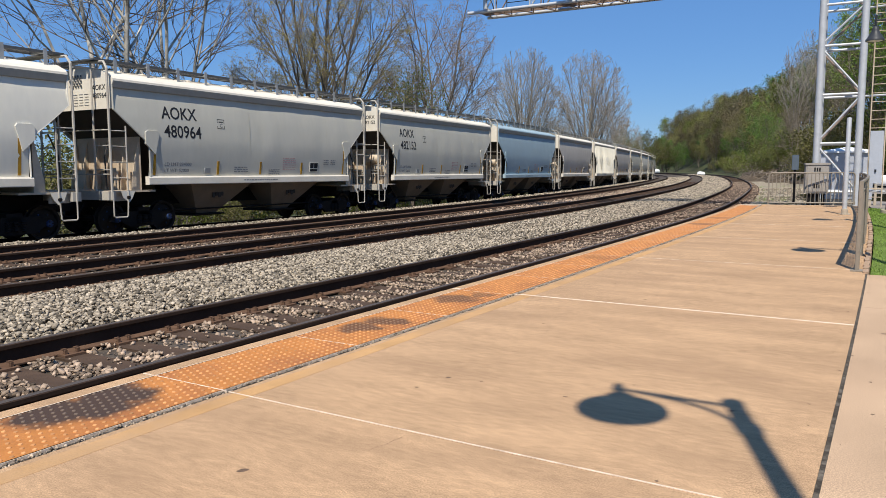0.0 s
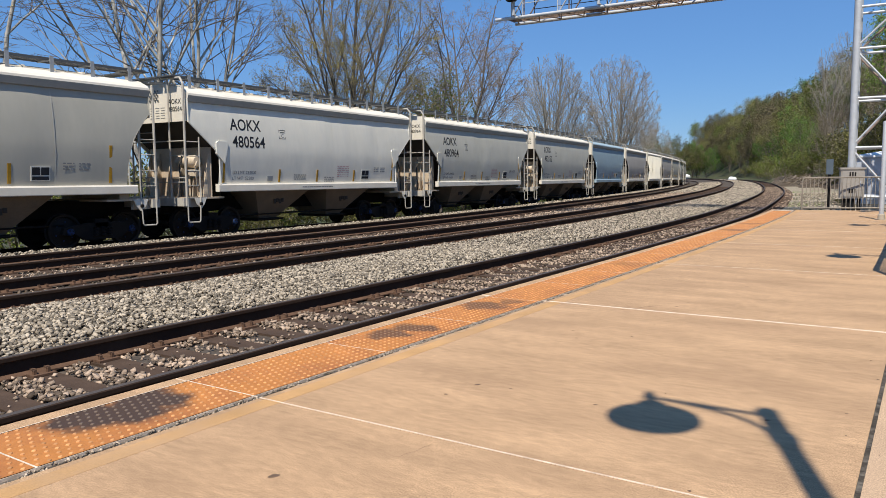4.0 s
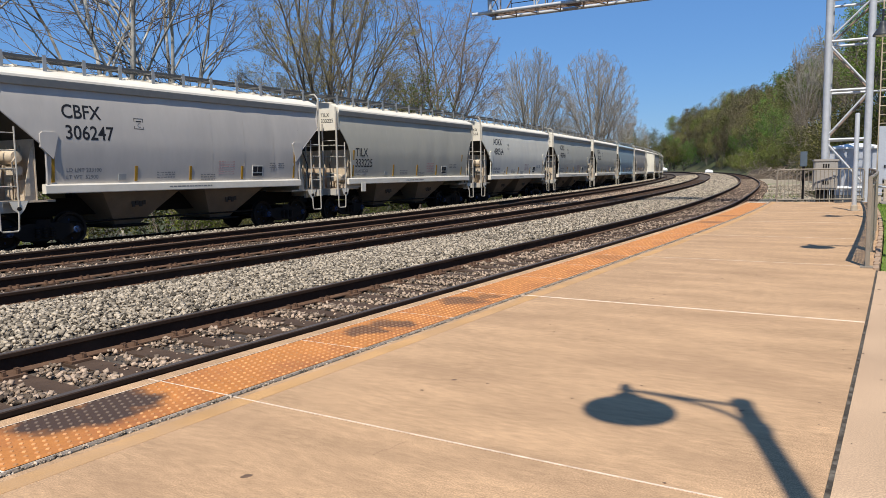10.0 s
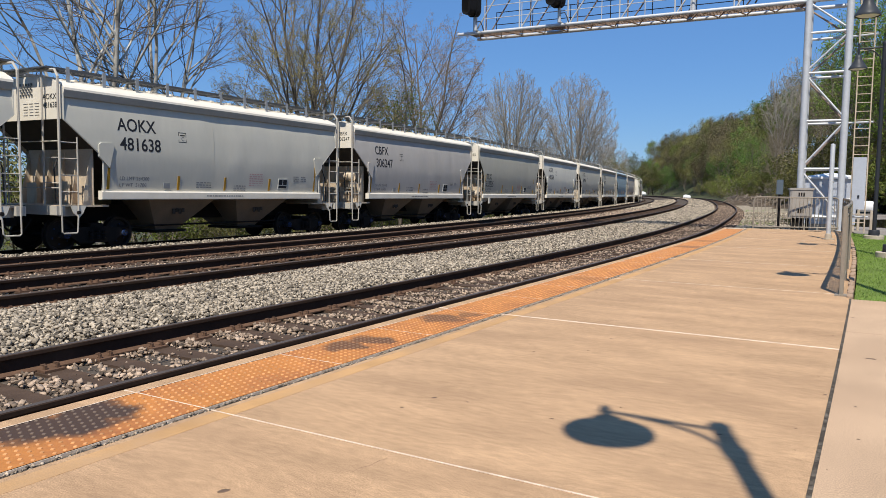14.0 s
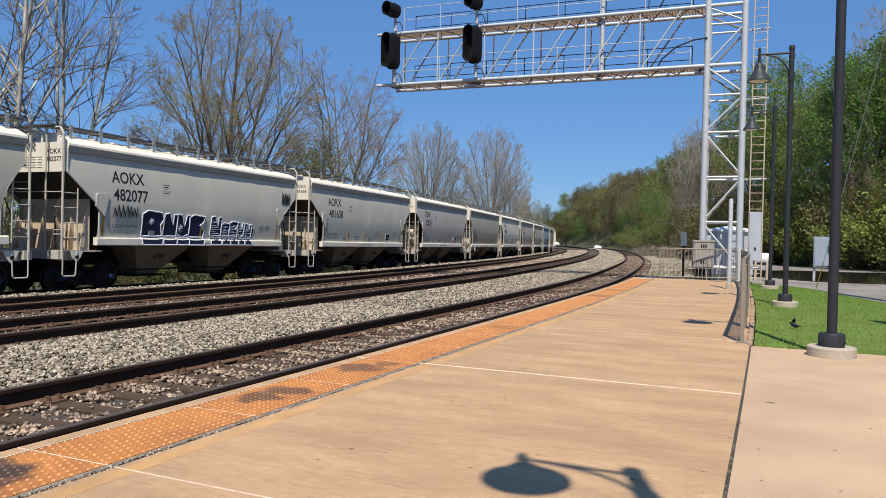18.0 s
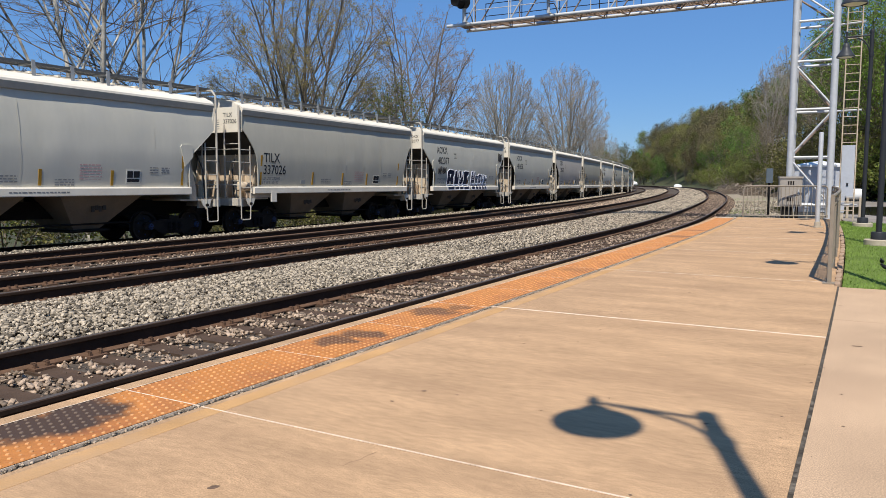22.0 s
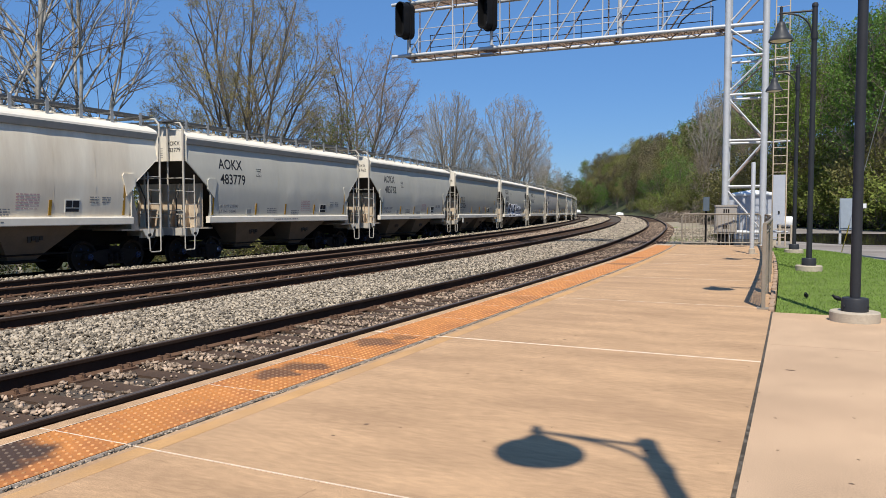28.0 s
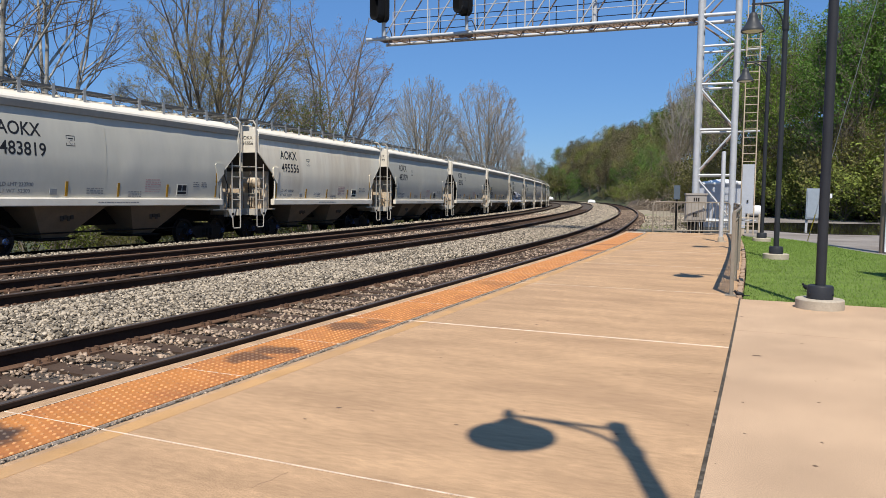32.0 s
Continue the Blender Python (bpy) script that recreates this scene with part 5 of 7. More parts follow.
# ---------- platform furniture ----------
M_SIGNAL = material("matt_black_signal", (0.008, 0.008, 0.009), 0.6, vary=0.2, scale=6, fine=40, bump=0.02)
M_BLACK = material("black_powder_coat", (0.028, 0.030, 0.035), 0.5, vary=0.15, scale=4, fine=40, bump=0.05)
M_SHADE = material("dark_grey_shade", (0.040, 0.043, 0.048), 0.45, vary=0.15, scale=5, bump=0.03)
M_CONC = material("grey_concrete_foot", (0.42, 0.36, 0.28), 0.9, vary=0.2, scale=5, fine=50, bump=0.3, dirt_shade=(0.25, 0.21, 0.16), dirt_shade_amount=0.6)
M_GALV = material("galvanised_steel", (0.50, 0.51, 0.52), 0.55, metal=0.25, vary=0.1, scale=5, fine=30, bump=0.03)
M_LACE = material("weathered_lacing", (0.30, 0.22, 0.17), 0.7, metal=0.2, vary=0.25, scale=6)
M_FENCE = material("dull_bronze_railing", (0.27, 0.23, 0.18), 0.6, metal=0.2, vary=0.15, scale=6)
M_CAB = material("beige_grey_cabinet", (0.33, 0.30, 0.265), 0.6, vary=0.08, scale=3, fine=30, bump=0.03, dirt_shade=(0.25, 0.22, 0.18), dirt_shade_amount=0.4)
M_HUT = material("bare_aluminium", (0.50, 0.52, 0.56), 0.5, metal=0.35, vary=0.08, scale=1.5, fine=20, bump=0.03)
M_BRICK = material("tan_edging_block", (0.36, 0.25, 0.17), 0.9, vary=0.2, scale=8, fine=50, bump=0.4, island=0.2)
M_WOOD = material("weathered_pole_wood", (0.24, 0.18, 0.13), 0.9, vary=0.25, scale=3, fine=30, bump=0.4, stretch=(1, 1, 0.1))
M_BOX = material("blue_grey_box_paint", (0.30, 0.345, 0.39), 0.6, vary=0.1, scale=4, fine=30, bump=0.02)
M_SLATE = material("slate_sign_back", (0.10, 0.125, 0.15), 0.6, vary=0.15, scale=5)
M_PLAIN = material("white_enamel", (0.75, 0.75, 0.74), 0.5, vary=0.06, scale=4)
M_AMBER = material("yellow_guy_guard", (0.55, 0.42, 0.03), 0.6, vary=0.1, scale=6)
M_BIRD = material("black_plumage", (0.014, 0.014, 0.018), 0.5, vary=0.2, scale=20)


def build_lamp():
    """A bell-shaded post lamp; its arm reaches along +x."""
    lamp = thing("post_lamp", "tall black steel post lamp with a bell-shaped shade", "lamp", group="lamps along the platform")
    g = Geo()
    g.lathe([(0.255, -0.3), (0.255, 0.10), (0.245, 0.112), (0, 0.112)], 32)
    part("footing", g, M_CONC, lamp, "round concrete footing", smooth=35)
    g = Geo()
    g.lathe([(0.138, 0.105), (0.138, 0.245), (0.128, 0.262), (0.07, 0.265), (0, 0.265)], 28)
    for a in (0.6, 2.7, 4.8):
        g.lathe([(0.016, 0), (0.016, 0.012), (0, 0.014)], 8, at=Matrix.Translation((0.134 * math.cos(a), 0.134 * math.sin(a), 0.17)) @ pose(0, 0, 0, 0, 90, math.degrees(a)))
    part("base_cover", g, M_BLACK, lamp, smooth=35)
    g = Geo()
    g.lathe([(0.054, 0.26), (0.053, 2.5), (0.052, 5.34), (0.060, 5.345), (0.060, 5.39), (0.05, 5.42), (0, 5.44)], 20)
    part("pole", g, M_BLACK, lamp, smooth=35)
    g = Geo()
    g.tube([(0.04, 0, 5.27), (0.66, 0, 5.27)], 0.022, 8)
    g.tube([(0.05, 0, 4.78)] + [(0.5 - 0.45 * math.cos(a), 0, 4.80 + 0.45 * math.sin(a)) for a in (0.2, 0.5, 0.8, 1.1, 1.4, 1.57)], 0.018, 8)
    g.lathe([(0.066, 4.7), (0.066, 4.84)], 14)
    g.tube([(0.62, 0, 5.03), (0.62, 0, 5.36)], 0.028, 10)
    g.lathe([(0.0, 5.42), (0.03, 5.40), (0.028, 5.34)], 10, at=Matrix.Translation((0.62, 0, 0)))
    part("arm", g, M_BLACK, lamp, smooth=40)
    g = Geo()
    bell = [(0.045, 5.10), (0.085, 5.07), (0.10, 5.0), (0.115, 4.95), (0.155, 4.88), (0.21, 4.80), (0.245, 4.755), (0.255, 4.73), (0.255, 4.705), (0.24, 4.705), (0.235, 4.74), (0.2, 4.79), (0.10, 4.93), (0.0, 4.94)]
    g.lathe([(r * 0.92, z) for r, z in bell], 28, at=Matrix.Translation((0.62, 0, 0)))
    part("shade", g, M_SHADE, lamp, "dark bell-shaped lamp shade", smooth=40)
    g = Geo()
    g.lathe([(0.21, 4.725), (0.15, 4.70), (0.0, 4.69)], 20, at=Matrix.Translation((0.62, 0, 0)))
    part("lens", g, M_PLAIN, lamp, smooth=60)
    return lamp


_lamp = build_lamp()
LAMPS = [(0.80, 0.32, -0.01), (5.43, 7.68, 0.0), (9.06, 14.28, -0.02), (12.42, 20.32, -0.04)]
for i, (x, y, z) in enumerate(LAMPS):
    m = pose(x, y, z, 0, 0, math.degrees(HEAD) + 180 + 2 * i)
    if i == 0:
        _lamp.matrix_basis = m
    else:
        copy_thing(_lamp, m)


def build_railings():
    rail = thing("platform_railing", "dull bronze picket railing along the platform's lawn side", "railing")
    s0, s1, o = 10.0, 26.3, -4.975
    n = 9
    for i in range(n + 1):
        s = s0 + (s1 - s0) * i / n
        part("post", Geo().box(-0.025, 0.025, -0.025, 0.025, 0, 1.05, cut=0.006), M_FENCE, rail, at=lift(s, o))
    for z, r in ((1.06, 0.024), (0.14, 0.016), (0.94, 0.014)):
        g = Geo()
        pts = [(*on(MAIN, s0 + (s1 - s0) * i / 24, o)[:2], z) for i in range(25)]
        g.tube(pts, r, 8)
        part("rail", g, M_FENCE, rail, smooth=40)
    pk = Geo().box(-0.009, 0.009, -0.009, 0.009, 0.14, 0.95).mesh("picket", M_FENCE)
    s = s0 + 0.11
    while s < s1:
        part("picket", pk, None, rail, at=lift(s, o))
        s += 0.115
    part("base_plate", Geo().box(-0.09, 0.09, -0.07, 0.07, 0, 0.015), M_FENCE, rail, at=lift(s0, o))
    # fence across the platform's end
    fence = thing("end_fence", "dull bronze picket fence across the platform's end", "fence")
    a, b = Vector((11.12, 25.07, 0)), Vector((13.82, 24.665, 0))
    d = (b - a).normalized()
    ang = math.degrees(math.atan2(d.y, d.x))
    W = (b - a).length
    base = pose(a.x, a.y, 0, 0, 0, ang)
    fence.matrix_basis = base
    g = Geo()
    g.tube([(0, 0, 0.1), (0, 0, 0.97), (0.03, 0, 1.04), (0.1, 0, 1.07), (W - 0.1, 0, 1.07), (W - 0.03, 0, 1.04), (W, 0, 0.97), (W, 0, 0.1), (W - 0.05, 0, 0.06), (0.05, 0, 0.06), (0, 0, 0.1)], 0.024, 8)
    part("frame", g, M_FENCE, fence, smooth=40)
    for i in range(1, 22):
        part("picket", Geo().box(-0.008, 0.008, -0.008, 0.008, 0.06, 1.06).mesh("picket", M_FENCE), None, fence, at=pose(W * i / 22, 0, 0))
    for x in (0.0, W):
        part("foot", Geo().box(x - 0.03, x + 0.03, -0.03, 0.03, 0.0, 0.1), M_FENCE, fence)
    # edging blocks between platform and lawn
    edge = thing("edging", "row of tan edging blocks along the lawn", "edging", kind="structure")
    rng = random.Random(4)
    blocks = [Geo().box(-0.145, 0.145, -0.03, 0.03, -0.2, h, cut=0.015).mesh("block", M_BRICK) for h in (0.02, 0.03, 0.04)]
    s = 9.95
    while s < 26:
        part("block", rng.choice(blocks), None, edge, at=lift(s, -5.065 + rng.uniform(-0.01, 0.01), 0, turn=rng.uniform(-3, 3)))
        s += 0.305


build_railings()

# slim post near the platform's end
_p = thing("steel_post", "slim galvanised steel post on a bolted base", "post", at=pose(10.66, 19.46, 0))
part("pole", Geo().lathe([(0.058, 0.1), (0.058, 2.50), (0.05, 2.53), (0, 2.54)], 14), M_GALV, _p, smooth=40)
part("base", Geo().box(-0.12, 0.12, -0.12, 0.12, 0, 0.03, cut=0.02).lathe([(0.085, 0.03), (0.08, 0.14), (0.06, 0.16)], 12), M_CONC, _p)


# ---------- signal bridge ----------
TW = Matrix(((-0.874, 0.486, 0, 13.1), (0.486, 0.874, 0, 25.88), (0, 0, 1, -0.25), (0, 0, 0, 1)))


def build_bridge():
    """Local axes: x along the span over the tracks, y along the line, z up."""
    br = thing("signal_bridge", "galvanised cantilever signal bridge over the tracks", "signal bridge", at=TW)
    D, W = 1.25, 1.27
    ztop = 10.55
    for x in (0.0, -W):
        for y in (0.0, D):
            g = Geo().tube([(x, y, 0), (x, y, ztop)], 0.115, 14)
            g.lathe([(0.115, ztop), (0.06, ztop + 0.06), (0, ztop + 0.08)], 14, at=Matrix.Translation((x, y, 0)))
            part("leg", g, M_GALV, br, smooth=40)
            part("leg_foot", Geo().box(x - 0.3, x + 0.3, y - 0.3, y + 0.3, -0.3, 0.06, cut=0.03), M_CONC, br)
    lev = [0.65, 2.32, 3.98, 5.63, 7.0, 8.1, 9.6, 10.3]
    for y in (0.0, D):
        for z in lev:
            part("brace", Geo().tube([(0.04, y, z), (-W - 0.04, y, z)], 0.045, 8), M_GALV, br, smooth=40)
        for k in range(len(lev) - 1):
            a, b = (0, -W) if k % 2 else (-W, 0)
            part("brace", Geo().tube([(a, y, lev[k] + 0.06), (b, y, lev[k + 1] - 0.06)], 0.034, 8), M_GALV if y == 0 else M_LACE, br, smooth=40)
    for x in (0.0, -W):
        for z in lev:
            part("brace", Geo().tube([(x, 0, z), (x, D, z)], 0.04, 8), M_GALV, br, smooth=40)
        for k in range(len(lev) - 1):
            part("brace", Geo().tube([(x, 0 if k % 2 else D, lev[k]), (x, D if k % 2 else 0, lev[k + 1])], 0.03, 6), M_LACE, br, smooth=40)
    X = 13.25
    Z1, Z2_ = 8.1, 10.3
    for z in (Z1, Z2_):
        for y in (0.0, D):
            part("chord", Geo().tube([(-W - 0.1, y, z), (X + (0.35 if y == 0 else 0.0), y, z)], 0.072, 12), M_GALV, br, smooth=40)
        n = 26
        for k in range(n):
            x0, x1 = 0.15 + (X - 0.3) * k / n, 0.15 + (X - 0.3) * (k + 1) / n
            part("lacing_bar", Geo().tube([(x0, 0 if k % 2 else D, z), (x1, D if k % 2 else 0, z)], 0.026, 6), M_LACE, br)
        g = Geo()
        for k in range(12):
            y = 0.2 + k * 0.077
            g.box(0.0, X, y - 0.004, y + 0.004, z + 0.04, z + 0.08)
        k = 0.0
        while k < X:
            g.box(k, k + 0.02, 0.2, 1.05, z + 0.045, z + 0.075)
            k += 0.12
        part("walkway", g, M_LACE, br, "rusty walkway grating")
        for y in (0.0, D):
            for h in (0.55, 1.07):
                part("hand_rail", Geo().tube([(0.6, y, z + h), (12.35, y, z + h)], 0.017, 6), M_GALV if y == 0 else M_TRUCK, br, smooth=40)
            for k in range(8):
                x = 0.6 + 11.75 * k / 7
                part("rail_post", Geo().tube([(x, y, z), (x, y, z + 1.09)], 0.018, 6), M_GALV if y == 0 else M_TRUCK, br, smooth=40)
    for y in (0.0, D):
        for k in range(6):
            x0 = 0.9 + k * 2.08
            part("brace", Geo().tube([(x0, y, Z2_), (x0 + 1.5, y, Z1)], 0.032, 8), M_GALV if y == 0 else M_LACE, br, smooth=40)
            part("brace", Geo().tube([(x0 + 1.55, y, Z1), (x0 + 1.55, y, Z2_)], 0.03, 8), M_GALV if y == 0 else M_LACE, br, smooth=40)
    part("mast", Geo().tube([(3.9, 0.2, Z1), (3.9, 0.2, Z2_ + 1.6)], 0.085, 12), M_GALV, br, smooth=40)
    # cable runs
    for z in (Z1, Z2_):
        g = Geo().tube([(0.0, -0.12, z + 1.0), (0.5, -0.12, z + 0.95), (1.1, -0.1, z + 0.75), (1.6, -0.05, z + 0.35), (1.75, 0, z + 0.1)], 0.03, 8)
        part("cable", g, M_BLACK, br, "black drooping signal cable", smooth=60)
    # signal heads
    for x in (12.75, 9.05):
        for z, h in ((Z1 + 0.62, 1.5), (Z2_ + 0.62, 0.6)):
            head = new("signal_head")
            head.parent = br
            head.matrix_basis = pose(x, -0.35, z, 0, 0, 16)
            tagged(head, "black hooded railway signal head")
            r = 0.25
            ring = [(r * math.cos(a), h - r + r * math.sin(a)) for a in np.linspace(0, math.pi, 11)] + [(r * math.cos(a), r + r * math.sin(a)) for a in np.linspace(math.pi, 2 * math.pi, 11)]
            up = lambda y: Matrix(((1, 0, 0, 0), (0, 0, 1, y), (0, 1, 0, 0), (0, 0, 0, 1)))
            part("housing", Geo().prism(ring, 0.0, 0.26, at=up(0.0)), M_SIGNAL, head, smooth=30)
            part("backboard", Geo().prism([(p * 1.12, (q - h / 2) * 1.05 + h / 2) for p, q in ring], 0.0, 0.02, at=up(-0.02)), M_SIGNAL, head, smooth=30)
            hood = Geo()
            n = len(ring)
            for y in (-0.02, -0.42):
                for k in (0.98, 0.93):
                    hood.v += [(p * k, y, (q - h / 2) * k + h / 2) for p, q in ring]
            for j in range(n):
                jj = (j + 1) % n
                hood.f += [(j, jj, 2 * n + jj, 2 * n + j), (n + j, 3 * n + j, 3 * n + jj, n + jj), (2 * n + j, 2 * n + jj, 3 * n + jj, 3 * n + j)]
            hood.m = [0] * len(hood.f)
            part("hood", hood, M_SIGNAL, head, smooth=30)
            for i in range(3 if h > 1 else 1):
                part("lens", Geo().lathe([(0.1, 0.0), (0.09, 0.02), (0, 0.03)], 14, at=Matrix.Translation((0, -0.02, h / 2 if h < 1 else 0.32 + i * 0.43)) @ pose(0, 0, 0, 90, 0, 0)), M_SHADE, head, smooth=40)
            part("bracket", Geo().tube([(0, 0.2, -0.55), (0, 0.2, h * 0.5)], 0.07, 8).tube([(0, 0.2, -0.5), (0, 0.5, -0.6)], 0.05, 8), M_GALV, head, smooth=40)
            q = Geo().tube([(-0.05, 0.2, -0.2), (-0.3, 0.15, -0.22), (-0.42, 0.15, -0.42), (-0.45, 0.2, -0.62)], 0.022, 8)
            part("cable", q, M_BLACK, head, smooth=60)
    # access ladder with a locked guard
    lx0, lx1, ly = -1.60, -2.06, 0.98
    for x in (lx0, lx1):
        part("ladder_rail", Geo().tube([(x, ly, 0.1), (x, ly, 11.6)], 0.022, 6), M_CREAM, br, "pale yellowish ladder rail")
    rung = Geo().tube([(lx0, ly, 0), (lx1, ly, 0)], 0.013, 6).mesh("rung", M_CREAM)
    for k in range(37):
        part("rung", rung, None, br, at=pose(0, 0, 0.45 + 0.3 * k))
    for z in (0.65, 3.98, 7.0, 9.6):
        part("ladder_tie", Geo().tube([(-W, D, z), (lx1 - 0.1, ly + 0.05, z)], 0.035, 8), M_GALV, br)
    part("ladder_guard", Geo().box(lx1 + 0.03, lx0 - 0.02, ly - 0.06, ly - 0.03, 0.95, 2.75), M_HUT, br, "white locked climbing guard")
    part("padlock", Geo().box(-1.86, -1.80, ly - 0.09, ly - 0.06, 1.32, 1.42, cut=0.01), M_BLACK, br)


build_bridge()


def build_cabinets():
    # beige cabinet on short legs behind the fence
    c = thing("relay_cabinet", "beige-grey relay cabinet on dark legs behind the fence", "cabinet", at=pose(12.86, 25.33, -0.25, 0, 0, -22))
    part("body", Geo().box(-0.36, 0.36, -0.26, 0.26, 0.62, 1.58, cut=0.015), M_CAB, c)
    part("lid", Geo().box(-0.39, 0.39, -0.29, 0.29, 1.58, 1.645, cut=0.02), M_CAB, c)
    part("door", Geo().box(-0.32, 0.32, -0.285, -0.262, 0.68, 1.54, cut=0.01), M_CAB, c)
    for z in (1.36, 0.80):
        for k in range(3):
            part("vent", Geo().box(-0.1 + k * 0.075, -0.055 + k * 0.075, -0.295, -0.286, z, z + 0.13), M_TRUCK, c)
    part("handle", Geo().box(0.22, 0.25, -0.31, -0.285, 1.02, 1.2), M_GALV, c)
    for k in range(4):
        part("leg", Geo().box(-0.27 + k * 0.15, -0.18 + k * 0.15, -0.16, 0.16, 0.0, 0.62), M_TRUCK, c)
    # aluminium equipment hut
    h = thing("equipment_hut", "bare aluminium signal equipment hut", "hut", at=pose(15.75, 28.75, -0.3, 0, 0, -29))
    part("body", Geo().box(-0.9, 0.9, -0.9, 0.9, 0.35, 2.10, cut=0.02), M_HUT, h)
    g = Geo()
    g.add([(-1.0, -1.0, 2.08), (1.0, -1.0, 2.08), (1.0, 1.0, 2.08), (-1.0, 1.0, 2.08), (-1.0, -1.0, 2.15), (1.0, -1.0, 2.15), (1.0, 1.0, 2.15), (-1.0, 1.0, 2.15), (-0.1, 0, 2.32), (0.1, 0, 2.32)],
          [(3, 2, 1, 0), (0, 1, 5, 4), (1, 2, 6, 5), (2, 3, 7, 6), (3, 0, 4, 7), (4, 5, 9, 8), (6, 7, 8, 9), (5, 6, 9), (7, 4, 8)])
    part("roof", g, M_PLAIN, h, "low white pyramid roof")
    part("door", Geo().box(-0.5, 0.4, -0.93, -0.9, 0.5, 2.05, cut=0.01), M_HUT, h)
    part("hinge_strip", Geo().box(-0.53, -0.5, -0.945, -0.9, 0.5, 2.05), M_GALV, h)
    part("notice", Geo().box(0.52, 0.75, -0.915, -0.9, 1.0, 1.35), M_PLAIN, h)
    q = Geo()
    for k in range(5):
        q.box(0.58, 0.74, -0.922, -0.916, 1.04 + k * 0.06, 1.065 + k * 0.06)
    part("notice_print", q, M_INK, h)
    part("base", Geo().box(-0.88, 0.88, -0.88, 0.88, 0.0, 0.35), M_CONC, h)
    # white gas tank
    t = thing("gas_tank", "white horizontal gas tank behind the signal mast", "tank", at=pose(17.1, 28.6, -0.3, 0, 0, -28) @ Matrix.Diagonal((0.55, 0.55, 0.98, 1)))
    part("shell", Geo().lathe([(0, -0.62), (0.12, -0.6), (0.19, -0.5), (0.215, -0.38), (0.215, 0.38), (0.19, 0.5), (0.12, 0.6), (0, 0.62)], 18, at=Matrix.Translation((0, 0, 1.05)) @ pose(0, 0, 0, 0, 90, 0)), M_PLAIN, t, smooth=40)
    for x in (-0.4, 0.4):
        part("saddle", Geo().box(x - 0.08, x + 0.08, -0.2, 0.2, 0, 0.9), M_CONC, t)
    # meter box in the lot
    b = thing("meter_box", "grey steel electrical box on a stand in the lot", "electrical box", at=pose(21.22, 30.35, -0.65, 0, 0, -34))
    part("body", Geo().box(-0.5, 0.36, -0.2, 0.2, 0.98, 2.35, cut=0.02), M_BOX, b)
    part("door", Geo().box(-0.45, 0.31, -0.225, -0.2, 1.05, 2.28, cut=0.01), M_BOX, b)
    part("stand", Geo().box(-0.5, -0.4, -0.1, 0.1, 0, 0.95).box(0.2, 0.3, -0.1, 0.1, 0, 0.95), M_GALV, b)
    part("meter_arm", Geo().box(0.12, 0.52, -0.42, -0.3, 1.92, 2.12, cut=0.03), M_PLAIN, b)
    part("meter_arm", Geo().box(0.12, 0.36, -0.42, -0.3, 1.1, 1.22, cut=0.03), M_PLAIN, b)
    part("meter_post", Geo().tube([(0.33, -0.36, 0), (0.33, -0.36, 2.0)], 0.05, 8), M_GALV, b)
    # utility pole with a guard at its foot, and its guy wire
    p = thing("utility_pole", "weathered wooden utility pole beside the lot", "pole", at=pose(14.5, 17.85, -0.15))
    part("pole", Geo().lathe([(0.17, -0.2), (0.165, 1.0), (0.135, 9.0), (0, 9.02)], 14), M_WOOD, p, smooth=40)
    part("conduit", Geo().tube([(-0.14, -0.16, 0), (-0.14, -0.16, 1.35)], 0.035, 8), M_PLAIN, p)
    part("meter", Geo().box(-0.22, -0.06, -0.26, -0.12, 1.3, 1.65, cut=0.02), M_CAB, p)
    part("cable", Geo().tube([(-0.06, -0.17, 1.6), (-0.04, -0.15, 4.0), (0.02, -0.15, 8.8)], 0.014, 6), M_BLACK, p)
    gw = thing("guy_wire", "thin steel guy wire with a yellow guard", "wire", at=pose(15.8, 23.1, -0.25))
    part("wire", Geo().tube([(0, 0, 0), (-1.3, -5.2, 8.9)], 0.01, 5), M_GALV, gw)
    part("guard", Geo().tube([(0, 0, 0.02), (-0.14, -0.56, 0.97)], 0.018, 8), M_AMBER, gw, "yellow plastic wire guard")
    # sign on a dark post in the lawn
    s = thing("sign_post", "brown framed notice board post on a dark footing", "sign", at=pose(8.75, 10.35, -0.03, 0, 0, -35))
    part("footing", Geo().lathe([(0.24, -0.1), (0.24, 0.2), (0.2, 0.24), (0, 0.24)], 18), M_SHADE, s, smooth=40)
    part("post", Geo().box(-0.045, 0.045, -0.045, 0.045, 0.2, 2.2, cut=0.01), M_WOOD, s)
    part("board", Geo().box(-0.06, 0.85, -0.03, 0.03, 0.95, 2.1, cut=0.01), M_WOOD, s)
    # small sign on a post beside the line, white marker boulders
    m = thing("trackside_sign", "small dark trackside sign on a post", "sign", at=pose(15.70, 32.8, -0.35, 0, 0, -24))
    part("post", Geo().box(-0.05, 0.05, -0.05, 0.05, 0, 2.0), M_TRUCK, m)
    part("board", Geo().box(-0.14, 0.14, -0.08, -0.05, 1.5, 2.15, cut=0.02), M_SLATE, m)


build_cabinets()


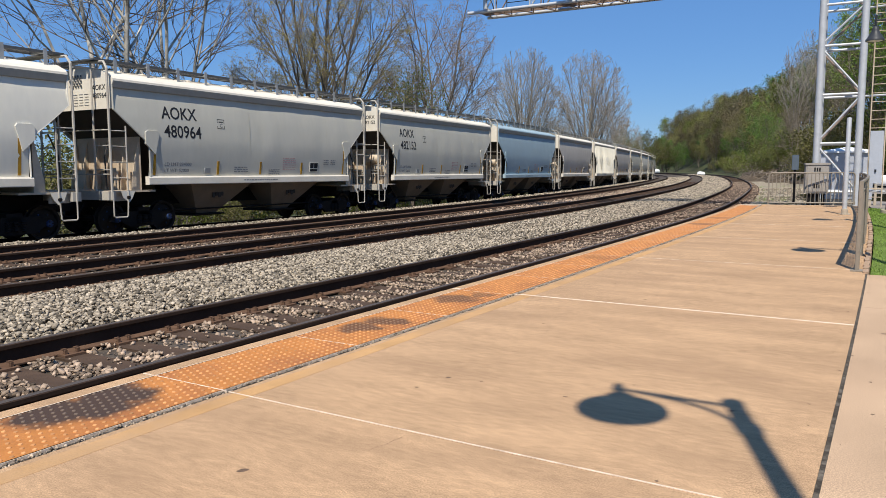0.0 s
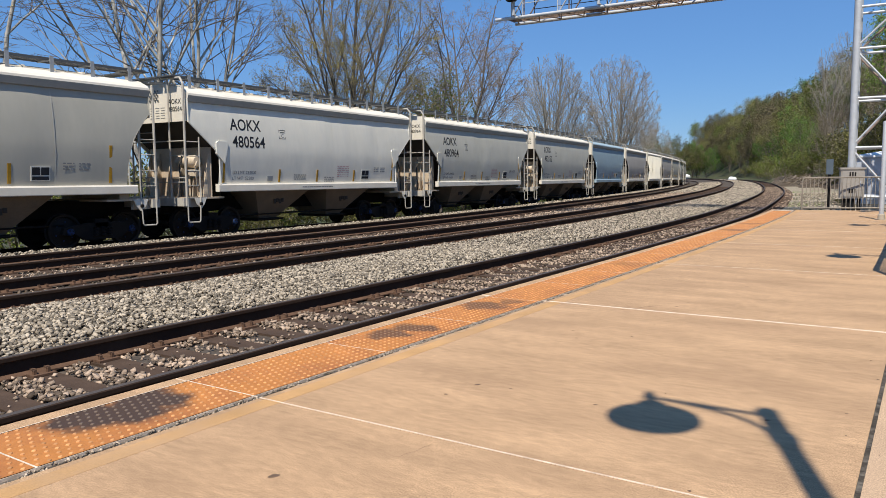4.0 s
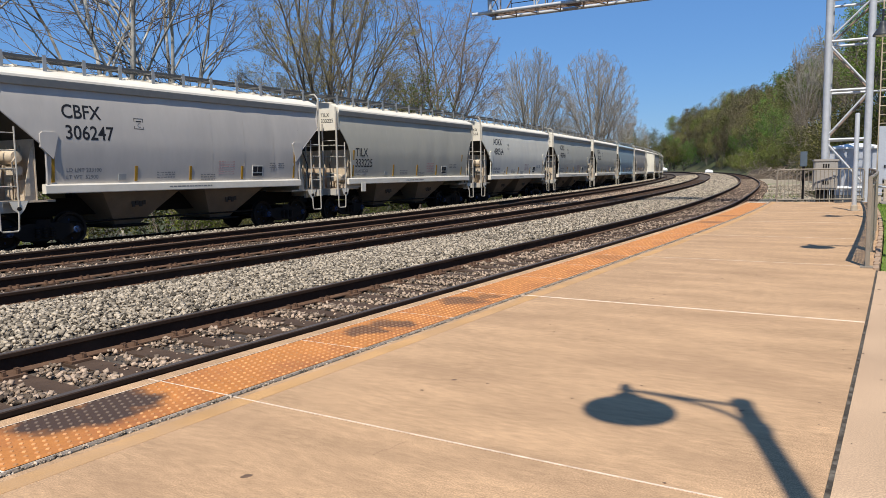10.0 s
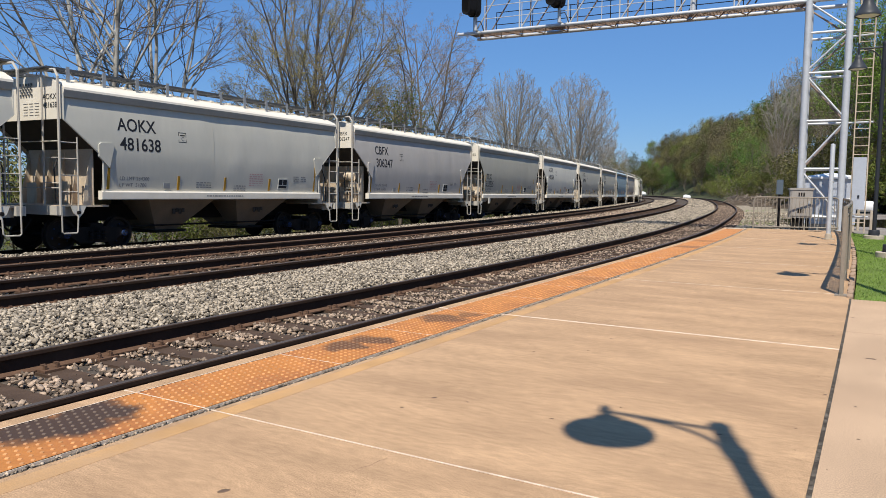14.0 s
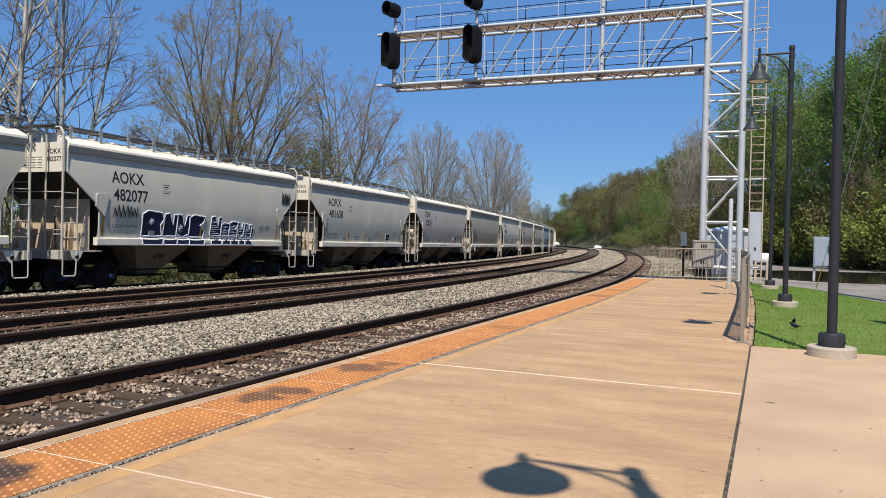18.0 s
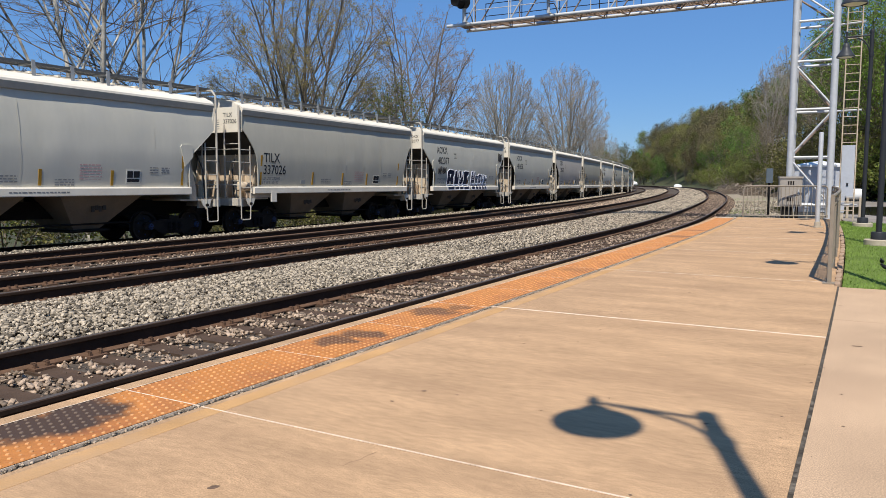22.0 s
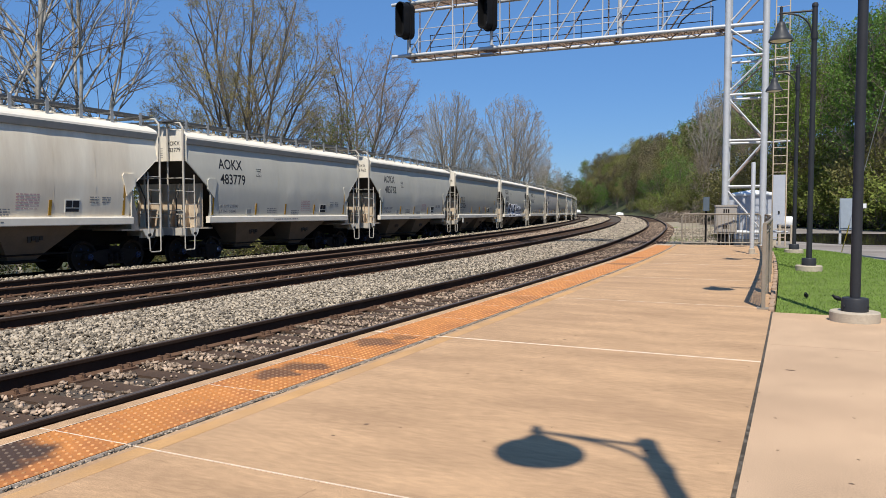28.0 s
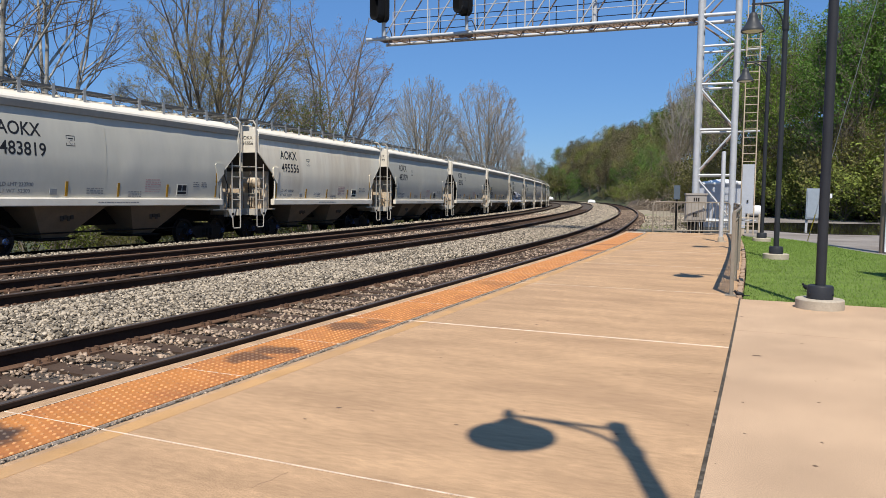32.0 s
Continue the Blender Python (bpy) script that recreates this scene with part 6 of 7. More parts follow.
def build_rocks():
    rng = random.Random(8)
    for x, y, r in ((60.0, 170.0, 0.95), (72.0, 246.0, 1.2)):
        bm = bmesh.new()
        bmesh.ops.create_icosphere(bm, subdivisions=3, radius=r)
        for v in bm.verts:
            v.co *= 1 + 0.25 * noise.noise(v.co * 1.6 / r + Vector((x, y, 0)))
            v.co.z *= 0.7
        me = bpy.data.meshes.new("boulder")
        bm.to_mesh(me)
        bm.free()
        me.materials.append(M_PLAIN)
        me.shade_smooth()
        ob = new("boulder", me)
        ob.location = (x, y, float(ground_z([x], [y])[0]) + r * 0.45)
        tagged(ob, "whitewashed boulder beside the track", "boulder")


build_rocks()

# ---------- trees ----------
M_BARK = material("grey_brown_bark", (0.15, 0.127, 0.105), 0.9, vary=0.25, scale=3, fine=25, bump=0.4, island=0.2)
# dark patches in the bark paint in the trunk's shaded side
M_SYCA = material("pale_sycamore_bark", (0.46, 0.425, 0.365), 0.85, vary=0.3, scale=2, fine=12, bump=0.3, dirt_shade=(0.10, 0.085, 0.07), dirt_shade_amount=1.4)
M_TWIG_D = material("dark_twig", (0.225, 0.185, 0.14), 0.9, vary=0.2, scale=3, island=0.25)
M_TWIG_S = material("sycamore_twig", (0.13, 0.108, 0.09), 0.9, vary=0.2, scale=3, island=0.25)
M_TWIG = material("brown_twig", (0.31, 0.28, 0.235), 0.9, vary=0.2, scale=3, island=0.25)
M_LEAF = [material("fresh_leaf", (0.17, 0.205, 0.042), 0.7, vary=0.2, scale=0.6, island=0.45, bump=0, each=0.38),
          material("deep_leaf", (0.125, 0.225, 0.042), 0.7, vary=0.2, scale=0.6, island=0.45, bump=0, each=0.38),
          material("olive_bud", (0.42, 0.35, 0.13), 0.75, vary=0.2, scale=0.6, island=0.45, bump=0, each=0.38),
          material("brown_bud", (0.36, 0.26, 0.17), 0.8, vary=0.2, scale=0.6, island=0.45, bump=0, each=0.38),
          material("bright_leaf", (0.235, 0.36, 0.06), 0.7, vary=0.2, scale=0.6, island=0.45, bump=0, each=0.38),
          material("hill_olive", (0.185, 0.175, 0.06), 0.75, vary=0.25, scale=0.4, island=0.45, bump=0, each=0.38),
          material("hill_brown", (0.15, 0.125, 0.066), 0.8, vary=0.25, scale=0.4, island=0.45, bump=0, each=0.38)]

for _m in M_LEAF:
    _n, _l = _m.node_tree.nodes, _m.node_tree.links
    _b = _n["Principled BSDF"]
    _t = _n.new("ShaderNodeBsdfTranslucent")
    _x = _n.new("ShaderNodeMixShader")
    _x.inputs[0].default_value = 0.35
    _l.new(_b.inputs["Base Color"].links[0].from_socket, _t.inputs["Color"])
    _l.new(_b.outputs[0], _x.inputs[1])
    _l.new(_t.outputs[0], _x.inputs[2])
    _l.new(_x.outputs[0], _n["Material Output"].inputs[0])


def tree_mesh(seed, height, fork, leaders, lean, kids, leaves, leaf_size, bark, leaf, bend=0.3, trunk_r=0.016, reach=(0.62, 0.5, 0.45), leaf_from=2, droop=0.0, spread=(0.5, 0.95), rise=0.0, thin=0.0045, puff=0.0):
    """A trunk that forks into leaders, with limbs and twigs, and a crown of small leaves. Returns two meshes."""
    rng = random.Random(seed)
    g = Geo()
    tips = []

    def limb(p, d, length, r, level, n, wander, lift_up):
        pts, rs = [p], [r]
        q, e = p.copy(), d.copy()
        for k in range(n):
            e = (e + Vector((rng.gauss(0, 1), rng.gauss(0, 1), rng.gauss(0, 0.7))) * wander + Vector((0, 0, lift_up))).normalized()
            q = q + e * length / n
            pts.append(q.copy())
            rs.append(max(r * (1 - 0.75 * (k + 1) / n), thin))
        g.tube(pts, rs, (7, 6, 4, 3, 3)[min(level, 4)], 0 if level < 3 else 1, caps=False)
        if level >= leaf_from:
            tips.extend(pts[1:])
        return pts, rs

    def branch(pts, rs, level, length):
        if level > len(kids):
            return
        n = len(pts) - 1
        count = kids[level - 1]
        turn0 = rng.uniform(0, 6.283)
        for c in range(count):
            u = (0.22 if level == 1 else 0.12) + (0.78 if level == 1 else 0.86) * (c + rng.random()) / count
            i = min(int(u * n), n - 1)
            b = pts[i].lerp(pts[i + 1], u * n - i)
            along = (pts[i + 1] - pts[i]).normalized()
            side = along.orthogonal().normalized()
            side.rotate(Matrix.Rotation(turn0 + c * 2.4 + rng.uniform(-0.5, 0.5), 3, along))
            ang = rng.uniform(*spread)
            nd = (along * math.cos(ang) + side * math.sin(ang)).normalized()
            nd = (nd + Vector((0, 0, rise))).normalized()
            if nd.z < -0.25:
                nd.z *= 0.3
                nd.normalize()
            le = length * reach[level - 1] * rng.uniform(0.65, 1.15) * (1.1 - 0.55 * u)
            p2, r2 = limb(b, nd, le, min(rs[i] * 0.6, 0.012 * le + 0.004), level + 1, 4 if level == 1 else 3 if level == 2 else 2, 0.12, 0.06 * bend - droop)
            branch(p2, r2, level + 1, le)
    R = height * trunk_r
    top, rr = limb(Vector((0, 0, -0.4)), Vector((rng.uniform(-0.05, 0.05), rng.uniform(-0.05, 0.05), 1)).normalized(), height * fork + 0.4, R, 0, 5, 0.03, 0.0)
    rr_top = R * 0.75
    for k in range(leaders):
        a = 6.283 * k / leaders + rng.uniform(-0.4, 0.4)
        t = lean * rng.uniform(0.55, 1.15) if k else lean * 0.2
        d = Vector((math.sin(t) * math.cos(a), math.sin(t) * math.sin(a), math.cos(t)))
        start = top[-1].lerp(top[-2], rng.random() * 0.8) if k else top[-1]
        le = height * (1 - fork) * rng.uniform(0.85, 1.08) * (1 - 0.25 * t)
        pts, rs = limb(start, d, le, rr_top * rng.uniform(0.55, 0.8), 1, 7, 0.07, 0.09 * bend)
        branch(pts, rs, 1, le)
    wood = g.mesh("trunk", [bark, M_TWIG])
    if not leaves:
        return wood, None
    q = Geo()
    for _ in range(leaves):
        c = rng.choice(tips) + Vector((rng.gauss(0, 1), rng.gauss(0, 1), rng.gauss(0, 1))) * (puff or leaf_size * 1.3)
        a = Vector((rng.gauss(0, 1), rng.gauss(0, 1), rng.gauss(0, 1))).normalized()
        b = a.orthogonal().normalized()
        s = leaf_size * rng.uniform(0.5, 1.3)
        q.add([c - a * s, c + b * s * 1.05, c + a * s * 0.8], [(0, 1, 2)])
    return wood, q.mesh("crown", leaf)


def branch_tree(seed, height, radius, low, bark, fine, leaf=None, leaves=0, leaf_size=0.06, puff=0.08, leaders=6, lean=0.5, kids=(9, 6, 4, 3), fork=0.1, trunk=0.2, thin=0.006, up=0.10, wob=0.07, spread=(0.45, 0.85), reach=(0.62, 0.55, 0.5, 0.5), lobe=0.16, shape=2.0, inner=0.0):
    """A trunk that forks into rising leaders, whose boughs and twigs fill a domed crown with an uneven edge. Returns two meshes."""
    rng = np.random.default_rng(seed)
    half = (height - low) / 2
    mid, rad = np.array([0, 0, low + half]), np.array([radius, radius, half])

    def unit(v):
        return v / np.maximum(np.linalg.norm(v, axis=-1, keepdims=True), 1e-6)

    def room(p, d):
        """How far a shoot may go before it leaves the crown."""
        a, b = (p - mid) / rad, d / rad
        A, B, C = (b * b).sum(1), (a * b).sum(1), (a * a).sum(1) - 1
        root = np.sqrt(np.maximum(B * B - A * C, 0))
        t = (-B + root) / A
        e = unit((p + d * t[:, None] - mid) / rad)
        bump = 1 + lobe * np.sin(e[:, 0] * 5 + seed) * np.cos(e[:, 1] * 4 + seed * 2) + 0.6 * lobe * np.sin(e[:, 2] * 8 + e[:, 0] * 6 + seed)
        return np.maximum(t * bump, 0.12)

    V, F, M, tips, total, arch = [], [], [], [], 0, 0.0

    def shoots(p, d, length, r0, level, n, sides, goal=None):
        """Tapering curved shoots, all of one level at once; returns their points and radii."""
        nonlocal total
        N = len(p)
        pts, rs, q, e = [p], [r0], p, d
        for k in range(n):
            e = unit(e + rng.normal(size=(N, 3)) * wob + np.array([0, 0, up * (1.0 if level < 3 else 0.35)]))
            q = q + e * (length / n)[:, None]
            if goal is not None:
                w = (k + 1) / n
                q = p + (goal - p) * w + np.array([0, 0, 1.0]) * (0.55 * w * (1 - w) * length * arch)[:, None] + rng.normal(size=(N, 3)) * wob * 0.12 * length[:, None] * (1 - w)
            pts.append(q)
            rs.append(np.maximum(r0 * (1 - 0.72 * (k + 1) / n), thin))
        pts, rs = np.stack(pts, 1), np.stack(rs, 1)
        tan = np.gradient(pts, axis=1)
        tan = unit(tan)
        ref = np.where(np.abs(tan[:, :1, 2:3]) < 0.8, np.array([0, 0, 1.0]), np.array([1.0, 0, 0]))
        a = unit(np.cross(tan, np.broadcast_to(ref, tan.shape)))
        b = np.cross(tan, a)
        ang = np.arange(sides) * 2 * math.pi / sides
        ring = pts[:, :, None] + (a[:, :, None] * np.cos(ang)[:, None] + b[:, :, None] * np.sin(ang)[:, None]) * rs[:, :, None, None]
        V.append(ring.reshape(-1, 3))
        i, j = np.meshgrid(np.arange(n), np.arange(sides), indexing="ij")
        jj = (j + 1) % sides
        f = np.stack([i * sides + j, i * sides + jj, (i + 1) * sides + jj, (i + 1) * sides + j], -1).reshape(-1, 4)
        F.append((f[None] + (np.arange(N) * (n + 1) * sides)[:, None, None] + total).reshape(-1, 4))
        M.append(np.full(N * len(f), 0 if level < 3 else 1))
        total += N * (n + 1) * sides
        return pts, rs

    z0 = height * fork
    stem, _ = shoots(np.array([[0, 0, -0.4]]), np.array([[0, 0, 1.0]]), np.array([z0 + 0.4]), np.array([trunk]), 0, 4, 9)
    k = np.arange(leaders)
    az = 2.4 * k + rng.uniform(-0.4, 0.4, leaders)
    rise = 1 - (k + 0.3) / leaders * (1 - lean) + rng.uniform(-0.05, 0.05, leaders)
    rise = np.clip(rise, -0.9, 0.995)
    e = np.stack([np.sqrt(1 - rise ** 2) * np.cos(az), np.sqrt(1 - rise ** 2) * np.sin(az), rise], -1)
    goal = mid + rad * e * rng.uniform(0.88, 1.0, (leaders, 1)) * (1 + 0.6 * lobe * np.sin(5 * az + seed))[:, None]
    p = stem[0, -1] + (stem[0, 1] - stem[0, -1]) * (np.clip(1 - rise, 0, 1) * rng.uniform(0.3, 1.0, leaders))[:, None]
    L = np.linalg.norm(goal - p, axis=1)
    d = unit(goal - p)
    arch = np.sqrt(1 - rise ** 2)
    r = trunk * rng.uniform(0.42, 0.62, leaders) * (0.6 + 0.4 * rise)
    segs, sides = (6, 5, 4, 3, 2, 2), (6, 5, 4, 3, 3, 3)
    for level in range(1, len(kids) + 2):
        pts, rs = shoots(p, d, L, r, level, segs[level - 1], sides[level - 1], goal if level == 1 else None)
        if level >= len(kids):
            tips.append(pts[L > 0.3][:, 1:].reshape(-1, 3))
        if level > len(kids):
            break
        n, c = segs[level - 1], kids[level - 1]
        N = len(pts)
        idx = np.repeat(np.arange(N), c)
        u = (0.16 + 0.84 * (np.tile(np.arange(c), N) + rng.random(N * c)) / c) * n * 0.999
        i = np.minimum(u.astype(int), n - 1)
        w = (u - i)[:, None]
        p = pts[idx, i] * (1 - w) + pts[idx, i + 1] * w
        along = unit(pts[idx, i + 1] - pts[idx, i])
        side = unit(np.cross(along, rng.normal(size=(N * c, 3))))
        ang = rng.uniform(*spread, N * c)[:, None]
        d = unit(along * np.cos(ang) + side * np.sin(ang))
        d[:, 2] = np.where(d[:, 2] < -0.2, d[:, 2] * 0.3, d[:, 2])
        d = unit(d)
        L = np.minimum(room(p, d) * rng.uniform(0.7, 1.02, N * c), L[idx] * reach[level - 1] * rng.uniform(0.7, 1.2, N * c) * (1.2 - 0.6 * u / n))
        r = np.maximum(np.minimum(rs[idx, i] * 0.62, 0.012 * L + thin), thin)
    V, F, M = np.concatenate(V), np.concatenate(F), np.concatenate(M)
    wood = face_mesh("trunk", V, F, [bark, fine], M)
    if not leaves:
        return wood, None
    T = np.concatenate(tips)
    if inner:
        T = T[np.linalg.norm((T - mid) / rad, axis=1) > inner]
    C = T[rng.integers(0, len(T), leaves)] + rng.normal(size=(leaves, 3)) * puff
    A = unit(rng.normal(size=(leaves, 3)))
    B = unit(np.cross(A, rng.normal(size=(leaves, 3))))
    S = (leaf_size * rng.uniform(0.55, 1.25, leaves))[:, None]
    V = np.stack([C - A * S, C + B * S * 1.15, C + A * S], 1).reshape(-1, 3)
    return wood, face_mesh("crown", V, np.arange(3 * leaves).reshape(-1, 3), [leaf])


def face_mesh(name, V, F, mats, M=None):
    me = bpy.data.meshes.new(name)
    me.vertices.add(len(V))
    me.vertices.foreach_set("co", np.ascontiguousarray(V, dtype=np.float32).ravel())
    k = F.shape[1]
    me.loops.add(len(F) * k)
    me.loops.foreach_set("vertex_index", np.ascontiguousarray(F, dtype=np.int32).ravel())
    me.polygons.add(len(F))
    me.polygons.foreach_set("loop_start", np.arange(len(F), dtype=np.int32) * k)
    for m in mats:
        me.materials.append(m)
    if M is not None:
        me.polygons.foreach_set("material_index", M.astype(np.int32))
    me.update(calc_edges=True)
    return me


def plant(meshes, x, y, z, turn, size, name, label, category="tree", group=""):
    t = thing(name, label, category, at=pose(x, y, z, 0, 0, turn) @ Matrix.Diagonal((size, size, size, 1)), group=group)
    part("trunk", meshes[0], None, t)
    if meshes[1]:
        part("crown", meshes[1], None, t)
    return t


def build_left_trees():
    def at_bearing(dx, dy, dist):
        x, y = dx * dist, dy * dist
        return x, y, float(ground_z([x], [y])[0])
    syc = [branch_tree(21, 20.5, 6.4, 2.0, M_SYCA, M_TWIG_S, M_LEAF[2], 2500, 0.03, 0.1, 5, 0.3, (8, 5, 4, 3), 0.13, 0.27, 0.0078, 0.05, 0.10, (0.4, 0.85), reach=(0.5, 0.5, 0.5, 0.5)),
           branch_tree(24, 19.5, 5.8, 2.0, M_SYCA, M_TWIG_S, M_LEAF[2], 2000, 0.03, 0.1, 4, 0.35, (8, 5, 4, 3), 0.07, 0.25, 0.0078, 0.05, 0.10, (0.4, 0.85), reach=(0.5, 0.5, 0.5, 0.5))]
    big = [branch_tree(31, 18.2, 6.0, 1.5, M_BARK, M_TWIG_D, M_LEAF[2], 52000, 0.04, 0.09, 12, -0.35, (9, 6, 4, 2), 0.06, 0.27, 0.0062, 0.05, 0.085, (0.35, 0.75), reach=(0.45, 0.5, 0.5, 0.5), lobe=0.10),
           branch_tree(36, 16.6, 4.7, 1.0, M_BARK, M_TWIG_D, M_LEAF[3], 26000, 0.036, 0.09, 10, -0.3, (9, 6, 4, 2), 0.08, 0.20, 0.0062, 0.045, 0.09, (0.38, 0.8), reach=(0.45, 0.5, 0.5, 0.5), lobe=0.16)]
    rnd = [branch_tree(41, 19.8, 5.3, 2.6, M_TWIG, M_TWIG, M_LEAF[3], 1500, 0.05, 0.1, 24, -0.72, (8, 5, 4, 2), 0.12, 0.24, 0.0092, 0.05, 0.03, (0.28, 0.6), lobe=0.03),
           branch_tree(42, 18.6, 5.6, 1.8, M_TWIG, M_TWIG, M_LEAF[3], 9000, 0.05, 0.1, 24, -0.72, (8, 5, 4, 2), 0.10, 0.24, 0.0092, 0.04, 0.04, (0.32, 0.7), lobe=0.06)]
    bush = [tree_mesh(51, 6, 0.04, 6, 0.8, (4, 3), 2600, 0.08, M_BARK, M_LEAF[0], 0.5, 0.012, (0.5, 0.5), 1, puff=0.22), tree_mesh(52, 5.5, 0.04, 6, 0.85, (5, 3), 2200, 0.10, M_BARK, M_LEAF[5], 0.5, 0.012, (0.5, 0.5), 1, puff=0.2)]
    for dx, dy, d, m, sc, tn, lab in ((-0.408, 0.913, 37, syc[0], 1.0, 30, "leafless pale-barked sycamore behind the train"), (-0.342, 0.940, 40, syc[1], 1.0, 140, "leafless pale-barked sycamore with a forked trunk"),
                                      (-0.56, 0.83, 36, syc[1], 0.95, 250, "leafless pale-barked sycamore behind the train"),
                                      (-0.152, 0.988, 46, big[0], 1.0, 60, "broad tree with sparse yellow-green buds"), (-0.008, 1.0, 52, big[1], 1.0, 200, "slender tree with reddish-brown buds"),
                                      (-0.25, 0.968, 60, big[1], 0.62, 80, "small budding tree behind the train"),
                                      (0.113, 0.993, 97, rnd[0], 1.0, 20, "rounded leafless tree with fine upright twigs"), (0.196, 0.981, 100, rnd[1], 1.0, 120, "rounded leafless tree with brownish twigs"),
                                      (0.236, 0.972, 118, rnd[1], 0.62, 220, "rounded leafless tree with brownish twigs"), (0.155, 0.988, 110, rnd[1], 0.62, 75, "rounded leafless tree with brownish twigs"),
                                      (0.075, 0.997, 88, rnd[1], 0.42, 15, "low leafless tree behind the train")):
        x, y, z = at_bearing(dx, dy, d)
        plant(m, x, y, z, tn, sc, "tree", lab, group="trees behind the train")
    rng = random.Random(9)
    for k in range(64):
        s = rng.uniform(-2, 62) if k < 44 else rng.uniform(60, 150)
        x, y, _ = on(MAIN, s, rng.uniform(19.5, 28))
        plant(bush[k % 2], x, y, float(ground_z([x], [y])[0]), rng.uniform(0, 360), rng.uniform(0.35, 0.75), "shrub", "leafing shrub on the bank behind the train", "shrub", "shrubs behind the train")
    for k in range(58):
        x, y, _ = on(MAIN, -14 + k * 1.6 + rng.uniform(-0.6, 0.6), rng.uniform(21.5, 26))
        plant(bush[1 if k % 3 else 0], x, y, float(ground_z([x], [y])[0]), rng.uniform(0, 360), rng.uniform(0.85, 1.12), "shrub", "tall budding thicket behind the train", "shrub", "shrubs behind the train")
    tall = branch_tree(55, 9.5, 2.6, 1.0, M_BARK, M_TWIG_D, M_LEAF[0], 7000, 0.055, 0.16, 8, -0.2, (7, 5, 3), 0.08, 0.10, 0.008)
    for dx, dy, d, sc in ((-0.036, 1.0, 46, 1.0), (-0.06, 0.998, 49, 0.8), (0.24, 0.97, 108, 0.9), (0.262, 0.965, 125, 0.95)):
        x, y, z = at_bearing(dx, dy, d)
        plant(tall, x, y, z, d * 7, sc, "shrub", "fresh green shrub behind the train", "shrub", "shrubs behind the train")


build_left_trees()


def build_hill_trees():
    low = dict(leaders=8, lean=-0.3, kids=(7, 4), fork=0.12, trunk=0.15, thin=0.012, up=0.06, wob=0.08, lobe=0.2)
    bud = dict(leaders=9, lean=-0.25, kids=(6, 4, 2), fork=0.14, trunk=0.14, thin=0.012, up=0.05, wob=0.08, lobe=0.2)
    kinds = [(branch_tree(61, 12, 3.9, 1.2, M_BARK, M_TWIG_D, M_LEAF[0], 7500, 0.085, 0.27, **low), "young tree with fresh green leaves on the hillside"),
             (branch_tree(62, 13, 4.0, 1.2, M_BARK, M_TWIG_D, M_LEAF[1], 7500, 0.09, 0.27, **low), "tree with deep green leaves on the hillside"),
             (branch_tree(63, 13, 3.9, 1.5, M_BARK, M_TWIG_D, M_LEAF[5], 6000, 0.068, 0.2, **bud), "tree with olive spring buds on the hillside"),
             (branch_tree(64, 13, 3.6, 2.0, M_TWIG_D, M_TWIG_D, M_LEAF[6], 2200, 0.06, 0.15, **bud), "still leafless brown tree on the hillside")]
    full = branch_tree(65, 17.5, 5.6, 2.0, M_BARK, M_TWIG_D, M_LEAF[4], 42000, 0.08, 0.26, 14, -0.4, (8, 5, 3), 0.1, 0.24, 0.012, 0.12, 0.07, lobe=0.16)
    deep = branch_tree(66, 15.5, 4.3, 4.0, M_BARK, M_TWIG_D, M_LEAF[1], 28000, 0.09, 0.26, 12, -0.4, (8, 5, 3), 0.1, 0.22, 0.012, 0.12, 0.07, lobe=0.2)
    shrubs = [(tree_mesh(71, 4.2, 0.03, 6, 0.9, (4, 2), 2800, 0.10, M_BARK, M_LEAF[0], 0.4, 0.012, (0.5, 0.5), 1, puff=0.25), "green shrub at the foot of the hillside"),
              (tree_mesh(72, 4.2, 0.03, 6, 0.9, (4, 3), 2400, 0.08, M_BARK, M_LEAF[5], 0.4, 0.012, (0.5, 0.5), 1, puff=0.25), "olive budding thicket at the foot of the hillside"),
              (tree_mesh(73, 4, 0.03, 7, 0.9, (5, 4), 500, 0.08, M_TWIG_D, M_LEAF[6], 0.4, 0.012, (0.5, 0.5), 1, thin=0.009), "tangled brown thicket at the foot of the hillside")]
    far = [branch_tree(81 + i, 13, 4.3, 1.0, M_BARK, M_TWIG_D, M_LEAF[i], 4200, 0.16, 0.4, 8, -0.3, (5, 4), 0.12, 0.15, 0.015, lobe=0.2) for i in (0, 1, 5, 6)]
    rng = random.Random(17)
    spots = []
    y = 18.0
    while y < 430:
        xf = float(np.interp(y, FOOT_Y, FOOT_X))
        for dist in (3.0, 9.5, 17.0, 26.0, 37.0):
            if (dist > 25 and y < 20) or (dist > 35 and y < 150):
                continue
            spots.append((xf + dist + rng.uniform(-2.5, 2.5), y + rng.uniform(-3, 3), dist))
        y += 5.4 if y < 130 else 13.0
    for x, y, dist in spots:
        z = float(ground_z([x], [y])[0])
        k = rng.choices((0, 1, 2, 3), (3, 1.2, 5, 3.5))[0]
        away = math.hypot(x, y) > 125
        size = rng.uniform(0.72, 1.1) * (0.75 if dist < 5 else 1.0) * (float(np.interp(y, [110, 170, 230, 400], [0.95, 1.0, 1.5, 1.85])) if away else float(np.interp(y, [0, 55, 75, 112], [0.68, 0.72, 0.8, 0.9])))
        plant(far[k] if away else kinds[k][0], x, y, z, rng.uniform(0, 360), size, "tree", kinds[k][1], group="trees on the hillside")
    y = 16.0
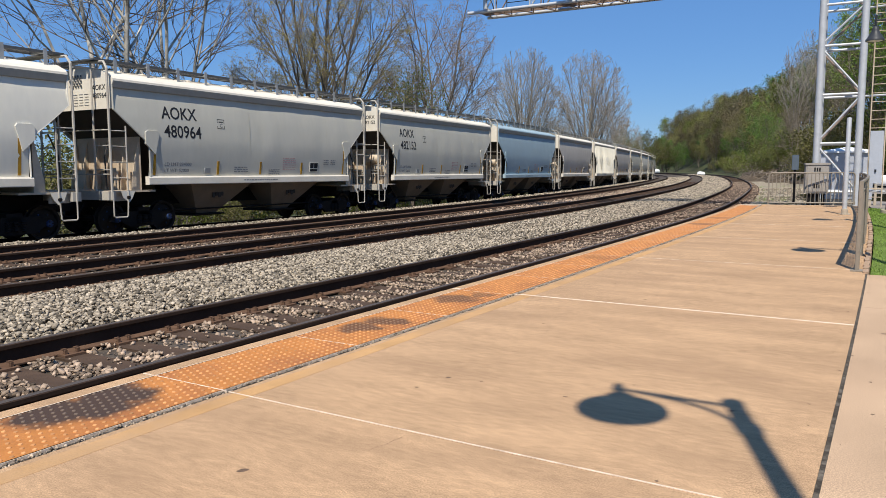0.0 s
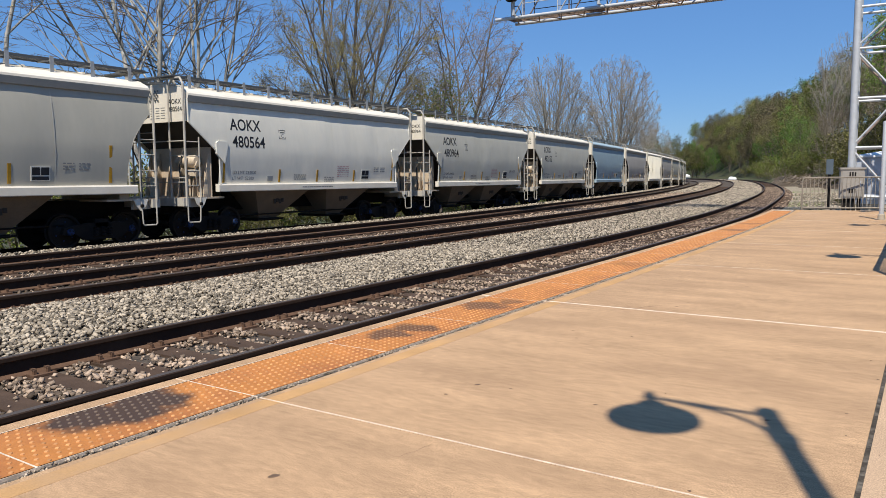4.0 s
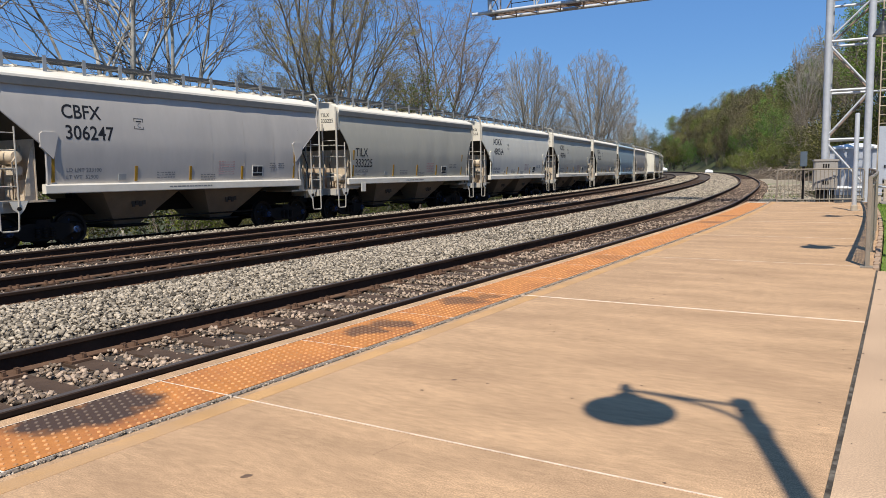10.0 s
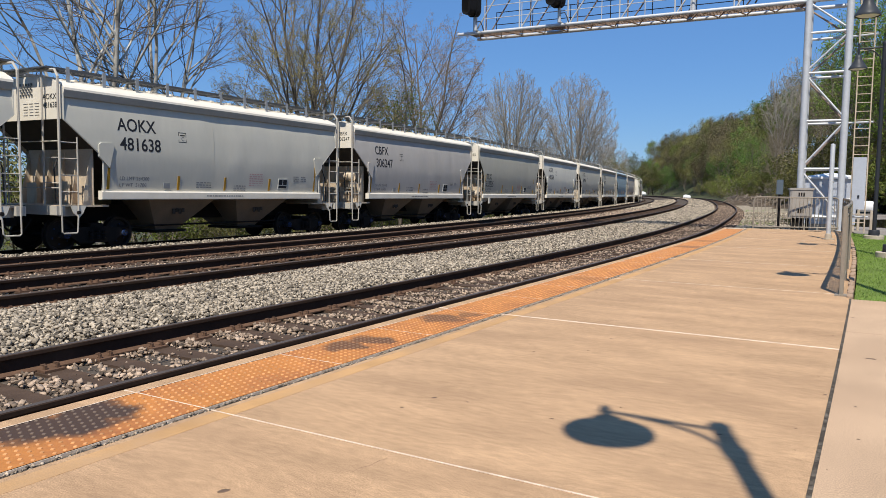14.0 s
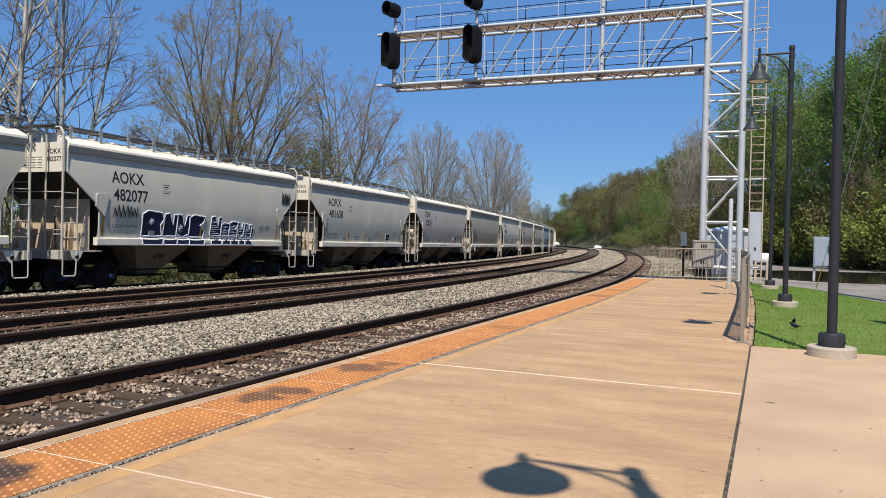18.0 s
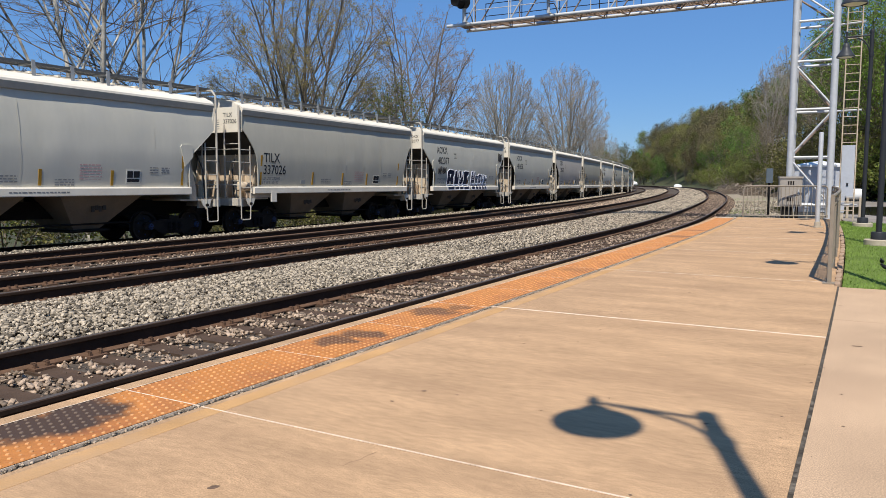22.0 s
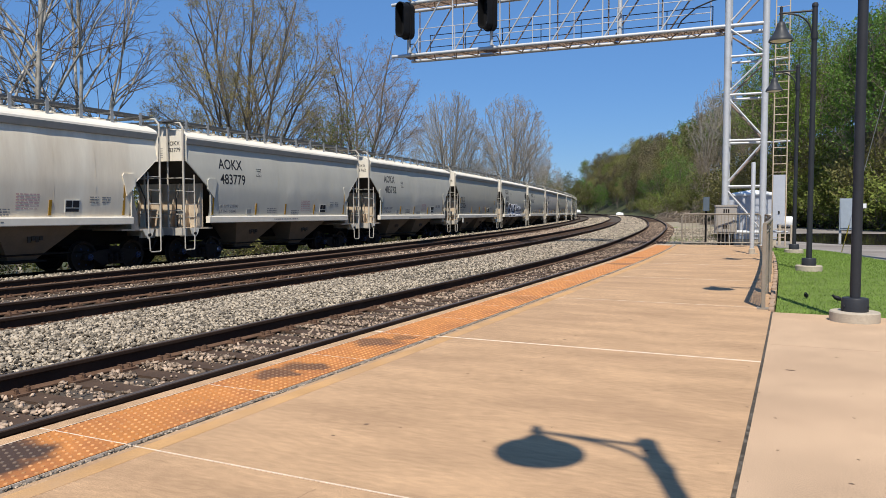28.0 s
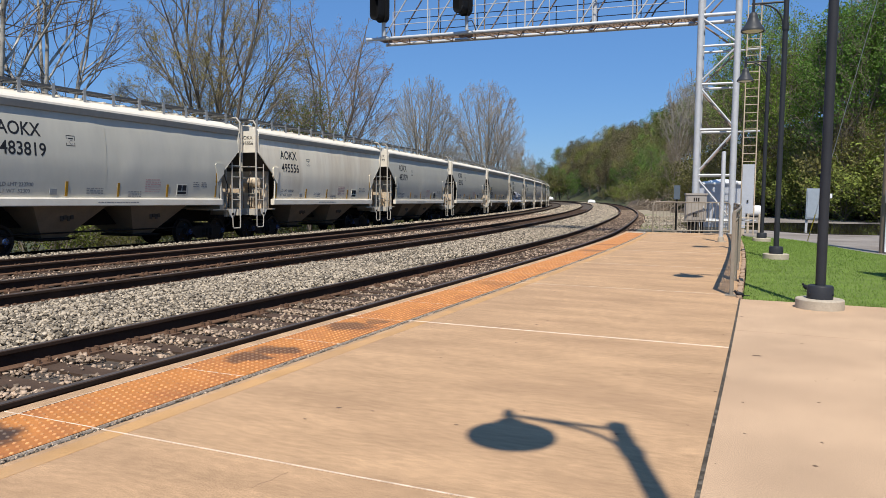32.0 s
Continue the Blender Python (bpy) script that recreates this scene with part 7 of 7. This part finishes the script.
    while y < 260:
        xf = float(np.interp(y, FOOT_Y, FOOT_X))
        x = xf + rng.uniform(-0.5, 4.5)
        k = rng.choices((0, 1, 2), (4, 4, 3))[0]
        plant(shrubs[k][0], x, y, float(ground_z([x], [y])[0]), rng.uniform(0, 360), rng.uniform(0.6, 1.15), "shrub", shrubs[k][1], "shrub", "shrubs on the hillside")
        y += rng.uniform(1.2, 2.0) if y < 130 else rng.uniform(2.5, 4)
    for k in range(46):
        y = 22 + k * 1.3 + rng.uniform(-0.5, 0.5)
        x = float(np.interp(y, FOOT_Y, FOOT_X)) + rng.uniform(-1.0, 2.0)
        q = rng.choices((0, 1, 2), (3, 5, 3))[0]
        plant(shrubs[q][0], x, y, float(ground_z([x], [y])[0]), rng.uniform(0, 360), rng.uniform(0.9, 1.5), "shrub", shrubs[q][1], "shrub", "shrubs on the hillside")
    for k in range(44):
        y = 20 + k * 0.95 + rng.uniform(-0.4, 0.4)
        x = float(np.interp(y, FOOT_Y, FOOT_X)) + rng.uniform(-4.5, -1.5)
        q = rng.choices((0, 1), (3, 4))[0]
        plant(shrubs[q][0], x, y, float(ground_z([x], [y])[0]), rng.uniform(0, 360), rng.uniform(0.9, 1.6), "shrub", shrubs[q][1], "shrub", "shrubs on the hillside")
    for k in range(18):
        y = 24 + k * 2.3 + rng.uniform(-0.8, 0.8)
        x = float(np.interp(y, FOOT_Y, FOOT_X)) + rng.uniform(-3.5, 0.5)
        q = rng.choices((0, 2, 3), (3, 4, 2))[0]
        plant(kinds[q][0], x, y, float(ground_z([x], [y])[0]), rng.uniform(0, 360), rng.uniform(0.45, 0.68), "tree", kinds[q][1], group="trees on the hillside")
    for dx, dy, d, tree, sc, lab in ((0.524, 0.852, 68, full, 1.0, "full bright green tree on the hillside"), (0.598, 0.801, 60, deep, 1.0, "full deep green tree on the hillside"),
                                     (0.625, 0.781, 62, deep, 1.06, "full deep green tree on the hillside"), (0.675, 0.738, 60, full, 0.85, "full bright green tree on the hillside")):
        x, y = dx * d, dy * d
        plant(tree, x, y, float(ground_z([x], [y])[0]), d * 11, sc, "tree", lab, group="trees on the hillside")
    bare = branch_tree(91, 14.5, 3.3, 3.0, M_TWIG, M_TWIG, None, 0, leaders=9, lean=-0.1, kids=(7, 5, 3), fork=0.2, trunk=0.14, thin=0.012, wob=0.08)
    for x, y, sc, tn in ((46.5, 97.0, 1.0, 10), (49.8, 98.5, 1.05, 130), (52.8, 66.6, 1.2, 70), (57.5, 66.0, 1.15, 200)):
        plant(bare, x, y, float(ground_z([x], [y])[0]), tn, sc, "tree", "leafless grey tree standing above the hillside thicket", group="trees on the hillside")
    # distant wood across the valley where the line bends away
    for i in range(22):
        a = radians(rng.uniform(3.0, 22.0))
        d = rng.uniform(270, 380)
        x, y = d * math.sin(a), d * math.cos(a)
        plant(far[rng.choice((0, 1, 2, 2, 3))], x, y, -2.0, rng.uniform(0, 360), rng.uniform(0.8, 1.35), "tree", "distant tree in spring leaf beyond the bend", group="distant trees")


build_hill_trees()


# ---------- birds ----------
def build_bird():
    b = thing("blackbird", "small glossy black bird walking on the lawn", "bird")
    g = Geo()
    g.lathe([(0, -0.10), (0.025, -0.085), (0.045, -0.04), (0.05, 0.01), (0.04, 0.06), (0.02, 0.09), (0, 0.095)], 12, at=Matrix.Translation((0, 0, 0.10)) @ pose(0, 0, 0, 0, 70, 0))
    part("body", g, M_BIRD, b, smooth=60)
    part("head", Geo().lathe([(0, -0.03), (0.022, -0.02), (0.03, 0), (0.022, 0.02), (0, 0.03)], 10, at=Matrix.Translation((0.09, 0, 0.155))), M_BIRD, b, smooth=60)
    part("beak", Geo().lathe([(0.01, 0), (0, 0.035)], 6, at=Matrix.Translation((0.115, 0, 0.155)) @ pose(0, 0, 0, 0, 95, 0)), M_SHADE, b)
    part("tail", Geo().box(-0.19, -0.08, -0.02, 0.02, 0.075, 0.085), M_BIRD, b)
    for y in (-0.02, 0.02):
        part("leg", Geo().tube([(0, y, 0.07), (0.005, y, 0.0)], 0.004, 5), M_SHADE, b)
    for o in b.children:
        o.data.transform(Matrix.Scale(0.62, 4))
    return b


BIRD_1 = build_bird()
BIRD_2 = copy_thing(BIRD_1, pose(6.4, 9.6, -0.02))


# ---------- what moves ----------
def motions():
    times = [float(t) for t in range(0, 33)]
    for i, car in CARS.items():
        walk(car, [(t, car_pose(i, t)) for t in times])
    steps = [k * 0.125 for k in range(257)]
    turns = [math.degrees(-(run_of(t) - run_of(0)) / 0.457) for t in steps]
    for i, car in CARS.items():
        if not -1 <= i <= 10:
            continue
        for truck in car.children:
            for ws in truck.children:
                if ws.name.startswith("wheelset"):
                    x, z = ws.location.x, ws.location.z
                    walk(ws, [(t, pose(x, 0, z, 0, -a, 0)) for t, a in zip(steps, turns)])
    walk(BIRD_1, [(0.0, pose(7.3, 11.4, -0.03, 0, 0, 200)), (15.5, pose(7.2, 11.2, -0.03, 0, 0, 230)), (19.0, pose(7.12, 10.96, -0.03, 0, 0, 250)), (23.0, pose(6.88, 10.86, -0.03, 0, 0, 220)),
                  (26.5, pose(6.4, 10.2, -0.03, 0, 0, 240)), (28.0, pose(6.19, 9.8, -0.03, 0, 0, 230)), (29.0, pose(5.14, 8.72, -0.03, 0, 0, 215)), (30.0, pose(5.10, 8.64, -0.03, 0, 0, 200)), (32.0, pose(5.02, 8.66, -0.03, 0, 0, 160))])
    walk(BIRD_2, [(0.0, pose(7.0, 10.6, -0.02, 0, 0, 120)), (16.0, pose(6.8, 10.4, -0.02, 0, 0, 150)), (23.0, pose(6.47, 9.97, -0.02, 0, 0, 120)), (28.0, pose(6.36, 9.35, -0.02, 0, 0, 160)), (32.0, pose(6.3, 9.2, -0.02, 0, 0, 100))])


motions()
